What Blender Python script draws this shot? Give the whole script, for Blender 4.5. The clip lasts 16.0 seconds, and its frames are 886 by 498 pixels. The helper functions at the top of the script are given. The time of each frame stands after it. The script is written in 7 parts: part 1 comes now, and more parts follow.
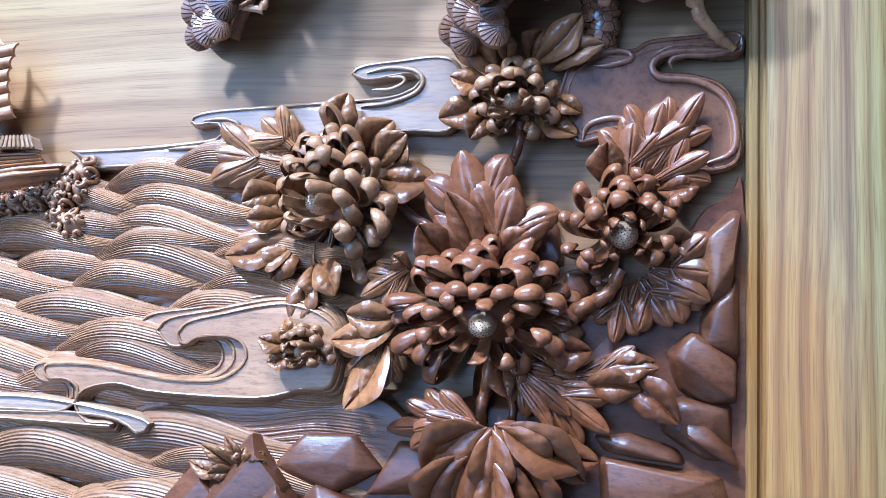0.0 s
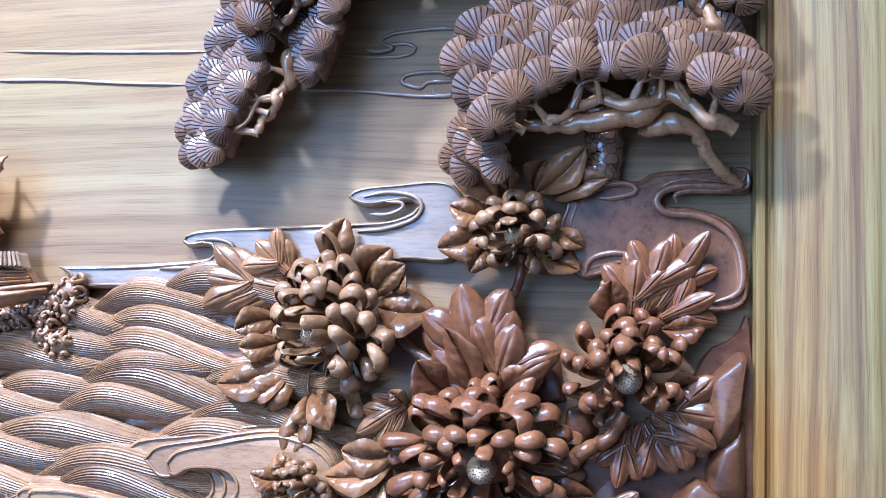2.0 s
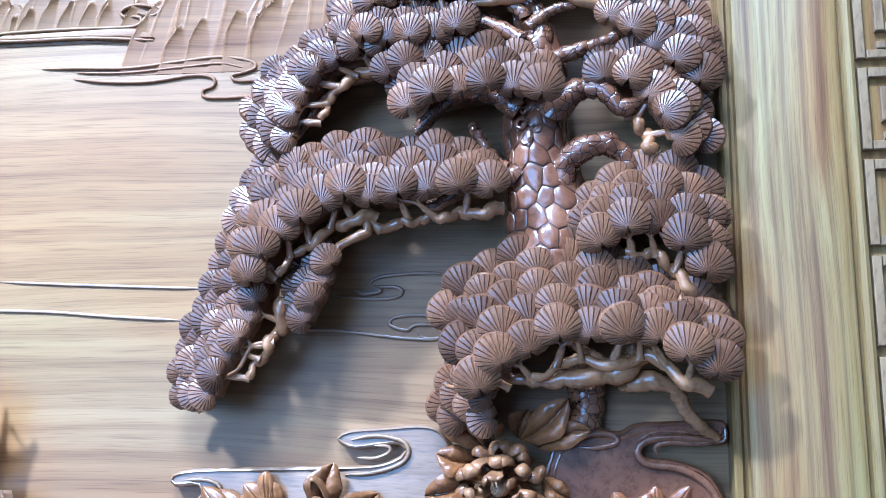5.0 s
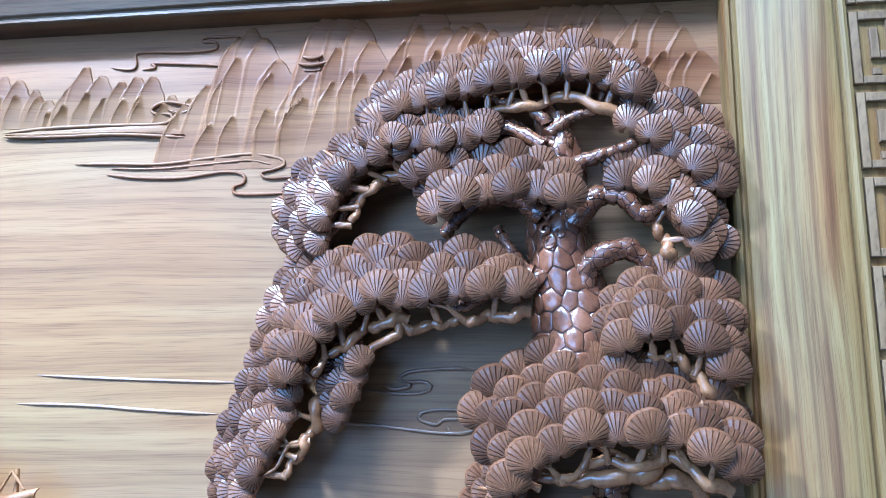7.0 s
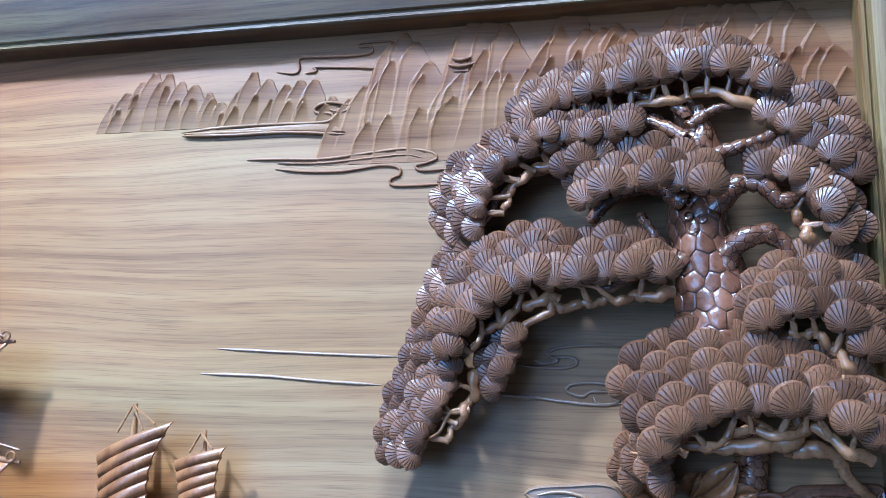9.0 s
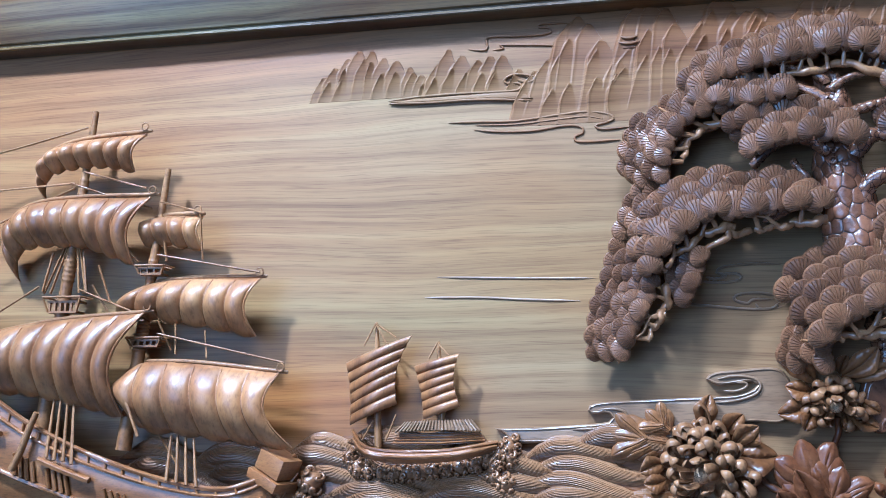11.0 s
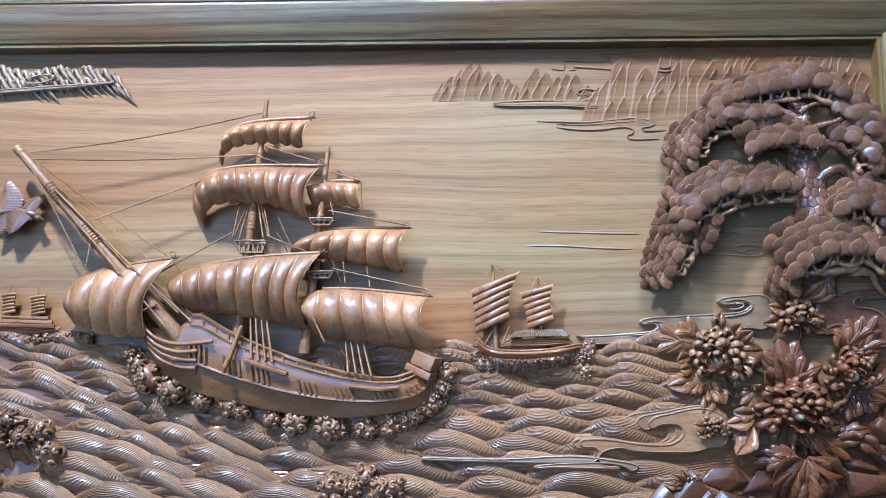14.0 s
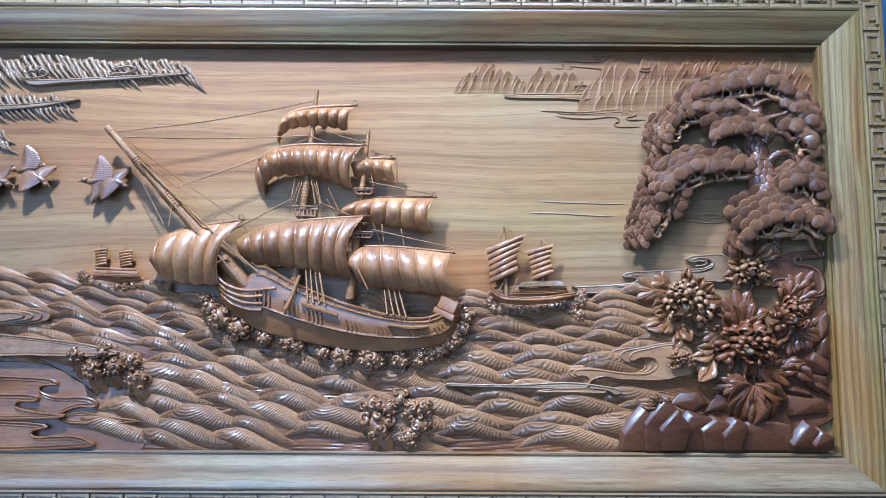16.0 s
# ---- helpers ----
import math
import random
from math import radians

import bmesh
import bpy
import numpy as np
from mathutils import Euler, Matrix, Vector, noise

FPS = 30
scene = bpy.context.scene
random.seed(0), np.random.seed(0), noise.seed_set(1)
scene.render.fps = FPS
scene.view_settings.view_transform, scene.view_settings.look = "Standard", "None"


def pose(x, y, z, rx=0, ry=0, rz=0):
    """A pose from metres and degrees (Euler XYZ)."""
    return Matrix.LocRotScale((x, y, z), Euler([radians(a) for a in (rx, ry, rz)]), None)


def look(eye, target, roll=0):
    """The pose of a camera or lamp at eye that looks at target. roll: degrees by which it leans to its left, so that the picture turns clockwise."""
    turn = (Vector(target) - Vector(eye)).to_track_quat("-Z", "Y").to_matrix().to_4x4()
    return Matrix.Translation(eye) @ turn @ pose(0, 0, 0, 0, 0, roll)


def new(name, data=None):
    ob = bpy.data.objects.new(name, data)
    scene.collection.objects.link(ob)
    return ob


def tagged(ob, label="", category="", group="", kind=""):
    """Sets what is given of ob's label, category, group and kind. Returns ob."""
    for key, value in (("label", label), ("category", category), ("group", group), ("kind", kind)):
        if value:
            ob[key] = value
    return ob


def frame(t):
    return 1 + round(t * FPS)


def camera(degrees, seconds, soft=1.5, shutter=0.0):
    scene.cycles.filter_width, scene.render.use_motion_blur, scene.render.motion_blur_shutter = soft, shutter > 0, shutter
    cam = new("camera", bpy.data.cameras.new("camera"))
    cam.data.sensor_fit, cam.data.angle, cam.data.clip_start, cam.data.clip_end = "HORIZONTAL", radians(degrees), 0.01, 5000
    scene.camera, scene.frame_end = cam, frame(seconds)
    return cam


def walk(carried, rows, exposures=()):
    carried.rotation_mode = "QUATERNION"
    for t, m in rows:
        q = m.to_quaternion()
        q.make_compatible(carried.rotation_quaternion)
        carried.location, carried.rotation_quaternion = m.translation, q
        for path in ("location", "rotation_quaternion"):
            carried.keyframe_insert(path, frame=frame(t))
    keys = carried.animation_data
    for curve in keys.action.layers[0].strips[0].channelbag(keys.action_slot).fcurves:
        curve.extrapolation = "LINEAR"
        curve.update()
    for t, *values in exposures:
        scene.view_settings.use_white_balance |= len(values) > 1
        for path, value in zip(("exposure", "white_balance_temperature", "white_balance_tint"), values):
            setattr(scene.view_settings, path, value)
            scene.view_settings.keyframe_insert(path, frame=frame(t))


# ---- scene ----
cam = camera(53.5, 16.0, 0.8)
PATH = [
    (0, (-0.095, -0.744, 1.241), (-0.498, 1.209, 1.397), 1.7),
    (0.5, (-0.097, -0.742, 1.265), (-0.491, 1.214, 1.401), 1.8),
    (1, (-0.106, -0.734, 1.289), (-0.492, 1.225, 1.398), 1.9),
    (1.5, (-0.107, -0.731, 1.313), (-0.49, 1.226, 1.456), 2.1),
    (2, (-0.105, -0.735, 1.34), (-0.493, 1.218, 1.53), 2.1),
    (2.5, (-0.108, -0.745, 1.361), (-0.484, 1.203, 1.61), 2.2),
    (3, (-0.107, -0.752, 1.379), (-0.472, 1.19, 1.688), 2.2),
    (3.5, (-0.108, -0.755, 1.398), (-0.462, 1.179, 1.761), 2.1),
    (4, (-0.111, -0.763, 1.413), (-0.451, 1.168, 1.81), 2.0),
    (4.5, (-0.111, -0.77, 1.428), (-0.446, 1.156, 1.853), 2.0),
    (7, (-0.142, -0.836, 1.518), (-0.445, 1.084, 1.991), 1.2),
    (7.5, (-0.155, -0.853, 1.519), (-0.478, 1.064, 1.987), 1.3),
    (8, (-0.172, -0.877, 1.511), (-0.529, 1.033, 1.985), 1.6),
    (8.5, (-0.171, -0.892, 1.502), (-0.614, 1.001, 1.969), 2.2),
    (9, (-0.193, -0.917, 1.488), (-0.683, 0.967, 1.946), 2.5),
    (9.5, (-0.263, -0.985, 1.474), (-0.767, 0.904, 1.897), 2.1),
    (10, (-0.341, -1.065, 1.434), (-0.85, 0.821, 1.866), 2.4),
    (10.2, (-0.366, -1.104, 1.431), (-0.869, 0.787, 1.845), 2.1),
    (12.3, (-0.548, -1.398, 1.346), (-0.734, 0.561, 1.703), -0.4),
    (12.5, (-0.57, -1.452, 1.345), (-0.746, 0.509, 1.695), -0.3),
    (13, (-0.618, -1.522, 1.329), (-0.765, 0.445, 1.662), -0.2),
    (13.5, (-0.731, -1.626, 1.31), (-0.84, 0.346, 1.622), -0.0),
    (14, (-0.815, -1.744, 1.297), (-0.88, 0.233, 1.597), 0.1),
    (14.5, (-0.882, -1.839, 1.253), (-0.924, 0.136, 1.565), 0.3),
    (15, (-0.906, -1.883, 1.242), (-0.92, 0.094, 1.545), 0.2),
    (15.5, (-0.921, -1.998, 1.24), (-0.91, -0.016, 1.502), 0.3),
    (16, (-0.922, -2.113, 1.188), (-0.92, -0.132, 1.46), 0.3),
]
walk(cam, [(t, look(eye, target, roll)) for t, eye, target, roll in PATH],
     [(t, stops, kelvin, 7.5 - 0.25 * t) for t, stops, kelvin in ((0.0, 0.55, 4000), (2.0, 0.49, 3980), (4.5, 0.45, 3980), (7.0, 0.31, 3960), (8.0, 0.20, 3960), (9.0, -0.08, 3960), (9.5, -0.15, 3980), (12.5, -0.22, 4020), (16.0, -0.16, 4020))])

# ---- light: a shop front and an added soft fill behind the camera, two ceiling spots ----
world = bpy.data.worlds.new("world")
scene.world = world
world.use_nodes = True
sky = world.node_tree.nodes.new("ShaderNodeTexSky")
sky.sky_type, sky.sun_disc = "NISHITA", False
sky.sun_elevation, sky.sun_rotation = radians(40), radians(200)
world.node_tree.links.new(sky.outputs[0], world.node_tree.nodes["Background"].inputs[0])
world.node_tree.nodes["Background"].inputs[1].default_value = 0.08


def area_lamp(name, m, sx, sy, watts, colour):
    data = bpy.data.lights.new(name, "AREA")
    data.shape, data.size, data.size_y, data.energy, data.color = "RECTANGLE", sx, sy, watts, colour
    ob = new(name, data)
    ob.matrix_world = m
    return ob


for eye, target, watts, soft in (((-1.80, -1.40, 3.45), (-1.24, 0, 1.48), 800, 0.10), ((-0.55, -1.40, 3.45), (-0.12, 0, 1.84), 385, 0.42)):
    spot = bpy.data.lights.new("ceiling_spot", "SPOT")
    spot.energy, spot.color, spot.shadow_soft_size, spot.spot_size, spot.spot_blend = watts, (1.0, 0.97, 0.93), soft, radians(72), 1.0
    new("ceiling_spot", spot).matrix_world = look(eye, target)
# Added fill that lifts the dark board between the pine pads; source unseen.
area_lamp("added_fill_light", look((-0.9, -3.2, 3.85), (-0.9, -2.2, 1.6)), 3.4, 1.8, 40, (0.86, 0.94, 1.0))
area_lamp("shopfront_light", look((-2.6, -4.3, 1.7), (-1.0, 0, 1.45)), 3.4, 2.3, 120, (0.58, 0.77, 1.0))

# ---- materials ----


def nodes_of(name):
    mat = bpy.data.materials.new(name)
    mat.use_nodes = True
    nt = mat.node_tree
    return mat, nt, nt.nodes["Principled BSDF"]


def node(nt, kind, **inputs):
    n = nt.nodes.new(kind)
    for key, value in inputs.items():
        n.inputs[key.replace("_", " ")].default_value = value
    return n


def ramp(nt, source, stops):
    n = nt.nodes.new("ShaderNodeValToRGB")
    els = n.color_ramp.elements
    while len(els) < len(stops):
        els.new(0.5)
    for el, (p, c) in zip(els, stops):
        el.position, el.color = p, (*c, 1) if len(c) == 3 else c
    nt.links.new(source, n.inputs[0])
    return n


def mix(nt, kind, factor, a, b):
    n = nt.nodes.new("ShaderNodeMix")
    n.data_type, n.blend_type = "RGBA", kind
    for socket, value in ((n.inputs[0], factor), (n.inputs[6], a), (n.inputs[7], b)):
        if isinstance(value, bpy.types.NodeSocket):
            nt.links.new(value, socket)
        elif isinstance(value, tuple):
            socket.default_value = (*value, 1)
        else:
            socket.default_value = value
    return n.outputs[2]


def wood(name, dark, mid, pale, along=(1.0, 1.0, 1.0), band=9.0, fibre=160.0, rough=0.3, bump=0.12, coat=0.35, vary=0.0, swirl=1.2, fine_grain=0.8, growth=0.0, stains=(), patch=0.7):
    """Lacquered wood with growth bands, fibres, dark pores and slow changes of tone. along: how the grain is stretched."""
    mat, nt, bsdf = nodes_of(name)
    link = nt.links.new
    co = nt.nodes.new("ShaderNodeTexCoord")
    mp = nt.nodes.new("ShaderNodeMapping")
    mp.inputs["Scale"].default_value = along
    link(co.outputs["Object"], mp.inputs[0])
    slow = node(nt, "ShaderNodeTexNoise", Scale=2.3, Detail=3.0, Distortion=swirl)
    bands = node(nt, "ShaderNodeTexNoise", Scale=band, Detail=9.0, Roughness=0.70, Distortion=swirl)
    fibres = node(nt, "ShaderNodeTexNoise", Scale=fibre, Detail=2.0, Roughness=0.7)
    blot = node(nt, "ShaderNodeTexNoise", Scale=7.0, Detail=4.0, Roughness=0.6)
    for n in (slow, bands, fibres):
        link(mp.outputs[0], n.inputs["Vector"])
    link(co.outputs["Object"], blot.inputs["Vector"])
    tone = ramp(nt, bands.outputs[0], ((0.30, dark), (0.47, mid), (0.66, pale)))
    wide = ramp(nt, slow.outputs[0], ((0.3, dark), (0.5, mid), (0.68, pale)))
    colour = mix(nt, "MIX", 0.45, tone.outputs[0], wide.outputs[0])
    fine = ramp(nt, fibres.outputs[0], ((0.32, (0.62, 0.58, 0.55)), (0.5, (1, 1, 1)), (0.75, (1.12, 1.1, 1.05))))
    colour = mix(nt, "MULTIPLY", fine_grain, colour, fine.outputs[0])
    stain = ramp(nt, blot.outputs[0], ((0.35, (0.74, 0.66, 0.6)), (0.6, (1.05, 1.02, 1.0))))
    colour = mix(nt, "MULTIPLY", patch, colour, stain.outputs[0])
    if growth:
        wave = node(nt, "ShaderNodeTexWave", Scale=13.0, Distortion=8.0, Detail=5.0)
        wave.inputs["Detail Scale"].default_value, wave.inputs["Detail Roughness"].default_value = 0.8, 0.62
        wave.bands_direction = "Z"
        wm = nt.nodes.new("ShaderNodeMapping")
        wm.inputs["Scale"].default_value = (0.09, 1.0, 1.3)
        link(co.outputs["Object"], wm.inputs[0])
        link(wm.outputs[0], wave.inputs["Vector"])
        lines = ramp(nt, wave.outputs["Fac"], ((0.0, (0.62, 0.52, 0.46)), (0.35, (0.95, 0.93, 0.92)), (1.0, (1.1, 1.1, 1.06))))
        colour = mix(nt, "MULTIPLY", growth, colour, lines.outputs[0])
    for place, size, strength in stains:
        sm = nt.nodes.new("ShaderNodeMapping")
        sm.vector_type = "TEXTURE"
        sm.inputs["Location"].default_value, sm.inputs["Scale"].default_value = place, size
        link(co.outputs["Object"], sm.inputs[0])
        ball = nt.nodes.new("ShaderNodeTexGradient")
        ball.gradient_type = "SPHERICAL"
        link(sm.outputs[0], ball.inputs[0])
        soft = ramp(nt, ball.outputs["Fac"], ((0.0, (0, 0, 0)), (0.7, (strength, strength, strength))))
        colour = mix(nt, "MIX", soft.outputs[0], colour, mix(nt, "MULTIPLY", 1.0, colour, (0.98, 0.72, 0.44)))
    if vary:
        info = nt.nodes.new("ShaderNodeObjectInfo")
        each = ramp(nt, info.outputs["Random"], ((0.0, (1 - vary, 1 - vary * 1.15, 1 - vary * 1.25)), (1.0, (1 + vary, 1 + vary * 0.9, 1 + vary * 0.8))))
        colour = mix(nt, "MULTIPLY", 1.0, colour, each.outputs[0])
    link(colour, bsdf.inputs["Base Color"])
    rr = nt.nodes.new("ShaderNodeMapRange")
    rr.inputs["To Min"].default_value, rr.inputs["To Max"].default_value = rough * 0.75, rough * 1.35
    link(blot.outputs[0], rr.inputs[0])
    link(rr.outputs[0], bsdf.inputs["Roughness"])
    bsdf.inputs["Specular IOR Level"].default_value = 0.5 if coat > 0.16 else 0.3
    bsdf.inputs["Coat Weight"].default_value, bsdf.inputs["Coat Roughness"].default_value = coat, 0.18
    bp = node(nt, "ShaderNodeBump", Strength=bump, Distance=0.001)
    link(fibres.outputs[0], bp.inputs["Height"])
    link(bp.outputs[0], bsdf.inputs["Normal"])
    return mat


def long_grain(name, dark, mid, pale, warm, stretch=(0.5, 1.0, 26.0), warp=0.10, rough=0.34, coat=0.2, rings=0.5, tints=()):
    """A sawn board: long streaks that bend round slow figure, growth rings, pores and slow drifts of hue. x runs along the grain."""
    mat, nt, bsdf = nodes_of(name)
    link = nt.links.new
    co = nt.nodes.new("ShaderNodeTexCoord")

    def stretched(source, scale):
        m = nt.nodes.new("ShaderNodeMapping")
        m.inputs["Scale"].default_value = scale
        link(source, m.inputs[0])
        return m.outputs[0]

    def noise(source, scale, detail, roughness=0.55):
        n = node(nt, "ShaderNodeTexNoise", Scale=1.0, Detail=detail, Roughness=roughness)
        link(stretched(source, scale), n.inputs["Vector"])
        return n

    slow = noise(co.outputs["Object"], (1.3 * stretch[0], 1.3, 0.09 * stretch[2]), 3.0)
    bend = nt.nodes.new("ShaderNodeVectorMath")
    bend.operation = "MULTIPLY_ADD"
    link(slow.outputs["Color"], bend.inputs[0])
    bend.inputs[1].default_value = (0.0, warp, warp)
    link(co.outputs["Object"], bend.inputs[2])
    P = bend.outputs[0]
    streak = noise(P, stretch, 9.0, 0.68)
    fine = noise(P, (5.0 * stretch[0], 4.0, 6.0 * stretch[2]), 5.0, 0.7)
    pores = noise(P, (28 * stretch[0], 30.0, 26.0 * stretch[2]), 1.0)
    hue = noise(co.outputs["Object"], (2.2 * stretch[0], 1.5, 0.14 * stretch[2]), 2.0)
    colour = ramp(nt, streak.outputs[0], ((0.30, dark), (0.48, mid), (0.68, pale))).outputs[0]
    ring = nt.nodes.new("ShaderNodeTexWave")
    ring.bands_direction = "Z"
    ring.inputs["Scale"].default_value, ring.inputs["Distortion"].default_value = 1.0, 2.5
    ring.inputs["Detail"].default_value, ring.inputs["Detail Scale"].default_value = 3.0, 1.4
    link(stretched(P, (0.5 * stretch[0], 0.4, 0.36 * stretch[2])), ring.inputs["Vector"])
    lines = ramp(nt, ring.outputs["Fac"], ((0.0, (0.60, 0.50, 0.42)), (0.30, (0.95, 0.92, 0.90)), (1.0, (1.06, 1.06, 1.04))))
    colour = mix(nt, "MULTIPLY", rings, colour, lines.outputs[0])
    colour = mix(nt, "MULTIPLY", 0.6, colour, ramp(nt, fine.outputs[0], ((0.32, (0.58, 0.50, 0.44)), (0.50, (1, 1, 1)), (0.72, (1.14, 1.12, 1.08)))).outputs[0])
    colour = mix(nt, "MULTIPLY", 0.6, colour, ramp(nt, pores.outputs[0], ((0.30, (0.60, 0.54, 0.50)), (0.45, (1, 1, 1)))).outputs[0])
    colour = mix(nt, "MULTIPLY", 1.0, colour, ramp(nt, hue.outputs[0], ((0.34, (0.92, 1.02, 0.98)), (0.5, (1, 1, 1)), (0.66, warm))).outputs[0])
    for place, size, tint in tints:
        sm = nt.nodes.new("ShaderNodeMapping")
        sm.vector_type = "TEXTURE"
        sm.inputs["Location"].default_value, sm.inputs["Scale"].default_value = place, size
        link(P, sm.inputs[0])
        ball = nt.nodes.new("ShaderNodeTexGradient")
        ball.gradient_type = "SPHERICAL"
        link(sm.outputs[0], ball.inputs[0])
        soft = ramp(nt, ball.outputs["Fac"], ((0.0, (0, 0, 0)), (0.8, (1, 1, 1))))
        colour = mix(nt, "MIX", soft.outputs[0], colour, mix(nt, "MULTIPLY", 1.0, colour, tint))
    link(colour, bsdf.inputs["Base Color"])
    rr = nt.nodes.new("ShaderNodeMapRange")
    rr.inputs["To Min"].default_value, rr.inputs["To Max"].default_value = rough * 0.8, rough * 1.3
    link(hue.outputs[0], rr.inputs[0])
    link(rr.outputs[0], bsdf.inputs["Roughness"])
    bsdf.inputs["Specular IOR Level"].default_value = 0.22
    bsdf.inputs["Coat Weight"].default_value, bsdf.inputs["Coat Roughness"].default_value = coat, 0.22
    bp = node(nt, "ShaderNodeBump", Strength=0.22, Distance=0.001)
    link(fine.outputs[0], bp.inputs["Height"])
    link(bp.outputs[0], bsdf.inputs["Normal"])
    return mat


RUST, AMBER, OLIVE = (0.90, 0.76, 0.64), (1.0, 0.76, 0.48), (1.0, 1.02, 0.90)
BOARD = long_grain("board_wood", (0.168, 0.089, 0.036), (0.240, 0.137, 0.057), (0.300, 0.186, 0.083), (1.0, 0.86, 0.70), (0.50, 1.0, 26.0), 0.13, 0.42, 0.05, 0.22,
                   (((-1.40, 0.0, 1.66), (0.95, 1.0, 0.62), (1.13, 0.96, 0.70)), ((-0.745, 0.0, 1.47), (0.15, 1.0, 0.12), AMBER), ((-1.70, 0.0, 1.46), (0.20, 1.0, 0.12), AMBER), ((-0.92, 0.0, 1.47), (0.20, 1.0, 0.14), AMBER),
                    ((-0.60, 0.0, 1.66), (0.34, 1.0, 0.20), OLIVE), ((-1.1, 0.0, 2.03), (1.6, 1.0, 0.15), RUST), ((-0.2, 0.0, 2.0), (0.5, 1.0, 0.2), RUST), ((-2.0, 0.0, 1.75), (0.5, 1.0, 0.2), RUST), ((-0.15, 0.0, 1.36), (0.2, 1.0, 0.14), RUST)))
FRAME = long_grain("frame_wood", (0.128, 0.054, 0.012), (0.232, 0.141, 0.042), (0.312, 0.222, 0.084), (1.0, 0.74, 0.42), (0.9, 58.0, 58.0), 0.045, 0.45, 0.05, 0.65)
# Top rail: browner wood, its darkness partly standing in for shade on the tilted face.
FRAME_TOP = long_grain("frame_wood_dark_shaded", (0.056, 0.028, 0.011), (0.125, 0.078, 0.030), (0.205, 0.150, 0.062), (1.0, 0.78, 0.50), (0.8, 36.0, 36.0), 0.06, 0.30, 0.35, 0.7)
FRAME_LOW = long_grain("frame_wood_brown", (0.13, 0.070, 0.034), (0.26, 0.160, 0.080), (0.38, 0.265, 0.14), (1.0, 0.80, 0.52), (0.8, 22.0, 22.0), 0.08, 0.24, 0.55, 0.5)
FRET = wood("fret_wood", (0.11, 0.062, 0.026), (0.23, 0.145, 0.066), (0.33, 0.225, 0.11), (1.0, 3.0, 3.0), 6.0, 80.0, 0.35, 0.2, 0.3, 0.12)
SEA = wood("sea_wood", (0.125, 0.053, 0.021), (0.249, 0.125, 0.048), (0.361, 0.206, 0.090), (0.8, 1.0, 3.4), 5.0, 120.0, 0.42, 0.2, 0.15, 0.26)
CLOUD = wood("cloud_wood", (0.130, 0.068, 0.030), (0.225, 0.128, 0.060), (0.300, 0.185, 0.095), (0.7, 1.0, 6.0), 3.0, 70.0, 0.32, 0.2, 0.3)
DARKCLOUD = wood("dark_cloud_wood", (0.097, 0.034, 0.010), (0.184, 0.071, 0.020), (0.291, 0.131, 0.043), (0.7, 1.0, 6.0), 3.0, 70.0, 0.34, 0.2, 0.15)
SAIL = wood("sail_wood", (0.085, 0.030, 0.012), (0.290, 0.125, 0.038), (0.500, 0.262, 0.092), (2.0, 1.0, 0.8), 3.2, 90.0, 0.40, 0.12, 0.25, 0.14, 2.4, 0.8, 0.0, (), 1.0)
SHIP = wood("ship_wood", (0.125, 0.046, 0.013), (0.250, 0.102, 0.028), (0.370, 0.175, 0.054), (1.0, 1.0, 4.0), 8.0, 120.0, 0.34, 0.15, 0.25, 0.12)
FOAM = wood("foam_wood", (0.115, 0.048, 0.018), (0.245, 0.115, 0.044), (0.375, 0.195, 0.080), (1.0, 1.0, 4.0), 8.0, 120.0, 0.28, 0.15, 0.5, 0.1)
SPAR = wood("spar_wood", (0.125, 0.052, 0.016), (0.265, 0.122, 0.038), (0.360, 0.192, 0.068), (1.0, 1.0, 1.0), 14.0, 140.0, 0.46, 0.1, 0.10, 0.1)
PINE = wood("pine_wood", (0.079, 0.034, 0.013), (0.164, 0.074, 0.030), (0.243, 0.124, 0.054), (1.0, 1.0, 1.0), 12.0, 160.0, 0.32, 0.15, 0.35, 0.34)
BARK = wood("bark_wood", (0.105, 0.042, 0.018), (0.200, 0.088, 0.038), (0.290, 0.145, 0.064), (1.0, 1.0, 1.0), 16.0, 160.0, 0.24, 0.15, 0.5, 0.15)

def cracked(mat, scale):
    """Cuts a net of fine dark cracks into a wood material."""
    nt = mat.node_tree
    bsdf = nt.nodes["Principled BSDF"]
    co = nt.nodes.new("ShaderNodeTexCoord")
    cells = nt.nodes.new("ShaderNodeTexVoronoi")
    cells.feature = "DISTANCE_TO_EDGE"
    cells.inputs["Scale"].default_value = scale
    nt.links.new(co.outputs["Object"], cells.inputs["Vector"])
    edge = ramp(nt, cells.outputs["Distance"], ((0.015, (0.30, 0.24, 0.21)), (0.07, (1, 1, 1))))
    old = bsdf.inputs["Base Color"].links[0].from_socket
    nt.links.new(mix(nt, "MULTIPLY", 1.0, old, edge.outputs[0]), bsdf.inputs["Base Color"])
    bump = node(nt, "ShaderNodeBump", Strength=0.5, Distance=0.001)
    nt.links.new(edge.outputs[0], bump.inputs["Height"])
    nt.links.new(bump.outputs[0], bsdf.inputs["Normal"])
    return mat


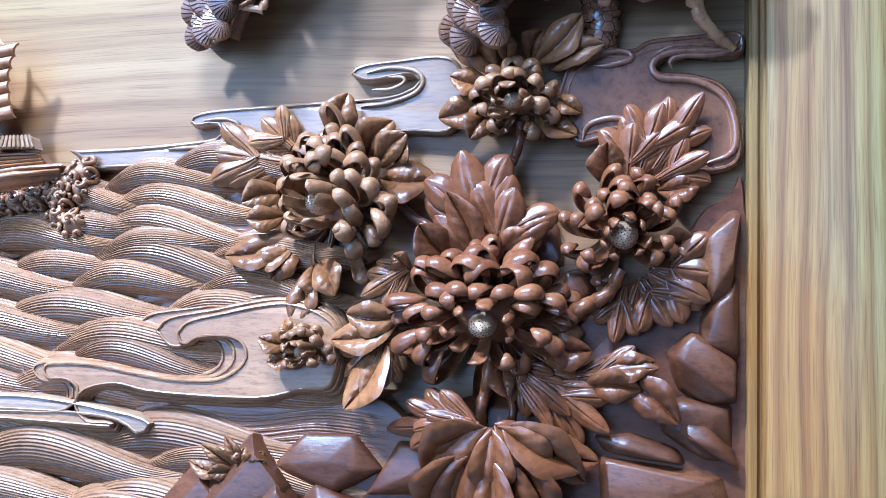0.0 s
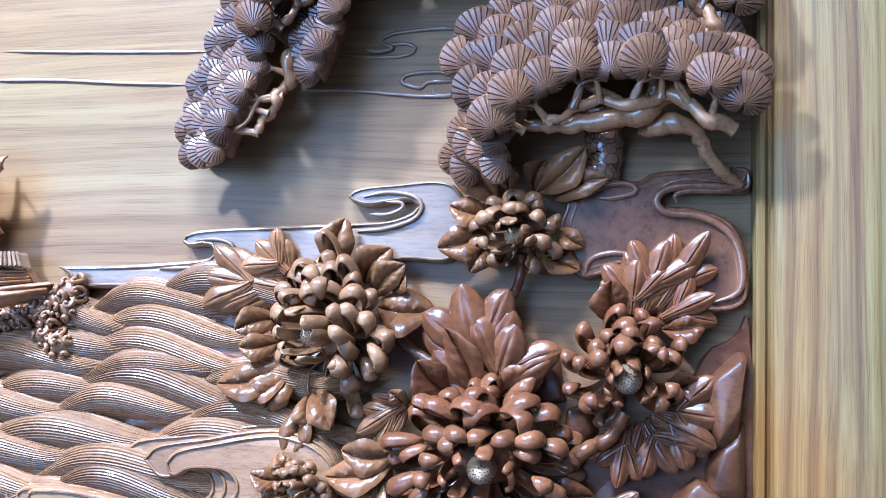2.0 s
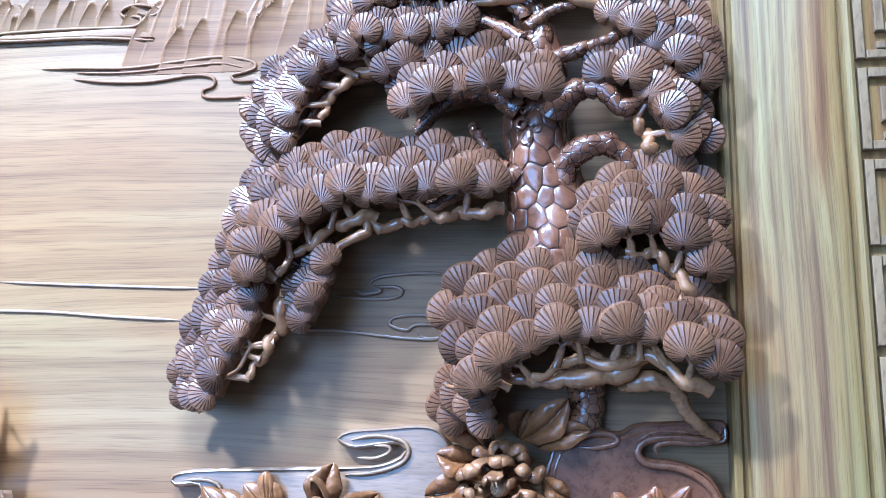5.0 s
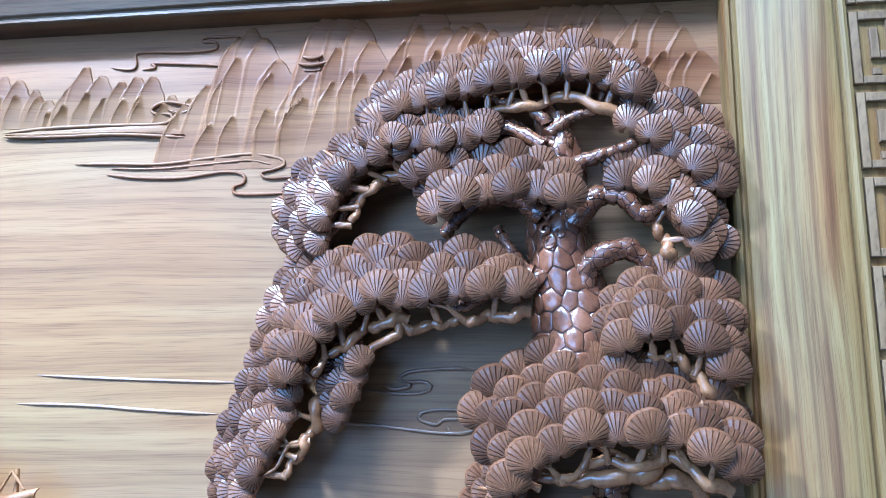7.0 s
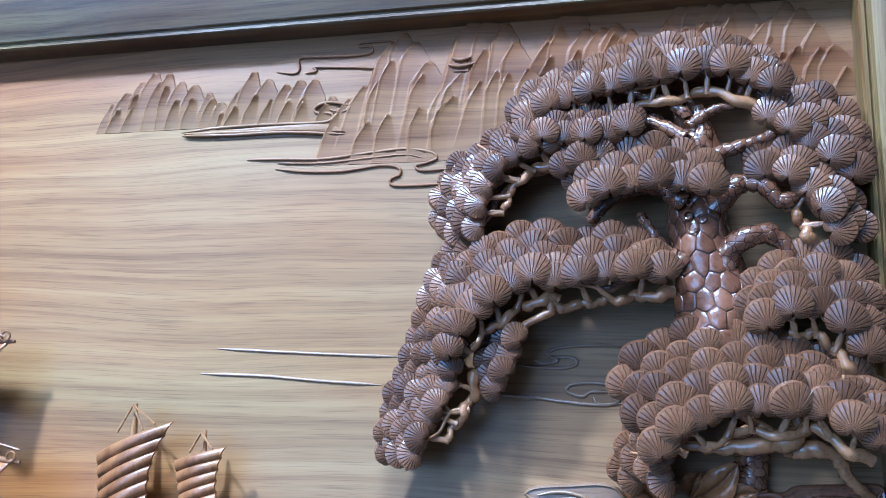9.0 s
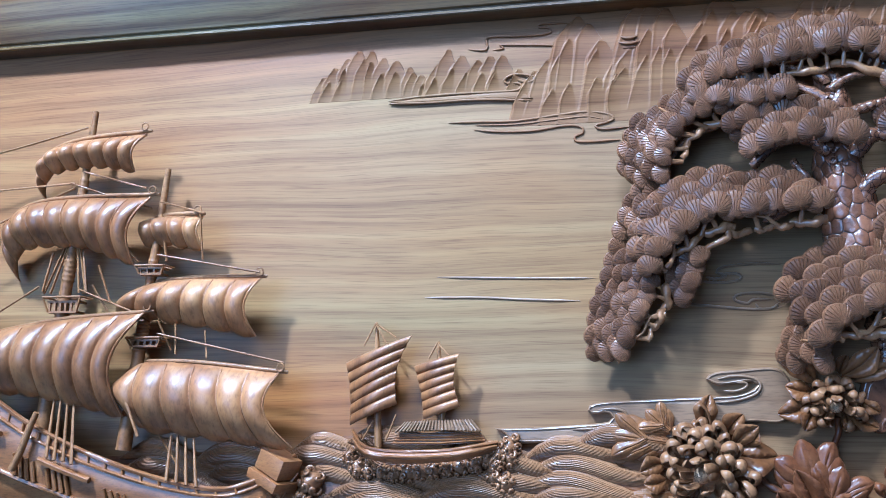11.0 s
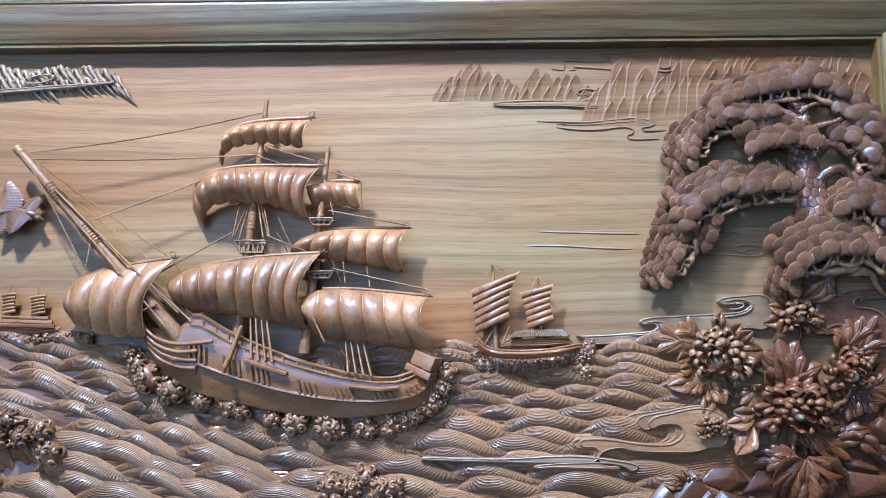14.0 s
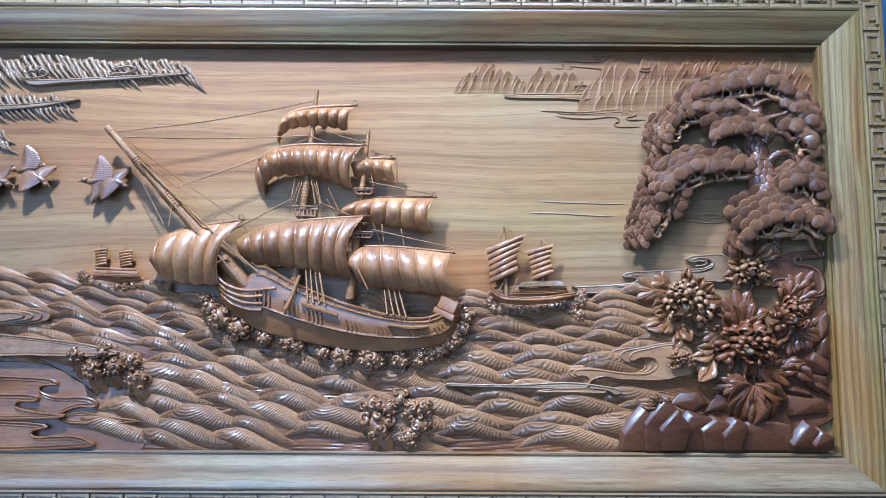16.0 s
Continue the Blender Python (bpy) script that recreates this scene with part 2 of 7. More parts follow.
PLATE = wood("bark_plate_wood", (0.094, 0.036, 0.016), (0.179, 0.075, 0.033), (0.257, 0.121, 0.058), (1.0, 1.0, 1.0), 16.0, 160.0, 0.24, 0.15, 0.5, 0.2)
cracked(BARK, 120.0)
TWIG = wood("twig_wood", (0.200, 0.085, 0.030), (0.345, 0.165, 0.062), (0.475, 0.260, 0.110), (1.0, 1.0, 1.0), 16.0, 160.0, 0.25, 0.12, 0.5, 0.15)
ROCK = wood("rock_wood", (0.041, 0.012, 0.004), (0.089, 0.031, 0.010), (0.145, 0.061, 0.022), (1.0, 1.0, 2.0), 6.0, 120.0, 0.40, 0.30, 0.15, 0.18)
PETAL = wood("petal_wood", (0.095, 0.038, 0.013), (0.224, 0.105, 0.039), (0.382, 0.209, 0.089), (1.0, 1.0, 1.0), 14.0, 160.0, 0.28, 0.3, 0.16, 0.16)
REDPETAL = wood("red_petal_wood", (0.077, 0.024, 0.008), (0.176, 0.064, 0.021), (0.294, 0.124, 0.045), (1.0, 1.0, 1.0), 14.0, 160.0, 0.28, 0.3, 0.16, 0.14)
LEAF = wood("leaf_wood", (0.076, 0.026, 0.006), (0.194, 0.082, 0.025), (0.330, 0.162, 0.061), (1.0, 1.0, 1.0), 12.0, 140.0, 0.28, 0.3, 0.16, 0.25)
DARKLEAF = wood("dark_leaf_wood", (0.059, 0.017, 0.004), (0.151, 0.054, 0.016), (0.259, 0.108, 0.040), (1.0, 1.0, 1.0), 12.0, 140.0, 0.28, 0.3, 0.16, 0.25)
# Board wood with browner varnish, darkened further for the shade on the slopes.
HILL = long_grain("hill_wood_shaded", (0.120, 0.046, 0.015), (0.190, 0.086, 0.031), (0.250, 0.128, 0.050), (1.0, 0.78, 0.55), (0.50, 1.0, 26.0), 0.13, 0.45, 0.05, 0.25)


def plain(name, colour, rough, scale=6.0):
    mat, nt, bsdf = nodes_of(name)
    n = node(nt, "ShaderNodeTexNoise", Scale=scale, Detail=6.0)
    c = ramp(nt, n.outputs[0], ((0.3, tuple(0.85 * v for v in colour)), (0.7, tuple(min(1, 1.12 * v) for v in colour))))
    nt.links.new(c.outputs[0], bsdf.inputs["Base Color"])
    bsdf.inputs["Roughness"].default_value = rough
    return mat


PAINT = plain("wall_paint", (0.03, 0.055, 0.11), 0.7)
WHITE = plain("ceiling_paint", (0.42, 0.42, 0.41), 0.8)
FLOOR = plain("floor_tile", (0.16, 0.15, 0.14), 0.35)
# Near-black colour standing in for the shade between the bark scales.
CRACK_SHADE = plain("crack_shade", (0.045, 0.022, 0.012), 0.5, 40.0)

# ---- helpers ----


def mesh_ob(name, verts, faces, mat, parent=None, label="", sharp=40, flat=False):
    me = bpy.data.meshes.new(name)
    me.from_pydata([tuple(v) for v in verts], [], faces)
    me.materials.append(mat)
    me.polygons.foreach_set("use_smooth", [not flat] * len(me.polygons))
    if not flat and sharp < 180:
        me.set_sharp_from_angle(angle=radians(sharp))
    ob = new(name, me)
    if parent is not None:
        ob.parent = parent
    if label:
        ob["label"] = label
    return ob


def share(name, me, m, parent):
    ob = new(name, me)
    ob.parent = parent
    ob.matrix_basis = m
    return ob


def thing(name, label, category, group="", kind=""):
    return tagged(new(name), label, category, group, kind)


def spline(pts, n):
    """n+1 places evenly along a smooth curve through pts (tuples of any length)."""
    P = np.array([tuple(p) for p in pts], float)
    if len(P) == 2:
        dense = P[0] + np.linspace(0, 1, 40)[:, None] * (P[1] - P[0])
    else:
        Q = np.vstack([2 * P[0] - P[1], P, 2 * P[-1] - P[-2]])
        out = []
        for i in range(len(P) - 1):
            a, b, c, e = Q[i:i + 4]
            t = np.linspace(0, 1, 24, endpoint=False)[:, None]
            out.append(0.5 * (2 * b + (c - a) * t + (2 * a - 5 * b + 4 * c - e) * t ** 2 + (3 * b - a - 3 * c + e) * t ** 3))
        dense = np.vstack(out + [P[-1:]])
    s = np.concatenate([[0], np.cumsum(np.linalg.norm(np.diff(dense, axis=0), axis=1))])
    at = np.linspace(0, s[-1], n + 1)
    return np.stack([np.interp(at, s, dense[:, k]) for k in range(P.shape[1])], 1)


def grid_faces(nu, nv, off=0, flip=False):
    """Faces of a grid of (nu+1) x (nv+1) places, v fastest."""
    out = []
    for i in range(nu):
        for j in range(nv):
            a = off + i * (nv + 1) + j
            f = (a, a + nv + 1, a + nv + 2, a + 1)
            out.append(f[::-1] if flip else f)
    return out


def tube_data(pts, radii, seg=8, off=0):
    pts = [Vector(p) for p in pts]
    n = len(pts)
    if not hasattr(radii, "__len__"):
        radii = [radii] * n
    verts, faces = [], []
    side = None
    for i, p in enumerate(pts):
        t = (pts[min(i + 1, n - 1)] - pts[max(i - 1, 0)]).normalized()
        if side is None:
            side = t.orthogonal().normalized()
        side = (side - t * side.dot(t)).normalized()
        up = t.cross(side)
        for k in range(seg):
            a = 2 * math.pi * k / seg
            verts.append(p + float(radii[i]) * (math.cos(a) * side + math.sin(a) * up))
    for i in range(n - 1):
        for k in range(seg):
            a, b = off + i * seg + k, off + i * seg + (k + 1) % seg
            faces.append((a, b, b + seg, a + seg))
    faces.append(tuple(off + k for k in range(seg))[::-1])
    faces.append(tuple(off + (n - 1) * seg + k for k in range(seg)))
    return verts, faces


def tube(name, pts, radii, mat, parent, seg=8, label=""):
    v, f = tube_data(pts, radii, seg)
    return mesh_ob(name, v, f, mat, parent, label, 60)


def tubes(name, runs, mat, parent, seg=7, label=""):
    """Several swept rods that are one piece."""
    v, f = [], []
    for pts, radii in runs:
        a, b = tube_data(pts, radii, seg, len(v))
        v += a
        f += b
    return mesh_ob(name, v, f, mat, parent, label, 60)


def box_data(c, s, off=0, m=None):
    v = [Vector((c[0] + s[0] * x / 2, c[1] + s[1] * y / 2, c[2] + s[2] * z / 2)) for x in (-1, 1) for y in (-1, 1) for z in (-1, 1)]
    if m is not None:
        v = [m @ p for p in v]
    f = [(0, 1, 3, 2), (4, 6, 7, 5), (0, 4, 5, 1), (2, 3, 7, 6), (0, 2, 6, 4), (1, 5, 7, 3)]
    return v, [tuple(off + i for i in q) for q in f]


def box(name, lo, hi, mat, parent=None, label=""):
    c = [(a + b) / 2 for a, b in zip(lo, hi)]
    v, f = box_data(c, [b - a for a, b in zip(lo, hi)])
    return mesh_ob(name, v, f, mat, parent, label, flat=True)


def bevelled(ob, width, segments=2):
    bm = bmesh.new()
    bm.from_mesh(ob.data)
    bmesh.ops.bevel(bm, geom=bm.edges[:], offset=width, segments=segments, profile=0.6, affect="EDGES", clamp_overlap=True)
    bm.to_mesh(ob.data)
    bm.free()
    ob.data.polygons.foreach_set("use_smooth", [True] * len(ob.data.polygons))
    ob.data.set_sharp_from_angle(angle=radians(35))
    return ob


# ---- room ----
FLOOR_Z, CEIL_Z = 0.0, 3.9
tagged(box("floor", (-4.6, -5.0, -0.1), (2.6, 0.3, FLOOR_Z), FLOOR), "grey polished tile floor", "floor", kind="structure")
tagged(box("ceiling", (-4.6, -5.0, CEIL_Z), (2.6, 0.3, CEIL_Z + 0.1), WHITE), "plain off-white ceiling", "ceiling", kind="structure")
tagged(box("wall_north", (-4.6, 0.03, FLOOR_Z), (2.6, 0.3, CEIL_Z), PAINT), "dark blue-grey painted wall behind the picture", "wall", kind="structure")
tagged(box("wall_east", (2.45, -4.8, FLOOR_Z), (2.6, 0.12, CEIL_Z), WHITE), "plain pale wall", "wall", kind="structure")
tagged(box("wall_west", (-4.6, -4.8, FLOOR_Z), (-4.45, 0.12, CEIL_Z), WHITE), "plain pale wall", "wall", kind="structure")
for nm, lo, hi in (("wall_south", (-4.6, -5.0, 0.0), (-4.3, -4.8, CEIL_Z)), ("wall_south", (-0.6, -5.0, 0.0), (2.6, -4.8, CEIL_Z)),
                   ("wall_south", (-4.3, -5.0, 3.0), (-0.6, -4.8, CEIL_Z)), ("wall_south", (-4.3, -5.0, 0.0), (-0.6, -4.8, 0.4))):
    tagged(box(nm, lo, hi, WHITE), "plain pale wall with a wide shop-front opening", "wall", kind="structure")

# ---- picture frame and board ----
X0, X1, Z0, Z1 = -2.45, 0.0, 1.0, 1.98
picture = thing("picture_frame", "wide pale-yellow wooden picture frame with a key-pattern border", "picture frame")
board = tagged(bevelled(box("board", (X0 - 0.02, 0.0, Z0 - 0.02), (X1 + 0.02, 0.03, Z1 + 0.02), BOARD), 0.001, 1),
               "tan lacquered wooden board with flowing horizontal grain", "wooden board")
PROFILE = ((0.0, 0.002), (0.0, 0.030), (0.002, 0.0325), (0.006, 0.0325), (0.0085, 0.029), (0.011, 0.029), (0.0125, 0.034), (0.020, 0.037),
           (0.034, 0.043), (0.052, 0.050), (0.070, 0.056), (0.088, 0.060), (0.0925, 0.059), (0.094, 0.055), (0.0965, 0.055), (0.098, 0.0575),
           (0.102, 0.0585), (0.105, 0.057), (0.106, 0.050), (0.150, 0.050), (0.150, 0.054), (0.156, 0.054), (0.158, 0.052), (0.158, -0.03), (0.0, -0.03))


def frame_side(name, a, b, inward, mat, wide, ends):
    """A mitred length of moulding along the inner edge from a to b (x, z)."""
    a, b, inward = Vector((a[0], 0, a[1])), Vector((b[0], 0, b[1])), Vector((inward[0], 0, inward[1]))
    along = (b - a).normalized()
    length = (b - a).length
    steps = max(2, int(length / 0.08))
    verts, faces = [], []
    for k in range(steps + 1):
        u = k / steps
        for s, d in PROFILE:
            x = ends * (-s + u * 2 * s) + u * length
            wob = 0.0004 * math.sin(9.1 * x + 40 * s) * (0 < k < steps)
            verts.append((x, -d + wob, wide * s))
    n = len(PROFILE)
    for k in range(steps):
        for j in range(n):
            a0, b0 = k * n + j, k * n + (j + 1) % n
            faces.append((a0, b0, b0 + n, a0 + n))
    faces.append(tuple(range(n))[::-1])
    faces.append(tuple(range(steps * n, steps * n + n)))
    ob = mesh_ob(name, verts, faces, mat, picture, "", 28)
    m = Matrix((along, Vector((0, 1, 0)), -inward)).transposed().to_4x4()
    m.translation = a
    ob.matrix_basis = m
    bm = bmesh.new()
    bm.from_mesh(ob.data)
    bmesh.ops.recalc_face_normals(bm, faces=bm.faces)
    bm.to_mesh(ob.data)
    bm.free()
    return ob


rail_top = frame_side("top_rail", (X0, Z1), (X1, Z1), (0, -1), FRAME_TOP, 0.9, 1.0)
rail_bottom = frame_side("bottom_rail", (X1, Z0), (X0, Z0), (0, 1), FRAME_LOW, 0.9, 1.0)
stile_right = frame_side("side_stile", (X1, Z1), (X1, Z0), (-1, 0), FRAME, 1.0, 0.9)
stile_left = frame_side("side_stile", (X0, Z0), (X0, Z1), (1, 0), FRAME, 1.0, 0.9)


def strips_data(strips, depth, lift):
    v, f = [], []
    for u0, u1, w0, w1 in strips:
        e = 0.0007
        o = len(v)
        for d, k in ((0, 0), (depth - e, 0), (depth, e)):
            v += [(u0 + k, -lift - d, w0 + k), (u1 - k, -lift - d, w0 + k), (u1 - k, -lift - d, w1 - k), (u0 + k, -lift - d, w1 - k)]
        for r in (0, 4):
            f += [(o + r + i, o + r + (i + 1) % 4, o + r + 4 + (i + 1) % 4, o + r + 4 + i) for i in range(4)]
        f.append((o + 8, o + 9, o + 10, o + 11))
    return v, f


# the key pattern along the outer band: one raised unit, repeated
FRET_STRIPS = ((0.0, 0.0715, 0.0, 0.0075), (0.0, 0.0085, 0.0083, 0.0385), (0.0093, 0.0565, 0.0315, 0.0385), (0.0640, 0.0715, 0.0083, 0.0385),
        (0.0170, 0.0470, 0.0165, 0.0240), (0.0395, 0.0470, 0.0248, 0.0310), (0.0565, 0.0632, 0.0165, 0.0240))
kv, kf = strips_data(FRET_STRIPS, 0.0055, 0.0498)
first_key = mesh_ob("key_fret", kv, kf, FRET, rail_top, flat=True)
first_key.matrix_basis = pose(-0.1525, 0, 0.1075)
for side, length in ((rail_top, X1 - X0), (rail_bottom, X1 - X0), (stile_right, Z1 - Z0), (stile_left, Z1 - Z0)):
    n = int((length + 0.22) / 0.0762)
    step = (length + 0.22) / n
    for k in range(n):
        if side is rail_top and k == 0:
            first_key.matrix_basis = pose(-0.109, 0, 0.0955)
            continue
        share("key_fret", first_key.data, pose(-0.109 + k * step, 0, 0.1075 if side in (stile_left, stile_right) else 0.0955), side)

# ---- carved sea ----
sea = thing("carved_sea", "brown carved wooden sea of braided waves with fine grooves", "relief carving")
rng = random.Random(4)
HORIZON = [(-2.042, 1.418), (-1.905, 1.413), (-1.714, 1.396), (-1.536, 1.366), (-1.277, 1.340), (-0.898, 1.356), (-0.816, 1.381), (-0.626, 1.364), (-0.449, 1.378), (-0.300, 1.366)]


def horizon(x):
    xs, zs = zip(*HORIZON)
    return float(np.interp(x, xs, zs))


CALM = [(-0.566, 1.150), (-0.272, 1.121)]
CALM_LEFT = [(-2.090, 1.201), (-1.696, 0.993)]


def sea_right(z):
    return float(np.interp(z, (1.0, 1.13, 1.2, 1.4), (-0.40, -0.33, -0.30, -0.36)))


# the bed below the waves, finely furrowed
nx, nz = 260, 90
verts = []
for i in range(nx + 1):
    for j in range(nz + 1):
        v = j / nz
        x = -2.44 + i / nx * 2.14
        z = 1.0 + v * (horizon(x) - 1.0)
        edge = min(1.0, (1 - v) * 12 + 0.15) * min(1.0, max(0.0, (-0.33 - x) / 0.08))
        verts.append((x, 0.002 - edge * (0.0115 + 0.004 * math.sin(14 * x + 30 * z) + 0.0012 * math.sin(z * 900 + 10 * math.sin(9 * x))), z))
mesh_ob("sea_bed", verts, grid_faces(nx, nz), DARKCLOUD, sea)


def wave_mesh(length, width, arch, tail, grooves, bulge, seed):
    """One strand of water: a long tapering braid that swells over its crest and slips under the next, with fine grooves along it."""
    r = random.Random(seed)
    nu, nv = 30, grooves * 2
    cut = [r.uniform(0.5, 1.3) for k in range(nv + 1)]
    verts = []
    skew, sway = r.uniform(-0.10, 0.10), r.uniform(0.12, 0.26)
    for i in range(nu + 1):
        s = i / nu
        swell = math.sin(math.pi * s ** (0.92 + skew))
        w = width * max(0.03, swell ** 0.85)
        cz = arch * math.sin(math.pi * s) ** 1.4 - tail * (s - 0.5) + sway * width * math.sin(2 * math.pi * s)
        for j in range(nv + 1):
            t = j / nv * 2 - 1
            groove = (0.00050 if j % 2 else -0.00050) * cut[j] * min(1, 5 * s, 5 * (1 - s))
            d = bulge * swell ** 0.7 * (1 - abs(t - 0.22) ** 2.0 * (0.62 if t < 0.22 else 1.1)) + groove
            verts.append(((s - 0.5) * length + 0.10 * t * width * math.cos(math.pi * s), -max(d, -0.006), cz + t * w / 2))
    return verts, grid_faces(nu, nv)


WAVES = []
for k in range(16):
    v, f = wave_mesh(0.27, 0.056, rng.uniform(0.010, 0.026), rng.uniform(-0.004, 0.014), 17, 0.021, k)
    me = bpy.data.meshes.new("wave")
    me.from_pydata(v, [], f)
    me.materials.append(SEA)
    me.polygons.foreach_set("use_smooth", [True] * len(me.polygons))
    me.set_sharp_from_angle(angle=radians(16))
    WAVES.append(me)
z, row = 1.004, 0
while z < 1.42:
    far = min(1.0, max(0.0, (z - 1.0) / 0.38))
    size = 1.0 - 0.42 * far
    x = -2.5 + (row % 2) * 0.092 * size + rng.uniform(0, 0.02)
    while x < -0.34:
        size_here = size * rng.uniform(0.86, 1.16)
        slope = float(np.interp(x, (-2.2, -1.7, -1.3, -1.0, -0.75, -0.4), (-3, -5, -4, -1, 3, 5))) + rng.uniform(-5, 5)
        zz = z + rng.uniform(-0.005, 0.005)
        if any(a[0] - 0.10 * size < x < b[0] and b[1] < zz < a[1] for a, b in (CALM, CALM_LEFT)):
            x += 0.184 * size
            continue
        if zz + 0.016 * size < horizon(x) and x < sea_right(zz) - 0.06 and zz > 1.002:
            m = pose(x, -0.004 - 0.004 * rng.random(), zz, 0, -slope, 0) @ Matrix.Diagonal((size_here * rng.uniform(0.92, 1.12), 0.6 + 0.4 * size_here, size_here, 1))
            share("wave", rng.choice(WAVES), m, sea)
        x += 0.184 * size * rng.uniform(0.9, 1.1)
    z += 0.0285 * size
    row += 1


def curl_runs(p, r, d, turns=1.6, way=1, start=0.0, thick=None, n=22):
    """A spiral scroll that rises towards its middle."""
    pts, rad = [], []
    thick = thick or r * 0.30
    for i in range(n + 1):
        s = i / n
        a = start + way * s * turns * 2 * math.pi
        q = r * (1 - 0.66 * s)
        pts.append((p[0] + q * math.cos(a), -(d + 0.5 * r * s), p[1] + q * math.sin(a)))
        rad.append(thick * (0.55 + 0.6 * s))
    return pts, rad


def blob_data(c, r, off=0, rings=8, seg=12):
    v, f = [], []
    for i in range(rings + 1):
        a = math.pi * i / rings
        for k in range(seg):
            b = 2 * math.pi * k / seg
            v.append(Vector((c[0] + r[0] * math.sin(a) * math.cos(b), c[1] + r[1] * math.cos(a), c[2] + r[2] * math.sin(a) * math.sin(b))))
    for i in range(rings):
        for k in range(seg):
            p, q = off + i * seg + k, off + i * seg + (k + 1) % seg
            f.append((p, p + seg, q + seg, q))
    return v, f


def foam(name, parent, c, r, d, seed, mat, lean=(0.15, -0.5)):
    """A swollen knob of foam on a tapering neck, its rim and face set with small hooked curls."""
    g = random.Random(seed)
    v, f = blob_data((c[0], -d * 0.48, c[1]), (r * g.uniform(0.76, 0.88), d * 0.52, r * g.uniform(0.78, 0.90)), 0, 12, 20)
    for p in v:
        p.x, p.z = p.x + 0.05 * r * math.sin(3 * (p.z - c[1]) / r * 2 + seed), p.z + 0.06 * r * math.sin(5 * (p.x - c[0]) / r + seed)
    a1, b1 = tube_data([(c[0] + lean[0] * r * k, -d * (0.40 - 0.10 * k), c[1] + lean[1] * r * k) for k in (0, 1, 2, 2.8)], [r * 0.72, r * 0.62, r * 0.45, r * 0.2], 12, len(v))
    v += a1
    f += b1
    n = g.choice((5, 6, 6))
    turn = g.uniform(0, 6)
    hooks = [(turn + k * 2 * math.pi / n + g.uniform(-0.2, 0.2), r * g.uniform(0.58, 0.86), r * g.uniform(0.30, 0.42)) for k in range(n)]
    hooks += [(turn + 2.1 * k, r * g.uniform(0.15, 0.36), r * g.uniform(0.36, 0.44)) for k in range(1)]
    for a, q, rr in hooks:
        way = g.choice((-1, 1))
        body = lambda w: d * 0.48 + d * 0.52 * math.sqrt(max(0.0, 1 - (w / (0.95 * r)) ** 2))
        mid = np.array((c[0] + q * math.cos(a), c[1] + q * math.sin(a)))
        pts, rad = [], []
        for i in range(15):
            s = i / 14
            b = a + math.pi + way * (2.0 + s * 6.4)
            w = rr * (1.0 - 0.84 * s ** 0.9)
            p = mid + w * np.array((math.cos(b), math.sin(b)))
            far = math.hypot(p[0] - c[0], p[1] - c[1])
            pts.append((p[0], -(max(body(far), d * 0.55) + rr * (0.10 + 0.35 * s)), p[1]))
            rad.append(rr * (0.45 - 0.10 * s) * min(1.0, 0.45 + 0.2 * i))
        root = mid - 0.45 * r * np.array((math.cos(a), math.sin(a)))
        pts.insert(0, ((root[0] + pts[0][0]) / 2, pts[0][1] + 0.35 * rr, (root[1] + pts[0][2]) / 2))
        rad.insert(0, rr * 0.34)
        a1, b1 = tube_data(pts, rad, 7, len(v))
        v += a1
        f += b1
        e = pts[-1]
        a1, b1 = blob_data((e[0], e[1] - 0.1 * rr, e[2]), [rr * 0.34] * 3, len(v), 5, 8)
        v += a1
        f += b1
    return mesh_ob(name, v, f, mat, parent, "", 60)


def splash(label, places, seed, stalk=True):
    ob = thing("wave_crest", label, "carved wave")
    for k, (x, z, r) in enumerate(places):
        foam("foam_tuft", ob, (x, z), r, 0.034 + 0.5 * r, seed + k, FOAM, (0.35, -0.75))
        if stalk:
            tube("stalk", [(x + 0.3 * r, -0.004, z - 2.1 * r), (x - 0.1 * r, -0.014, z - r), (x, -0.02, z)], [r * 0.35, r * 0.45, r * 0.5], SHIP, ob, 10)
    return ob


def spots(pts, radii):
    return [(p[0], p[1], r) for p, r in zip(pts, radii)]


splash("brown carved breaking wave with curled foam beside the long cloud", spots([(-1.782, 1.216), (-1.740, 1.183), (-1.717, 1.224), (-1.691, 1.190), (-1.649, 1.201), (-1.633, 1.161)], (0.024, 0.026, 0.020, 0.024, 0.024, 0.027)), 20)
splash("dark brown carved breaking wave with foam scrolls at the lower edge", spots([(-1.082, 1.099), (-1.071, 1.060), (-1.042, 1.096), (-1.019, 1.120), (-0.992, 1.096), (-0.963, 1.099), (-0.973, 1.060), (-0.997, 1.034)], (0.030, 0.036, 0.022, 0.022, 0.026, 0.022, 0.026, 0.024)), 40)

# ---- sailing ship ----


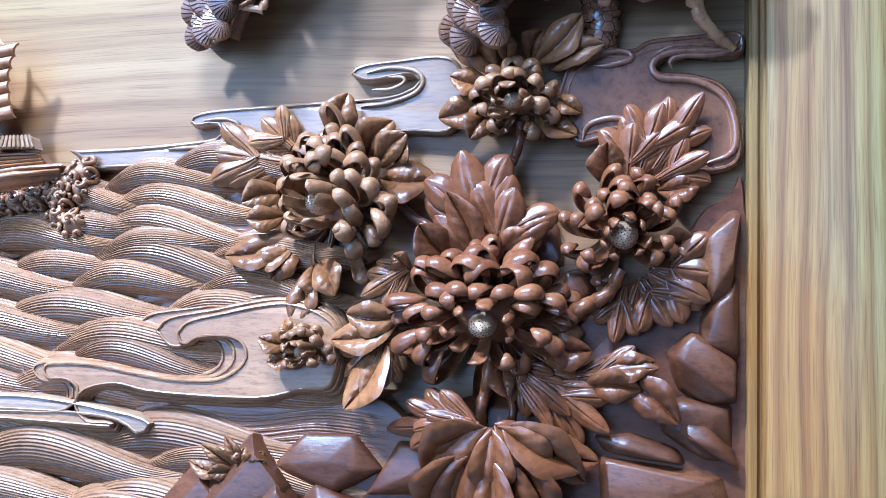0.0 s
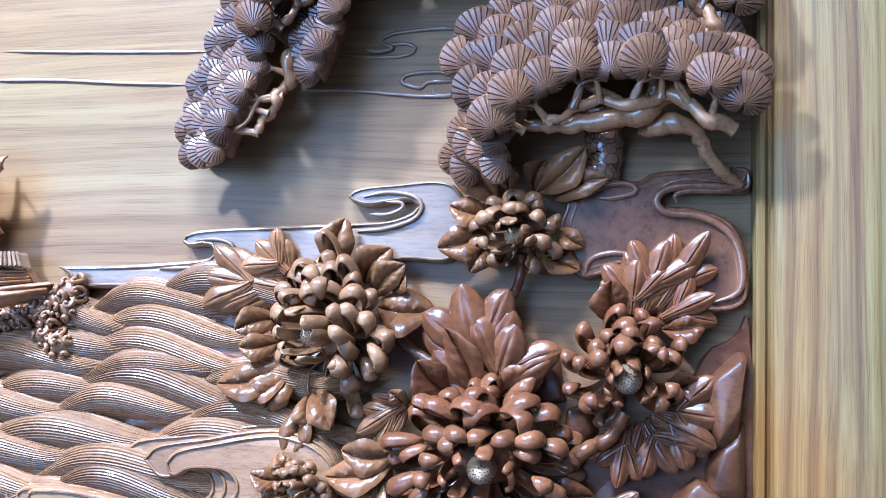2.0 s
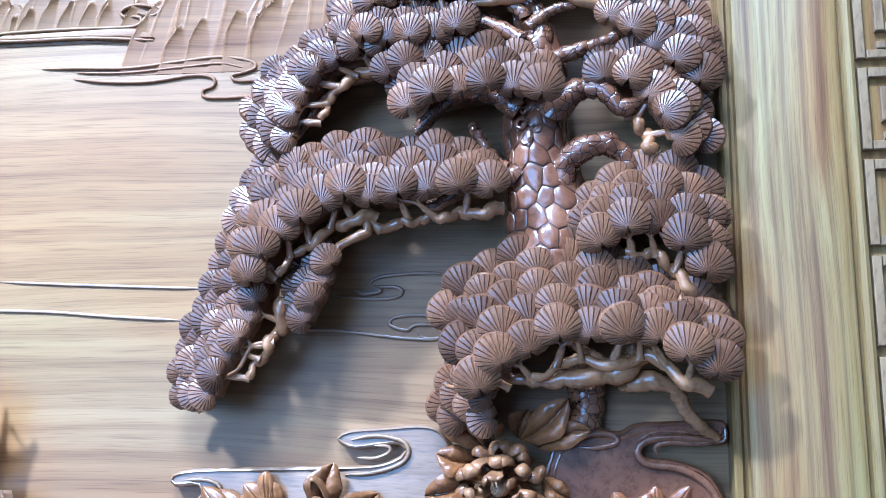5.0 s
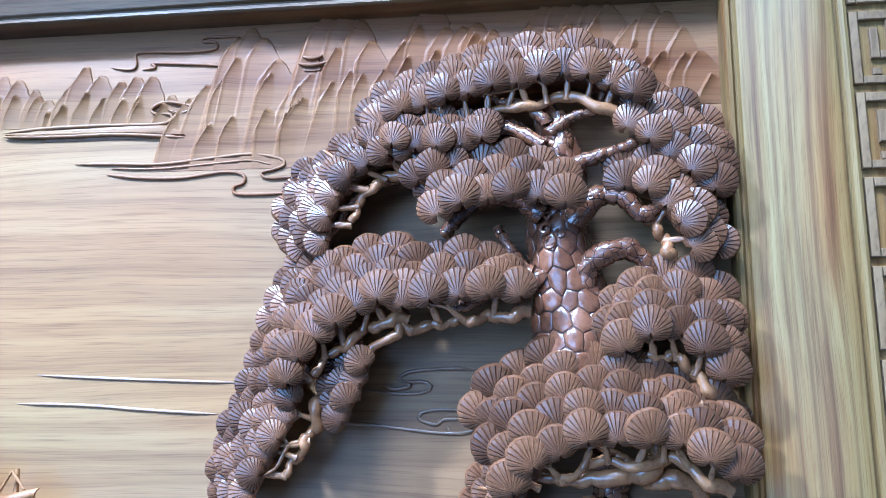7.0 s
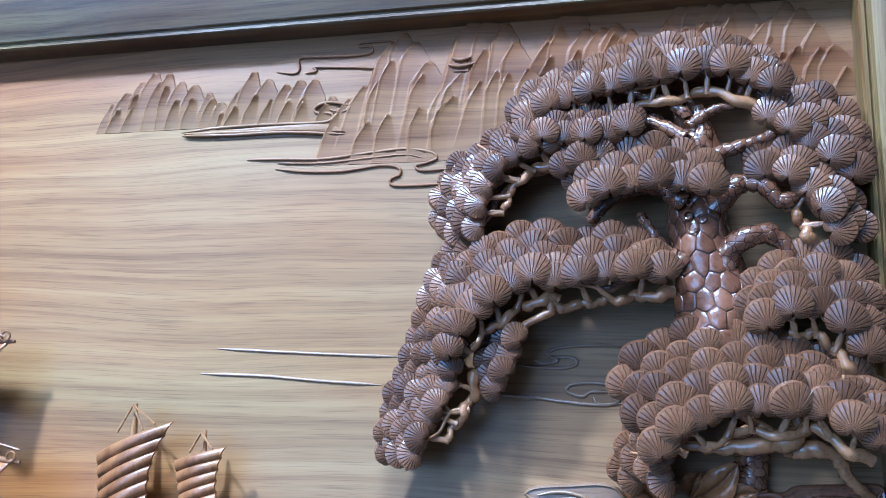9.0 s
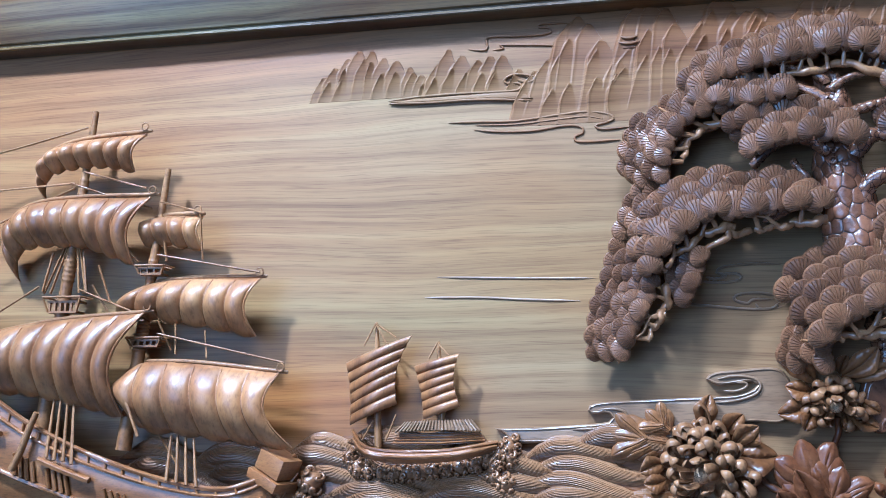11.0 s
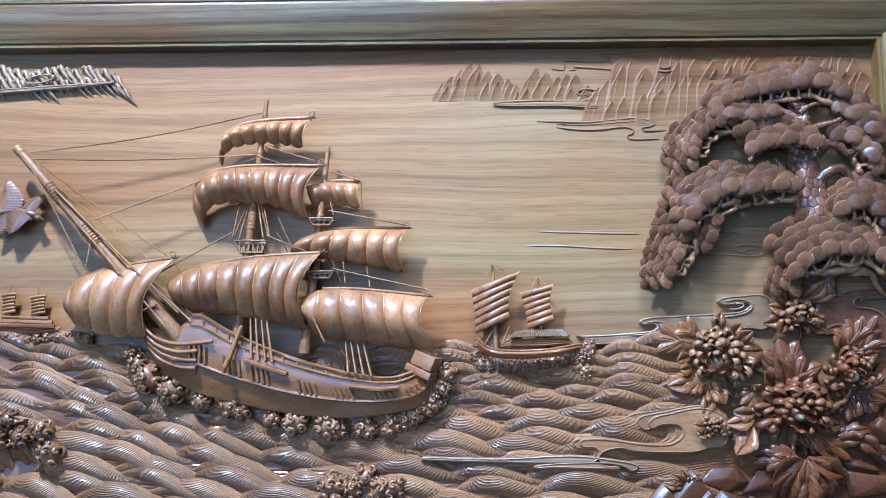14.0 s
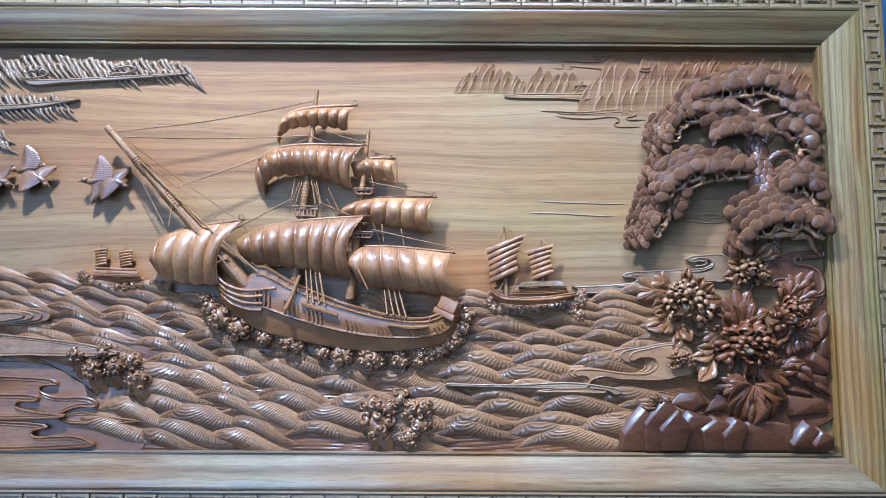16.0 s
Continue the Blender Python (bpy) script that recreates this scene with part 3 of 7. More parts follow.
def loft(name, top, bottom, depth, mat, parent, nu=48, nv=12, lobes=0, lobe=0.0, side=(0.0, 0.0), thick=0.0, label="", sharp=50):
    """A swollen sheet between two curves on the panel. depth(u, v): how proud it stands. side: how far its two ends bow along the panel."""
    a, b = spline(top, nu), spline(bottom, nu)
    verts = []
    for layer in range(2 if thick else 1):
        for i in range(nu + 1):
            u = i / nu
            for j in range(nv + 1):
                v = j / nv
                p = a[i] * (1 - v) + b[i] * v
                bow = math.sin(math.pi * v)
                x = p[0] + bow * (side[0] * (1 - u) ** 4 + side[1] * u ** 4)
                d = depth(u, v)
                if lobes:
                    d += lobe * (abs(math.sin(math.pi * lobes * u)) ** 0.6) * bow ** 0.5
                hem = 0.005 * abs(math.sin(math.pi * lobes * u)) * v ** 6 if lobes else 0.0
                verts.append((x, -d + layer * thick, p[1] - hem))
    n = (nu + 1) * (nv + 1)
    faces = grid_faces(nu, nv, 0, True)
    if thick:
        faces += grid_faces(nu, nv, n)
        ring = [(i * (nv + 1), (i + 1) * (nv + 1)) for i in range(nu)] + [((i + 1) * (nv + 1) + nv, i * (nv + 1) + nv) for i in range(nu)]
        ring += [(j + 1, j) for j in range(nv)] + [(nu * (nv + 1) + j, nu * (nv + 1) + j + 1) for j in range(nv)]
        faces += [(p, q, q + n, p + n) for p, q in ring]
    return mesh_ob(name, verts, faces, mat, parent, label, sharp)


ship = thing("sailing_ship", "brown carved wooden sailing ship with billowing ribbed sails on the sea", "carved ship")


def ship_sail(top, bottom, lobes, d0, bulge, side=(0.0, 0.0), yard=True, curl=1.0):
    def depth(u, v):
        near = d0 + bulge * math.sin(math.pi * min(1, 0.12 + 0.80 * v))
        return near * (1 - curl * 0.75 * (1 - min(1, u / 0.35)) ** 2)
    ob = loft("sail", top, bottom, depth, SAIL, ship, 96, 14, lobes, 0.009, side, 0.004)
    a, b = spline(top, 96), spline(bottom, 96)

    def on_sail(i, v):
        u = i / 96
        p = a[i] * (1 - v) + b[i] * v
        bow = math.sin(math.pi * v)
        d = depth(u, v) + (0.009 * abs(math.sin(math.pi * lobes * u)) ** 0.6 * bow ** 0.5 if lobes else 0.0)
        return (p[0] + bow * (side[0] * (1 - u) ** 4 + side[1] * u ** 4), -d - 0.0004, p[1])

    tube("leech_rope", [on_sail(96, v) for v in np.linspace(0, 1, 15)], 0.0016, SAIL, ob, 6)
    for k in range(1, lobes):
        tube("seam", [on_sail(round(96 * k / lobes), v) for v in np.linspace(0.04, 0.96, 13)], 0.0009, SHIP, ob, 5)
    if yard:
        a, b = top[len(top) // 3], top[-1]
        line = spline([(p[0], -d0 - 0.004 * k, p[1] + 0.003) for k, p in enumerate(top[len(top) // 3:])], 14)
        end = line[-1] + (line[-1] - line[-2]) * 0.8
        tube("yard", [*line, end], [0.0022] + [0.0034] * 13 + [0.003, 0.0022], SPAR, ship)
        ring = [(end[0] - 0.010 + 0.0055 * math.cos(a), end[1] - 0.004, end[2] + 0.006 + 0.0055 * math.sin(a)) for a in np.linspace(0, 2 * math.pi, 15)]
        tube("yard_ring", ring, 0.0013, SPAR, ship, 6)
    return ob


ship_sail([(-1.329, 1.745), (-1.318, 1.782), (-1.283, 1.805), (-1.224, 1.815), (-1.135, 1.818)], [(-1.324, 1.733), (-1.305, 1.761), (-1.256, 1.773), (-1.203, 1.773), (-1.153, 1.763)], 8, 0.040, 0.022, (0, -0.006))
ship_sail([(-1.379, 1.643), (-1.368, 1.681), (-1.324, 1.711), (-1.246, 1.720), (-1.116, 1.718)], [(-1.355, 1.603), (-1.341, 1.639), (-1.302, 1.651), (-1.225, 1.648), (-1.186, 1.636), (-1.139, 1.619)], 9, 0.045, 0.028, (0, -0.014))
ship_sail([(-1.146, 1.685), (-1.117, 1.689), (-1.079, 1.691), (-1.038, 1.689)], [(-1.135, 1.649), (-1.102, 1.651), (-1.070, 1.647), (-1.037, 1.641)], 4, 0.036, 0.016, (0, -0.005), curl=0.3)
ship_sail([(-1.152, 1.579), (-1.114, 1.590), (-1.050, 1.595), (-0.942, 1.594)], [(-1.175, 1.552), (-1.132, 1.544), (-1.074, 1.535), (-1.022, 1.528), (-0.984, 1.520), (-0.946, 1.512)], 6, 0.036, 0.026, (0, -0.014), curl=0.4)
ship_sail([(-1.410, 1.491), (-1.360, 1.517), (-1.248, 1.535), (-1.110, 1.544)], [(-1.401, 1.454), (-1.358, 1.435), (-1.287, 1.430), (-1.217, 1.418), (-1.133, 1.399)], 8, 0.050, 0.036, (0, -0.024), curl=0.4)
ship_sail([(-1.145, 1.455), (-1.106, 1.474), (-1.027, 1.472), (-0.901, 1.459)], [(-1.130, 1.413), (-1.104, 1.384), (-1.041, 1.377), (-0.971, 1.369), (-0.880, 1.360)], 6, 0.050, 0.034, (-0.012, -0.022), curl=0.3)
ship_sail([(-1.608, 1.450), (-1.599, 1.488), (-1.537, 1.513), (-1.467, 1.525), (-1.400, 1.534)], [(-1.607, 1.431), (-1.582, 1.402), (-1.531, 1.391), (-1.492, 1.387), (-1.447, 1.386)], 5, 0.045, 0.036, (-0.012, -0.020), curl=0.8)


def on(pts, d):
    return [(p[0], -d, p[1]) for p in pts]


def ringed_mast(name, a, b, d0, d1, r0, r1, bands, parent):
    n = 220
    pts, rad = [], []
    for i in range(n + 1):
        s = i / n
        pts.append((a[0] + (b[0] - a[0]) * s, -(d0 + (d1 - d0) * s), a[1] + (b[1] - a[1]) * s))
        r = r0 + (r1 - r0) * s
        if any(lo < s < hi for lo, hi in bands):
            r *= 1.17 if i % 3 < 2 else 1.02
        rad.append(r)
    return tube(name, pts, rad, SPAR, parent, 10)


MA, MB = [(-1.229, 1.862), (-1.276, 1.327)]
FA, FB = [(-1.102, 1.765), (-1.139, 1.352)]
BA, BB = [(-1.730, 1.763), (-1.380, 1.382)]
ringed_mast("mast", MA, MB, 0.040, 0.040, 0.0046, 0.0125, ((0.2, 0.27), (0.42, 0.5), (0.55, 0.62)), ship)
ringed_mast("mast", FA, FB, 0.036, 0.040, 0.0044, 0.0115, ((0.2, 0.26), (0.34, 0.42), (0.55, 0.66)), ship)
ringed_mast("bowsprit", BA, BB, 0.055, 0.055, 0.0085, 0.0175, ((0.0, 0.04), (0.20, 0.30), (0.42, 0.52)), ship)


def fighting_top(p, w, h, d):
    """A tray-shaped lookout round a mast: an open rim on slanting corner posts over a smaller dentilled tray."""
    x, z = p
    deep = 0.030
    low = 0.76 * w
    runs = []
    for y in (-d - deep / 2, -d + deep / 2):
        runs.append(([(x - w / 2, y, z), (x + w / 2, y, z)], 0.0017))
    for e in (-1, 1):
        runs.append(([(x + e * w / 2, -d - deep / 2, z), (x + e * w / 2, -d + deep / 2, z)], 0.0017))
        runs.append(([(x + e * w / 2, -d - deep / 2, z), (x + e * low / 2, -d - 0.011, z - h)], 0.0016))
    rim = tubes("mast_top", runs, SPAR, ship, 6)
    v, f = [], []
    for c, size in (((x, -d, z - 0.30 * h), (low * 1.08, 0.022, 0.0030)), ((x, -d, z - h), (low, 0.022, 0.0030))):
        a, b = box_data(c, size, len(v))
        v += a
        f += b
    n = max(3, int(low / 0.009))
    for k in range(n + 1):
        a, b = box_data((x + (k / n - 0.5) * low * 0.94, -d - 0.009, z - 0.65 * h), (0.0034, 0.0034, 0.70 * h), len(v))
        v += a
        f += b
    mesh_ob("lookout_tray", v, f, SPAR, rim, flat=True)


for p, w, h in zip([(-1.248, 1.571), (-1.110, 1.615), (-1.111, 1.510)], (0.062, 0.046, 0.054), (0.022, 0.012, 0.012)):
    fighting_top(p, w, h, 0.042)

# hull
HT = [(-1.465, 1.418), (-1.431, 1.400), (-1.378, 1.400), (-1.344, 1.425), (-1.276, 1.390), (-1.184, 1.351), (-1.077, 1.319), (-0.984, 1.304), (-0.931, 1.315), (-0.882, 1.349)]
HB = [(-1.458, 1.373), (-1.428, 1.328), (-1.357, 1.282), (-1.271, 1.258), (-1.159, 1.237), (-1.061, 1.230), (-0.964, 1.238), (-0.900, 1.259), (-0.878, 1.312)]
hull = loft("hull", HT, HB, lambda u, v: 0.012 + 0.060 * math.sin(math.pi * min(1.0, 0.40 + 0.42 * v)) * min(1, 0.25 + 5 * u, 0.35 + 5 * (1 - u)), SHIP, ship, 60, 18, thick=0.006)
ta, tb = spline(HT, 40), spline(HB, 40)


def hull_line(name, v, lo, hi, r, d, parent, mat=SHIP):
    pts = [(*(ta[i] * (1 - v) + tb[i] * v), 0) for i in range(lo, hi + 1)]
    out = []
    for i, p in zip(range(lo, hi + 1), pts):
        u = i / 40
        dep = 0.012 + 0.060 * math.sin(math.pi * min(1.0, 0.40 + 0.42 * v)) * min(1, 0.25 + 5 * u, 0.35 + 5 * (1 - u))
        out.append((p[0], -dep - d, p[1]))
    return tube(name, out, r, mat, parent, 6)


hull_line("rail", 0.0, 8, 40, 0.0040, 0.002, hull)
hull_line("rail", 0.13, 8, 38, 0.0026, 0.002, hull)
hull_line("wale", 0.62, 0, 40, 0.0040, 0.002, hull)


def hull_at(u, v, d):
    i = u * 40
    k = int(min(39, i))
    t = i - k
    a, b = ta[k] * (1 - t) + ta[k + 1] * t, tb[k] * (1 - t) + tb[k + 1] * t
    p = a * (1 - v) + b * v
    dep = 0.012 + 0.060 * math.sin(math.pi * min(1.0, 0.40 + 0.42 * v)) * min(1, 0.25 + 5 * u, 0.35 + 5 * (1 - u))
    return (p[0], -dep - d, p[1])


for u in [0.24 + 0.045 * k for k in range(16)]:
    tube("stanchion", [hull_at(u, 0.0, 0.002), hull_at(u, 0.14, 0.002)], 0.0020, SHIP, hull, 6)
for start in (0.205, 0.315, 0.405, 0.55, 0.66, 0.775, 0.875):
    for k in range(4 if start < 0.85 else 5):
        u = start + 0.0165 * k
        if u < 0.985:
            tube("gun_port_bar", [hull_at(u, 0.37, 0.003), hull_at(u + 0.003, 0.59, 0.004)], 0.0030, SHIP, hull, 6)
for u0, u1 in ((0.385, 0.52), (0.71, 0.855)):
    tube("channel", [hull_at(u0 + (u1 - u0) * k / 6, 0.31, 0.006) for k in range(7)], 0.0048, SHIP, hull, 6)
# head rails at the bow
for k, line in enumerate(([(-1.460, 1.413), (-1.430, 1.384), (-1.382, 1.369), (-1.308, 1.373)], [(-1.454, 1.395), (-1.424, 1.368), (-1.381, 1.354), (-1.337, 1.356)], [(-1.451, 1.380), (-1.418, 1.354), (-1.378, 1.340), (-1.339, 1.337)], [(-1.447, 1.366), (-1.415, 1.339), (-1.375, 1.325), (-1.341, 1.323)])):
    tube("head_rail", [(p[0], -0.040 - 0.040 * (i / 14) ** 0.5 + 0.003 * k, p[1]) for i, p in enumerate(spline(line, 14))], 0.0038, SHIP, hull, 7)
for a in [(-1.343, 1.367), (-1.343, 1.343), (-1.312, 1.367)]:
    tube("head_timber", [(a[0], -0.064, a[1]), (a[0] - 0.002, -0.060, a[1] - 0.03)], 0.003, SHIP, hull, 6)
loft("beakhead", [(-1.461, 1.412), (-1.431, 1.383), (-1.383, 1.369), (-1.314, 1.373)], [(-1.448, 1.364), (-1.416, 1.338), (-1.376, 1.325), (-1.341, 1.324)], lambda u, v: 0.034 + 0.036 * u ** 0.5, SHIP, hull, 20, 6, thick=0.02)
# stern lantern house
for c, s in zip([(-0.902, 1.338), (-0.911, 1.317)], ((0.045, 0.04, 0.028), (0.055, 0.045, 0.014))):
    v, f = box_data((0, 0, 0), s, 0, pose(c[0], -0.045, c[1], 0, 24, -20))
    bevelled(mesh_ob("stern_house", v, f, SHIP, hull, flat=True), 0.002)

# rigging
for a, b, sag in (([(-1.705, 1.750)], [(-1.234, 1.833)], 0.010), ([(-1.692, 1.737)], [(-1.247, 1.746)], 0.006),
                  ([(-1.571, 1.610)], [(-1.247, 1.738)], 0.004), ([(-1.677, 1.727)], [(-1.398, 1.532)], 0.003),
                  ([(-1.639, 1.679)], [(-1.434, 1.523)], -0.002), ([(-1.690, 1.713)], [(-1.584, 1.525)], -0.004),
                  ([(-1.247, 1.743)], [(-1.117, 1.702)], 0.001), ([(-1.216, 1.580)], [(-1.124, 1.544)], 0.0),
                  ([(-1.227, 1.760)], [(-1.128, 1.733)], 0.0), ([(-1.096, 1.708)], [(-1.032, 1.691)], 0.0),
                  ([(-1.095, 1.629)], [(-0.942, 1.602)], 0.0), ([(-1.087, 1.515)], [(-0.899, 1.474)], 0.0),
                  ([(-1.032, 1.687)], [(-1.030, 1.622)], 0.0), ([(-1.283, 1.586)], [(-1.433, 1.506)], 0.0),
                  ([(-1.399, 1.536)], [(-1.362, 1.469)], 0.0), ([(-1.504, 1.527)], [(-1.334, 1.417)], -0.003),
                  ([(-1.481, 1.514)], [(-1.364, 1.427)], -0.002), ([(-1.127, 1.443)], [(-1.043, 1.326)], 0.0),
                  ([(-1.196, 1.587)], [(-1.173, 1.546)], 0.0), ([(-1.087, 1.533)], [(-1.070, 1.492)], 0.0)):
    a, b = a[0], b[0]
    pts = [(a[0] + (b[0] - a[0]) * s, -0.062 + 0.012 * s, a[1] + (b[1] - a[1]) * s - sag * math.sin(math.pi * s)) for s in np.linspace(0, 1, 12)]
    tube("rope", pts, 0.0015, SPAR, ship, 6)
for a, b, d0, d1, r in (((-1.640, 1.674), (-1.378, 1.428), 0.070, 0.078, 0.0024), ((-1.628, 1.650), (-1.402, 1.404), 0.074, 0.080, 0.0020), ((-1.560, 1.578), (-1.566, 1.520), 0.066, 0.070, 0.0018),
                        ((-1.452, 1.500), (-1.352, 1.412), 0.080, 0.076, 0.0022), ((-1.420, 1.445), (-1.462, 1.425), 0.074, 0.074, 0.0028), ((-1.276, 1.640), (-1.284, 1.580), 0.046, 0.052, 0.0018), ((-1.226, 1.640), (-1.212, 1.580), 0.046, 0.052, 0.0018),
                        ((-1.196, 1.618), (-1.168, 1.560), 0.050, 0.056, 0.0018), ((-1.066, 1.530), (-1.060, 1.486), 0.050, 0.056, 0.0014), ((-1.020, 1.520), (-1.012, 1.480), 0.050, 0.056, 0.0014), ((-1.128, 1.440), (-1.094, 1.372), 0.078, 0.082, 0.0022)):
    tube("stay", [(a[0] + (b[0] - a[0]) * t, -(d0 + (d1 - d0) * t), a[1] + (b[1] - a[1]) * t) for t in np.linspace(0, 1, 6)], r, SPAR, ship, 6)
for top, feet in ((MA, [(-1.233, 1.341), (-1.220, 1.338), (-1.206, 1.336), (-1.193, 1.333)]), (FA, [(-1.048, 1.314), (-1.033, 1.312), (-1.019, 1.309), (-1.004, 1.307)])):
    hang = [(-1.243, 1.429), (-1.233, 1.427), (-1.222, 1.424), (-1.212, 1.421)] if top is MA else [(-1.057, 1.374), (-1.047, 1.373), (-1.035, 1.372), (-1.023, 1.370)]
    for p, q in zip(hang, feet):
        tube("shroud", [(p[0], -0.058, p[1]), (q[0], -0.080, q[1])], [0.0018, 0.0028], SPAR, ship, 6)
for p in [(-1.283, 1.577), (-1.272, 1.577), (-1.225, 1.577), (-1.214, 1.577), (-1.133, 1.622), (-1.087, 1.622)]:
    up = MA if p[0] < -1.12 else FA
    tube("shroud", [(p[0], -0.050, p[1]), (p[0] * 0.35 + 0.65 * ((MA[0] + MB[0]) / 2 if up is MA else (FA[0] + FB[0]) / 2) + 0.004, -0.042, p[1] + 0.072)], 0.0018, SPAR, ship, 6)
tube("boom", on([(-1.251, 1.403), (-1.260, 1.381), (-1.270, 1.350), (-1.282, 1.324)], 0.085), [0.004, 0.005, 0.005, 0.0055], SPAR, ship)
# foam along the hull
foamline = thing("bow_wave", "row of curled brown carved foam scrolls along the hull", "carved wave")
for k, (x, z, r) in enumerate(((-1.486, 1.354, 0.016), (-1.470, 1.330, 0.022), (-1.448, 1.306, 0.030), (-1.400, 1.284, 0.029), (-1.340, 1.259, 0.021), (-1.283, 1.252, 0.024), (-1.262, 1.243, 0.020), (-1.202, 1.228, 0.019),
                               (-1.155, 1.221, 0.027), (-1.092, 1.215, 0.029), (-1.072, 1.206, 0.020), (-1.020, 1.211, 0.025), (-0.972, 1.217, 0.025), (-0.945, 1.222, 0.019), (-0.930, 1.234, 0.022), (-0.905, 1.246, 0.020), (-0.888, 1.261, 0.021), (-0.872, 1.285, 0.020), (-0.862, 1.314, 0.018))):
    foam("foam_tuft", foamline, (x, z), r, 0.032 + 0.5 * r, 100 + k, FOAM, (0.1, -0.35))

# ---- clouds, far hills ----
from mathutils.geometry import tessellate_polygon


def cloud_plate(parent, outline, thick, line=0.0016, dense=140, mat=CLOUD, inner_line=0.0):
    """A low flat cloud cut out with curled edges and a raised outline."""
    line *= 0.75
    pts = spline([*outline, outline[0]], dense)[:-1]
    n = len(pts)
    area = sum(pts[i][0] * pts[(i + 1) % n][1] - pts[(i + 1) % n][0] * pts[i][1] for i in range(n))
    if area < 0:
        pts = pts[::-1]
    e = 0.0014
    nrm = []
    for i in range(n):
        t = pts[(i + 1) % n] - pts[i - 1]
        t = t / (np.linalg.norm(t) + 1e-9)
        nrm.append(np.array((-t[1], t[0])))
    verts = [(p[0], 0.001, p[1]) for p in pts] + [(p[0], -thick + e, p[1]) for p in pts] + [((p + e * q)[0], -thick, (p + e * q)[1]) for p, q in zip(pts, nrm)]
    faces = []
    for r in (0, n):
        faces += [(r + i, r + (i + 1) % n, r + n + (i + 1) % n, r + n + i) for i in range(n)]
    inner = [Vector((p[0], p[1], 0)) for p in (pts + e * np.array(nrm))]
    faces += [tuple(2 * n + k for k in t) for t in tessellate_polygon([inner])]
    ob = mesh_ob("cloud_body", verts, faces, mat, parent, "", 45)
    bm = bmesh.new()
    bm.from_mesh(ob.data)
    bmesh.ops.recalc_face_normals(bm, faces=bm.faces)
    up = sum(f.normal.y * f.calc_area() for f in bm.faces)
    if up > 0:
        bmesh.ops.reverse_faces(bm, faces=bm.faces)
    bm.to_mesh(ob.data)
    bm.free()
    if line:
        ring = [(p[0], -thick - 0.0004, p[1]) for p in (pts + 0.0026 * np.array(nrm))]
        v, f = tube_data([*ring, ring[0]], line, 6)
        mesh_ob("raised_edge", v, f, mat, parent)
    if inner_line:
        soft = np.array(pts)
        for k in range(6):
            soft = (np.roll(soft, 1, 0) + 2 * soft + np.roll(soft, -1, 0)) / 4
        ring = [(p[0], -thick + 0.0004, p[1]) for p in (soft + inner_line * np.array(nrm))]
        v, f = tube_data([*ring, ring[0]], 0.6 * line + 0.0004, 6)
        mesh_ob("inner_line", v, f, mat, parent)
    return ob


def ridge(parent, pts, d, r0, r1=None, n=40, mat=CLOUD):
    line = spline(pts, n)
    r1 = r0 if r1 is None else r1
    rad = [(r0 + (r1 - r0) * i / n) * min(1, 0.25 + 0.15 * i, 0.25 + 0.15 * (n - i)) for i in range(n + 1)]
    return tube("raised_line", [(p[0], -d, p[1]) for p in line], rad, mat, parent, 7)


c = thing("carved_cloud", "tan carved wooden cloud band with curled ends above the waves", "carved cloud", "clouds")
cloud_plate(c, [(-0.610, 1.388), (-0.538, 1.391), (-0.469, 1.397), (-0.455, 1.403), (-0.462, 1.410), (-0.481, 1.408), (-0.487, 1.417), (-0.466, 1.424), (-0.400, 1.428), (-0.325, 1.432), (-0.294, 1.435), (-0.273, 1.444), (-0.277, 1.451), (-0.295, 1.449), (-0.318, 1.446), (-0.334, 1.453), (-0.326, 1.462), (-0.295, 1.466), (-0.244, 1.467), (-0.228, 1.434), (-0.242, 1.401), (-0.283, 1.400), (-0.324, 1.389), (-0.365, 1.377), (-0.452, 1.374), (-0.589, 1.369), (-0.592, 1.377)], 0.012)
ridge(c, [(-0.320, 1.454), (-0.299, 1.458), (-0.276, 1.455), (-0.268, 1.446), (-0.275, 1.435), (-0.298, 1.427), (-0.324, 1.424)], 0.013, 0.0022)
ridge(c, [(-0.314, 1.439), (-0.298, 1.439), (-0.286, 1.444), (-0.286, 1.449), (-0.299, 1.450)], 0.013, 0.0018)
ridge(c, [(-0.473, 1.414), (-0.452, 1.415), (-0.438, 1.410), (-0.441, 1.399), (-0.462, 1.391), (-0.507, 1.388)], 0.013, 0.0020)
ridge(c, [(-0.581, 1.372), (-0.506, 1.374), (-0.439, 1.377), (-0.364, 1.382)], 0.013, 0.0016)

c = thing("carved_cloud", "reddish-brown carved cloud scroll against the picture frame", "carved cloud", "clouds")
cloud_plate(c, [(-0.145, 1.454), (-0.118, 1.470), (-0.090, 1.468), (-0.076, 1.475), (-0.040, 1.478), (-0.014, 1.480), (-0.003, 1.477), (-0.003, 1.461), (-0.022, 1.459), (-0.053, 1.462), (-0.069, 1.456), (-0.068, 1.448), (-0.044, 1.446), (-0.018, 1.436), (-0.006, 1.413), (-0.004, 1.376), (-0.022, 1.364), (-0.053, 1.367), (-0.071, 1.395), (-0.107, 1.393), (-0.135, 1.389), (-0.152, 1.420)], 0.016, 0.002, 140, PLATE, 0.008)
ridge(c, [(-0.004, 1.476), (-0.014, 1.464), (-0.045, 1.464), (-0.067, 1.461), (-0.075, 1.452), (-0.067, 1.442), (-0.040, 1.439), (-0.018, 1.426), (-0.009, 1.403), (-0.011, 1.380), (-0.031, 1.371)], 0.017, 0.0034, None, 40, PLATE)
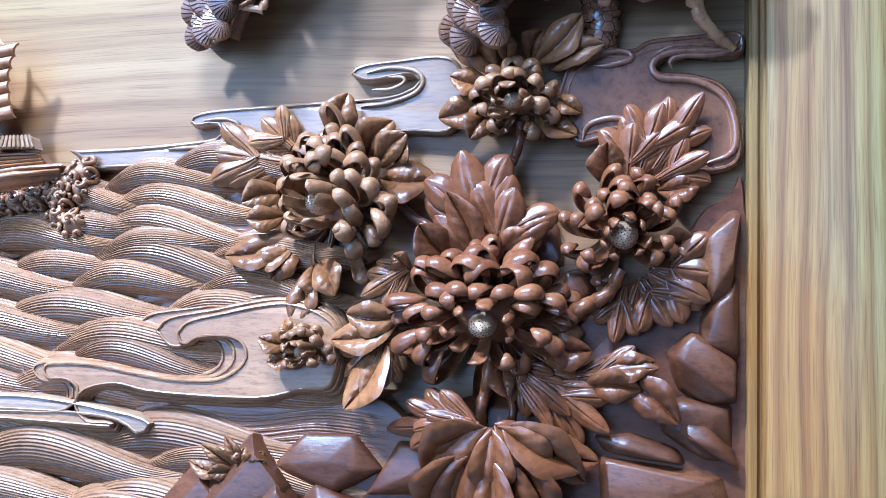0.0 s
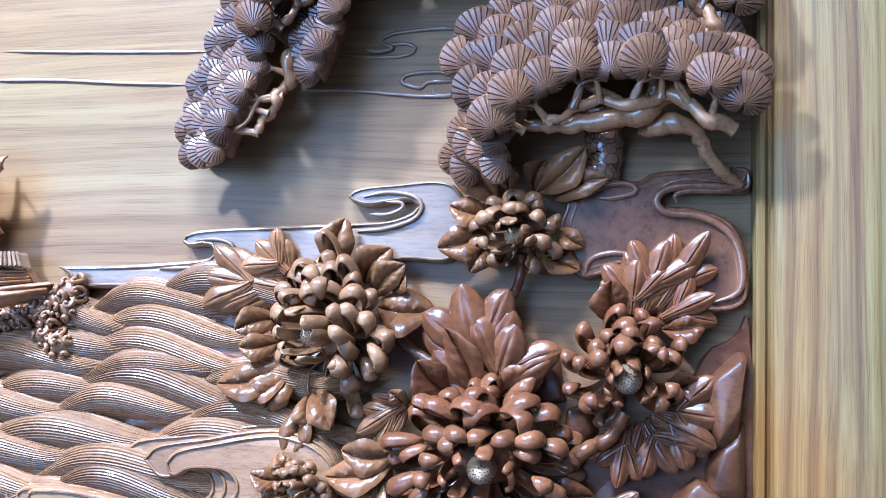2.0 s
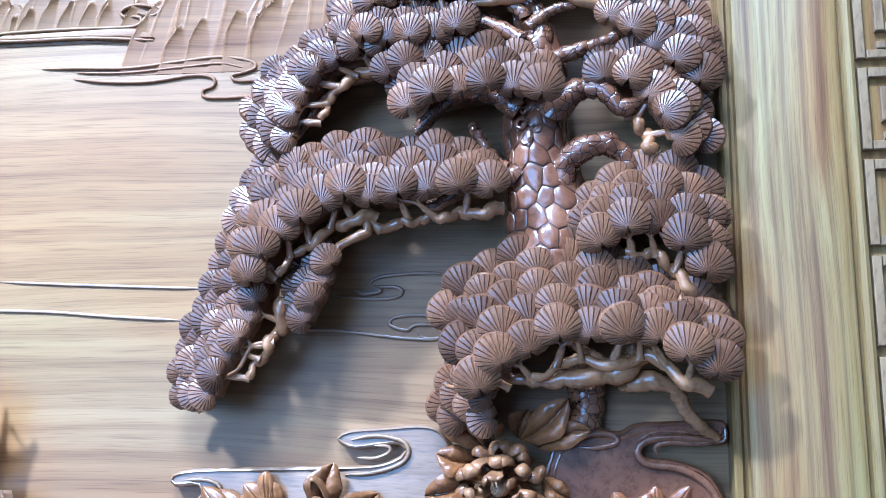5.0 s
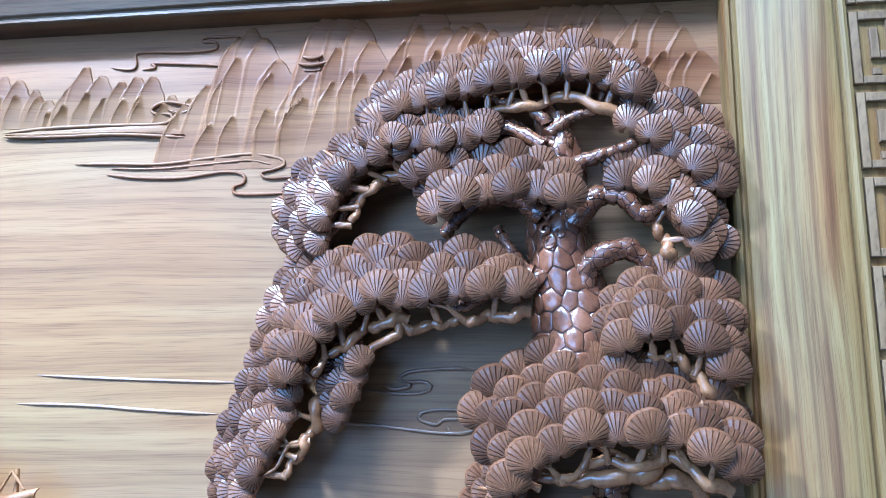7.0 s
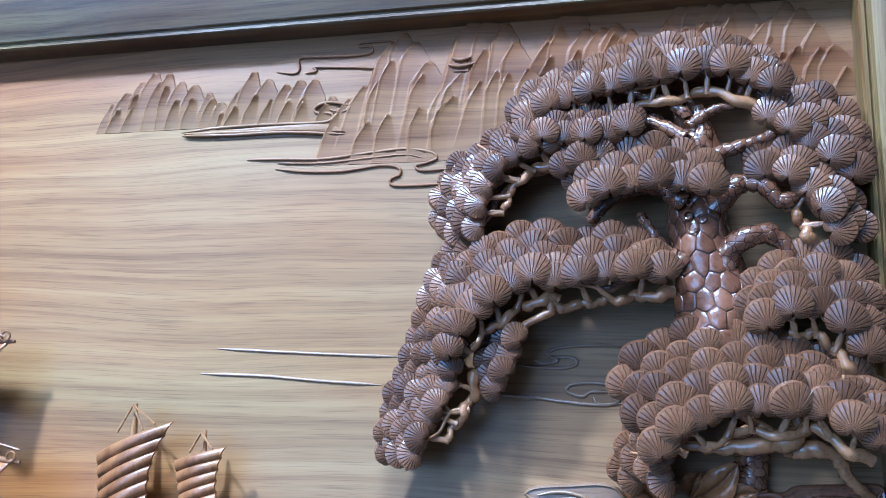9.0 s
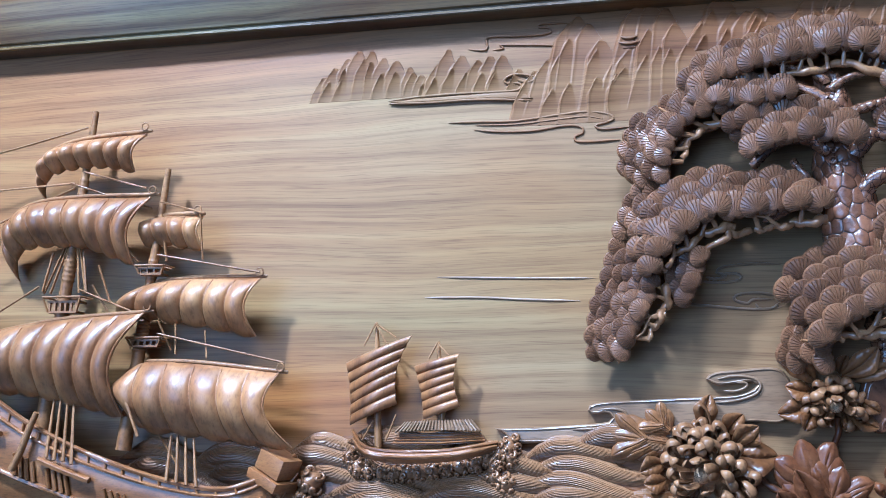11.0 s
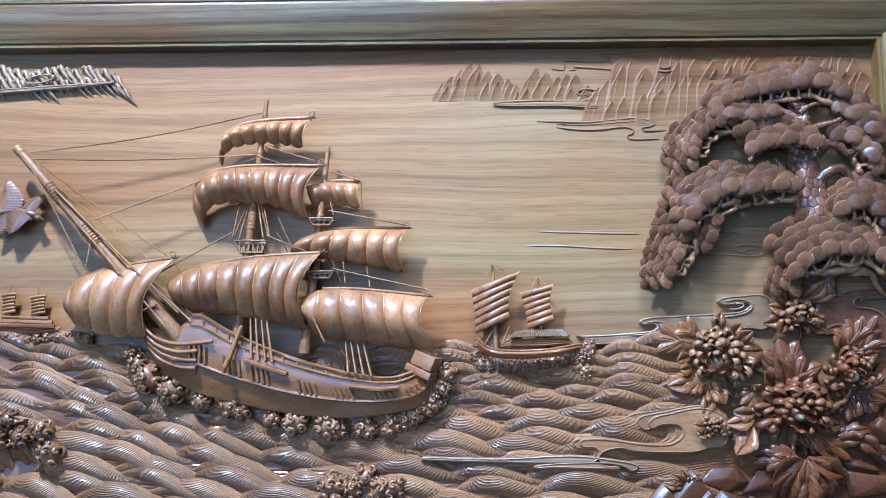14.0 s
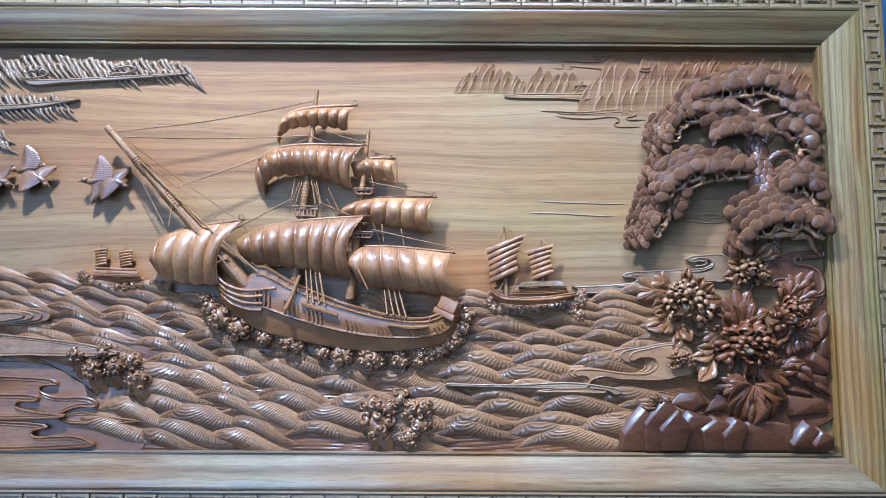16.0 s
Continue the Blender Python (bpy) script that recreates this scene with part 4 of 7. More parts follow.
ridge(c, [(-0.004, 1.467), (-0.023, 1.460), (-0.049, 1.460), (-0.060, 1.456), (-0.058, 1.449)], 0.017, 0.0024, None, 40, PLATE)
ridge(c, [(-0.136, 1.456), (-0.108, 1.465), (-0.093, 1.464), (-0.092, 1.458), (-0.108, 1.454), (-0.122, 1.454)], 0.017, 0.0026, None, 40, PLATE)
ridge(c, [(-0.130, 1.390), (-0.126, 1.403), (-0.107, 1.409), (-0.089, 1.405), (-0.090, 1.394), (-0.107, 1.384)], 0.017, 0.0026, None, 40, PLATE)

c = thing("carved_cloud", "pale brown carved cloud with stacked curls lying over the waves", "carved cloud", "clouds")
WIDE = [(-0.527, 1.223), (-0.511, 1.238), (-0.463, 1.246), (-0.383, 1.259), (-0.330, 1.240), (-0.327, 1.178), (-0.362, 1.171), (-0.401, 1.160), (-0.459, 1.158), (-0.514, 1.160), (-0.539, 1.165), (-0.560, 1.163), (-0.569, 1.154), (-0.561, 1.145), (-0.537, 1.145), (-0.527, 1.142), (-0.528, 1.132), (-0.543, 1.126), (-0.657, 1.131), (-0.699, 1.130), (-0.700, 1.144), (-0.658, 1.149), (-0.606, 1.151), (-0.593, 1.156), (-0.592, 1.166), (-0.598, 1.170), (-0.619, 1.168), (-0.638, 1.179), (-0.634, 1.189), (-0.613, 1.194), (-0.570, 1.195), (-0.515, 1.187), (-0.481, 1.185), (-0.454, 1.188), (-0.442, 1.197), (-0.443, 1.208), (-0.450, 1.213), (-0.469, 1.212), (-0.480, 1.205), (-0.502, 1.205)]
SLIM = [(-0.481, 1.221), (-0.471, 1.232), (-0.442, 1.240), (-0.376, 1.251), (-0.331, 1.230), (-0.334, 1.182), (-0.364, 1.174), (-0.398, 1.166), (-0.455, 1.165), (-0.505, 1.167), (-0.536, 1.172), (-0.564, 1.166), (-0.572, 1.154), (-0.561, 1.142), (-0.543, 1.142), (-0.535, 1.139), (-0.538, 1.135), (-0.548, 1.134), (-0.651, 1.136), (-0.693, 1.135), (-0.693, 1.142), (-0.652, 1.147), (-0.597, 1.149), (-0.579, 1.156), (-0.575, 1.167), (-0.586, 1.174), (-0.604, 1.174), (-0.611, 1.183), (-0.607, 1.190), (-0.594, 1.192), (-0.560, 1.192), (-0.508, 1.185), (-0.474, 1.182), (-0.439, 1.184), (-0.419, 1.196), (-0.416, 1.208), (-0.428, 1.217), (-0.457, 1.216), (-0.468, 1.210), (-0.477, 1.211)]
for k in range(3):
    cloud_plate(c, [(a[0] + (b[0] - a[0]) * k / 2, a[1] + (b[1] - a[1]) * k / 2) for a, b in zip(WIDE, SLIM)], 0.020 + 0.0045 * k, 0.0017, 220, SEA)
# Calm furrowed water; its shadow side is put into the darker wood colour.
cloud_plate(c, [(-0.707, 1.127), (-0.534, 1.132), (-0.515, 1.156), (-0.335, 1.176), (-0.273, 1.155), (-0.270, 1.113), (-0.353, 1.119), (-0.426, 1.112), (-0.518, 1.102), (-0.627, 1.103), (-0.705, 1.104)], 0.0145, 0.0, 90, DARKCLOUD)
UPPER, LOWER = [(-0.511, 1.146), (-0.469, 1.152), (-0.410, 1.151), (-0.343, 1.161), (-0.276, 1.155)], [(-0.696, 1.107), (-0.572, 1.108), (-0.424, 1.116), (-0.351, 1.123), (-0.271, 1.115)]
for k in range(22):
    v = (k + 0.5) / 22
    ridge(c, [(a[0] + (b[0] - a[0]) * v, a[1] + (b[1] - a[1]) * v + 0.0012 * math.sin(2.1 * k + i)) for i, (a, b) in enumerate(zip(UPPER, LOWER))], 0.0138, 0.0013 + 0.0003 * math.sin(3 * k), None, 40, DARKCLOUD)

c = thing("carved_cloud", "thin carved mist lines ending in small curls beside the pine", "carved cloud", "clouds")
ridge(c, [(-0.712, 1.568), (-0.636, 1.567), (-0.568, 1.563), (-0.494, 1.560)], 0.0, 0.0020)
ridge(c, [(-0.694, 1.597), (-0.608, 1.594), (-0.529, 1.592), (-0.473, 1.591)], 0.0, 0.0018)
ridge(c, [(-0.393, 1.553), (-0.343, 1.552), (-0.283, 1.546), (-0.251, 1.545), (-0.235, 1.548)], 0.0, 0.0020)
ridge(c, [(-0.235, 1.562), (-0.262, 1.567), (-0.288, 1.565), (-0.293, 1.558), (-0.277, 1.553), (-0.269, 1.558), (-0.245, 1.558)], 0.0, 0.0021)
ridge(c, [(-0.267, 1.553), (-0.261, 1.546), (-0.245, 1.547), (-0.237, 1.554)], 0.0, 0.0020)
ridge(c, [(-0.350, 1.585), (-0.322, 1.582), (-0.295, 1.582), (-0.282, 1.587), (-0.289, 1.593), (-0.309, 1.593), (-0.314, 1.597), (-0.301, 1.603), (-0.262, 1.606), (-0.232, 1.604)], 0.0, 0.0020)
ridge(c, [(-0.328, 1.589), (-0.317, 1.586), (-0.303, 1.589), (-0.310, 1.593)], 0.002, 0.0020)

c = thing("carved_cloud", "thin carved mist with looping curls below the far hills", "carved cloud", "clouds")
for line, d, r in (([(-0.680, 1.825), (-0.636, 1.824), (-0.583, 1.822), (-0.525, 1.827), (-0.481, 1.830), (-0.449, 1.824), (-0.443, 1.817), (-0.455, 1.812), (-0.468, 1.809), (-0.460, 1.803), (-0.420, 1.804)], 0.001, 0.0019),
                   ([(-0.642, 1.812), (-0.601, 1.807), (-0.556, 1.806), (-0.511, 1.811), (-0.489, 1.808), (-0.486, 1.799), (-0.497, 1.794), (-0.490, 1.786), (-0.434, 1.786)], 0.001, 0.0019),
                   ([(-0.640, 1.819), (-0.583, 1.817), (-0.520, 1.821), (-0.482, 1.823), (-0.458, 1.818)], 0.0010, 0.0013),
                   ([(-0.772, 1.863), (-0.723, 1.867), (-0.655, 1.868), (-0.588, 1.867), (-0.573, 1.871), (-0.575, 1.878), (-0.592, 1.879), (-0.597, 1.885), (-0.583, 1.892), (-0.560, 1.889), (-0.550, 1.884), (-0.562, 1.879), (-0.578, 1.883)], 0.0035, 0.0019),
                   ([(-0.770, 1.859), (-0.708, 1.857), (-0.633, 1.857), (-0.557, 1.851)], 0.003, 0.0022),
                   ([(-0.651, 1.937), (-0.628, 1.934), (-0.622, 1.939), (-0.624, 1.951), (-0.613, 1.954), (-0.576, 1.952), (-0.541, 1.952), (-0.529, 1.955), (-0.533, 1.962), (-0.546, 1.963), (-0.542, 1.968), (-0.504, 1.967)], 0.0010, 0.0017),
                   ([(-0.614, 1.933), (-0.599, 1.935), (-0.603, 1.940), (-0.584, 1.939), (-0.547, 1.936), (-0.521, 1.934), (-0.514, 1.941), (-0.502, 1.941)], 0.0010, 0.0017)):
    ridge(c, line, d, r, None, 70, HILL)
cloud_plate(c, [(-0.768, 1.863), (-0.655, 1.866), (-0.580, 1.866), (-0.560, 1.856), (-0.560, 1.853), (-0.633, 1.858), (-0.708, 1.858), (-0.766, 1.860)], 0.0045, 0.0, 60, HILL)

pavilion = thing("carved_pavilion", "tiny brown carved pavilion with two curved roofs among the peaks", "carved building")
for z, w in ((1.926, 0.015), (1.934, 0.011)):
    tube("roof", [(-0.418 + w * t, -0.006, z + 0.0030 * t * t) for t in np.linspace(-1, 1, 9)], [0.0012, 0.0018, 0.0022, 0.0025, 0.0027, 0.0025, 0.0022, 0.0018, 0.0012], HILL, pavilion, 7)
bevelled(box("storey", (-0.427, -0.005, 1.920), (-0.409, 0.001, 1.926), HILL, pavilion), 0.0005, 1)
bevelled(box("storey", (-0.425, -0.005, 1.928), (-0.411, 0.001, 1.934), HILL, pavilion), 0.0005, 1)

c = thing("carved_cloud", "dark brown carved clouds with long curled tongues at the lower edge", "carved cloud", "clouds")
cloud_plate(c, [(-2.071, 1.201), (-1.884, 1.200), (-1.802, 1.171), (-1.733, 1.124), (-1.670, 1.066), (-1.633, 0.997), (-2.054, 0.995)], 0.017, 0.0, 60, DARKCLOUD)
cloud_plate(c, [(-2.076, 1.270), (-1.969, 1.267), (-1.848, 1.256), (-1.753, 1.243), (-1.679, 1.222), (-1.765, 1.213), (-1.885, 1.215), (-2.072, 1.217)], 0.034, 0.0026, 80, SEA, 0.008)
cloud_plate(c, [(-2.068, 1.172), (-1.935, 1.168), (-1.868, 1.165), (-1.831, 1.160), (-1.822, 1.147), (-1.856, 1.144), (-1.861, 1.134), (-1.825, 1.121), (-1.759, 1.121), (-1.729, 1.111), (-1.731, 1.095), (-1.771, 1.095), (-1.807, 1.082), (-1.812, 1.069), (-1.876, 1.082), (-2.062, 1.088)], 0.026, 0.0036, 130, DARKCLOUD, 0.009)
cloud_plate(c, [(-1.822, 1.069), (-1.770, 1.087), (-1.704, 1.077), (-1.624, 1.065), (-1.702, 1.056), (-1.795, 1.059)], 0.022, 0.0030, 70, DARKCLOUD, 0.007)
cloud_plate(c, [(-2.065, 1.130), (-1.932, 1.127), (-1.876, 1.126), (-1.860, 1.118), (-1.870, 1.108), (-1.907, 1.107), (-1.909, 1.097), (-1.876, 1.089), (-1.796, 1.079), (-1.849, 1.069), (-2.060, 1.073)], 0.036, 0.0036, 110, DARKCLOUD, 0.009)
cloud_plate(c, [(-2.060, 1.068), (-1.901, 1.063), (-1.845, 1.058), (-1.837, 1.048), (-1.870, 1.040), (-1.859, 1.030), (-1.780, 1.033), (-1.740, 1.023), (-1.752, 1.004), (-2.054, 1.000)], 0.036, 0.0036, 100, DARKCLOUD, 0.009)
for k in range(4):
    cloud_plate(c, ([(-2.081, 1.327), (-1.946, 1.326), (-1.890, 1.328), (-1.852, 1.320), (-1.853, 1.301), (-1.890, 1.290), (-1.930, 1.286), (-2.077, 1.285)], [(-2.081, 1.324), (-1.952, 1.323), (-1.900, 1.324), (-1.870, 1.317), (-1.872, 1.301), (-1.906, 1.293), (-1.944, 1.288), (-2.078, 1.288)], [(-2.080, 1.321), (-1.959, 1.321), (-1.916, 1.321), (-1.889, 1.314), (-1.891, 1.302), (-1.920, 1.295), (-1.955, 1.291), (-2.078, 1.290)], [(-2.080, 1.319), (-1.967, 1.318), (-1.932, 1.318), (-1.908, 1.313), (-1.910, 1.303), (-1.936, 1.298), (-1.965, 1.294), (-2.078, 1.293)])[k], 0.026 + 0.004 * k, 0.0026, 70, SEA)
cloud_plate(c, [(-0.908, 1.157), (-0.764, 1.155), (-0.631, 1.161), (-0.551, 1.154), (-0.501, 1.144), (-0.512, 1.130), (-0.551, 1.143), (-0.711, 1.145), (-0.897, 1.149)], 0.029, 0.0018, 80)


def hill(label, fingers, foot, width, d):
    """A group of steep far peaks cut in low relief: pointed fingers that fall away from a bevelled left-hand edge and fade out towards their feet."""
    ob = thing("carved_hill", label, "carved hill", "far hills")
    g = random.Random(int(-1000 * fingers[0][0]))
    ribs = []
    for k, p in enumerate(fingers):
        tilt = -0.24 + 0.24 * k / len(fingers)
        low = p[1] - foot
        ribs.append((p[0], p[1], 0.74 * width * g.uniform(0.85, 1.25), tilt + g.uniform(-0.06, 0.06), 1.0, g.uniform(0.6, 1.0)))
        x = p[0] + g.uniform(-0.6, 0.6) * width
        ribs.append((x, foot + low * g.uniform(0.50, 0.85), 0.58 * width * g.uniform(0.8, 1.3), tilt + g.uniform(-0.10, 0.08), 1.35, g.uniform(0.8, 1.0)))
    x0, x1 = min(r[0] for r in ribs) - 0.030, min(-0.001, max(r[0] for r in ribs) + 0.030)
    z1 = max(r[1] for r in ribs) + 0.004
    nu, nv = int((x1 - x0) / 0.0011), int((z1 - foot + 0.012) / 0.0020)
    X, Z = np.meshgrid(np.linspace(x0, x1, nu + 1), np.linspace(foot - 0.012, z1, nv + 1), indexing="ij")
    H = np.full(X.shape, -0.004)
    for tx, tz, w, lean, proud, bold in ribs:
        down = np.maximum(tz - Z, 0.0)
        wide = w * (0.12 + 0.88 * np.minimum(1.0, down / 0.026) ** 0.85 + 2.0 * np.minimum(down, 0.10))
        u = (X - tx - lean * down) / wide
        rise = np.clip((1 - u) / 1.75, 0, 1)
        edge = np.clip((u + 1) / 0.26, 0, 1)
        fade = np.clip(1 - (down / (tz - foot + 0.004)) ** 1.25, 0, 1)
        crown = np.clip((tz - Z) / 0.0030, 0, 1) ** 0.6
        lip = 0.0012 * np.clip(1 - np.abs(u + 0.78) / 0.20, 0, 1)
        h = (d * bold * proud * (0.15 + 0.85 * rise) + lip) * np.minimum(edge, crown) * fade
        H = np.maximum(H, np.where((np.abs(u) < 1) & (Z < tz) & (fade > 0.02), h + 0.0002, -0.004))
    verts = np.stack([X.ravel(), -H.ravel(), Z.ravel()], 1).tolist()
    keep = H > -0.003
    faces = []
    for i in range(nu):
        for j in range(nv):
            if keep[i:i + 2, j:j + 2].any():
                a = i * (nv + 1) + j
                faces.append((a, a + nv + 1, a + nv + 2, a + 1))
    mesh_ob("peaks", verts, faces, HILL, ob, "", 50)
    return ob


for label, tips, foot, w in (
        ("low tan carved far hills fading into the board", [(-0.873, 1.909), (-0.854, 1.923), (-0.836, 1.937), (-0.817, 1.948), (-0.797, 1.946), (-0.779, 1.934), (-0.759, 1.928), (-0.738, 1.916), (-0.721, 1.903)], 1.871, 0.020),
        ("tan carved far hills with rounded ridges", [(-0.695, 1.917), (-0.679, 1.940), (-0.659, 1.929), (-0.635, 1.920), (-0.617, 1.925), (-0.599, 1.925), (-0.575, 1.902)], 1.854, 0.022),
        ("brown carved steep peaks above a mist line", [(-0.550, 1.897), (-0.533, 1.912), (-0.512, 1.912), (-0.501, 1.966), (-0.489, 1.977), (-0.474, 1.964), (-0.456, 1.937), (-0.439, 1.900), (-0.429, 1.907)], 1.816, 0.024),
        ("tall brown carved twin peaks", [(-0.415, 1.920), (-0.400, 1.989), (-0.384, 1.990), (-0.366, 1.979), (-0.354, 1.954), (-0.337, 1.920)], 1.827, 0.024),
        ("dark brown carved peaks behind the crown of the pine", [(-0.315, 1.951), (-0.306, 1.969), (-0.288, 1.996), (-0.274, 1.964), (-0.256, 1.965), (-0.241, 1.968), (-0.225, 1.960)], 1.913, 0.024),
        ("reddish carved peaks near the top corner", [(-0.184, 1.964), (-0.168, 1.988), (-0.153, 1.993), (-0.138, 1.986), (-0.121, 1.983), (-0.106, 1.981), (-0.090, 1.953)], 1.921, 0.024),
        ("glossy dark carved peaks beside the frame", [(-0.077, 1.962), (-0.062, 1.979), (-0.048, 1.970), (-0.032, 1.951), (-0.017, 1.924)], 1.869, 0.024)):
    hill(label, tips, foot, w, 0.0070)

def wooded_hill(label, tips, fall, seed):
    """A slope cut into slanting rounded ridges that curl over at the top."""
    g = random.Random(seed)
    ob = thing("carved_hill", label, "carved hill", "far hills")
    tips = spline(tips, int(1.8 * len(tips)))
    for k, p in enumerate(tips):
        for low in (0.0, 0.026):
            x, z = p[0] + low * 0.55 + g.uniform(-0.003, 0.003), p[1] - low + g.uniform(-0.003, 0.003)
            size = g.uniform(0.85, 1.15) * (1 - 0.35 * k / len(tips)) * (0.85 if low else 1.0) * 0.9
            pts = [(x - 0.006, z - 0.004), (x, z), (x + 0.010 * size, z - 0.020 * size), (x + 0.022 * size, z - 0.034 * size), (x + 0.046 * size, z - fall * size)]
            line = spline(pts, 16)
            rr = [0.0072 * size * (0.55 + 0.45 * math.sin(math.pi * min(1, 0.2 + i / 20))) * (1 - (i / 17) ** 2) + 0.0006 for i in range(17)]
            tube("ridge", [(q[0], -0.001 - 0.006 * math.sin(math.pi * min(1, 0.25 + i / 22)), q[1]) for i, q in enumerate(line)], rr, CLOUD, ob, 7)
    return ob


wooded_hill("brown carved wooded hills with slanting ridges", [(-2.100, 1.958), (-2.064, 1.940), (-2.029, 1.947), (-1.989, 1.941), (-1.966, 1.956), (-1.942, 1.959), (-1.914, 1.963), (-1.882, 1.961), (-1.857, 1.956), (-1.824, 1.945), (-1.795, 1.951), (-1.761, 1.942), (-1.729, 1.937), (-1.707, 1.943), (-1.679, 1.949), (-1.648, 1.943), (-1.623, 1.949), (-1.597, 1.943), (-1.574, 1.937), (-1.551, 1.926)], 0.062, 60)
wooded_hill("brown carved wooded hills below a mist line", [(-2.093, 1.863), (-2.064, 1.853), (-2.036, 1.859), (-2.008, 1.853), (-1.980, 1.856), (-1.949, 1.854), (-1.921, 1.848), (-1.889, 1.854), (-1.864, 1.845)], 0.055, 61)
wooded_hill("small brown carved wooded slope", [(-2.073, 1.791), (-2.052, 1.781), (-2.030, 1.772), (-2.008, 1.761)], 0.045, 62)
c = thing("carved_cloud", "slim carved mist bands crossing the wooded hills", "carved cloud", "clouds")
cloud_plate(c, [(-1.964, 1.894), (-1.852, 1.897), (-1.741, 1.904), (-1.573, 1.913), (-1.570, 1.908), (-1.712, 1.895), (-1.852, 1.886), (-1.935, 1.879)], 0.014, 0.0014, 70)
cloud_plate(c, [(-2.098, 1.824), (-1.960, 1.833), (-1.835, 1.845), (-1.832, 1.840), (-1.931, 1.822), (-2.097, 1.809)], 0.014, 0.0014, 70)
ridge(c, [(-1.965, 1.911), (-1.924, 1.920), (-1.902, 1.912), (-1.922, 1.900), (-1.978, 1.897)], 0.014, 0.002)
ridge(c, [(-1.749, 1.921), (-1.707, 1.930), (-1.683, 1.925), (-1.706, 1.913), (-1.755, 1.910)], 0.014, 0.002)

# ---- pine tree ----
pine = thing("carved_pine", "dark brown carved pine tree with fan-shaped needle clusters", "carved tree")
rng = random.Random(11)


def fan_mesh(seed):
    """A scallop of pine needles: a shallow shell with fine raised ribs and a thin turned rim."""
    g = random.Random(seed)
    ribs, rings = 23 + seed % 3, (0.04, 0.42, 0.74, 0.93, 0.985, 1.0)
    spread = radians(g.uniform(150, 162))
    verts = []
    n = ribs * 3
    jag = [g.uniform(-0.012, 0.012) for k in range(ribs + 1)]
    for k in range(n + 1):
        a = -spread + 2 * spread * (k // 3 + (0.0, 0.17, 0.83)[k % 3]) / ribs
        reach = 0.63 + 0.38 * math.cos(a) + 0.07 * math.sin(a) ** 2 + 0.015 * math.sin(4 * a + seed) + jag[k // 3]
        for q in rings:
            rr = q * reach * (1.0 if k % 3 else 0.985)
            dome = 0.30 * (1 - q ** 2.2) + 0.05 * q ** 5
            groove = (0.014 if k % 3 else -0.044) * min(1, q * 1.6)
            if q == 1.0:
                dome, groove = -0.20, groove * 0.3
            verts.append((rr * math.sin(a), -(dome + groove), rr * math.cos(a)))
    me = bpy.data.meshes.new("needle_fan")
    me.from_pydata(verts, [], grid_faces(n, len(rings) - 1))
    me.materials.append(PINE)
    me.polygons.foreach_set("use_smooth", [True] * len(me.polygons))
    me.set_sharp_from_angle(angle=radians(34))
    return me


FANS = [fan_mesh(k) for k in range(5)]


def twig(parent, a, b, d0, d1, r, forks, seed):
    """A short forked twig below a pad of needles, flared where it leaves the bough."""
    g = random.Random(seed)
    a, b = np.array(a), np.array(b)
    along = b - a
    side = np.array((-along[1], along[0]))
    split = a + along * g.uniform(0.38, 0.52) + side * g.uniform(-0.12, 0.12)
    dm = 0.5 * (d0 + d1) + 0.002
    runs = []
    for k in range(forks):
        lean = (k - (forks - 1) / 2) * g.uniform(0.55, 0.85)
        tip = split + along * g.uniform(0.50, 0.66) + side * lean
        mid = (split + tip) / 2 + side * lean * 0.22 - along * 0.02
        pts = spline([(a[0], -d0, a[1]), (split[0], -dm, split[1]), (mid[0], -(dm + d1) / 2, mid[1]), (tip[0], -d1, tip[1])], 10)
        thin = [1.9, 1.3, 1.05, 0.95, 0.9, 0.84, 0.8, 0.76, 0.74, 0.76, 0.8]
        runs.append((pts, [r * w * g.uniform(0.93, 1.07) for w in thin]))
    return tubes("twig", runs, TWIG, parent, 7)


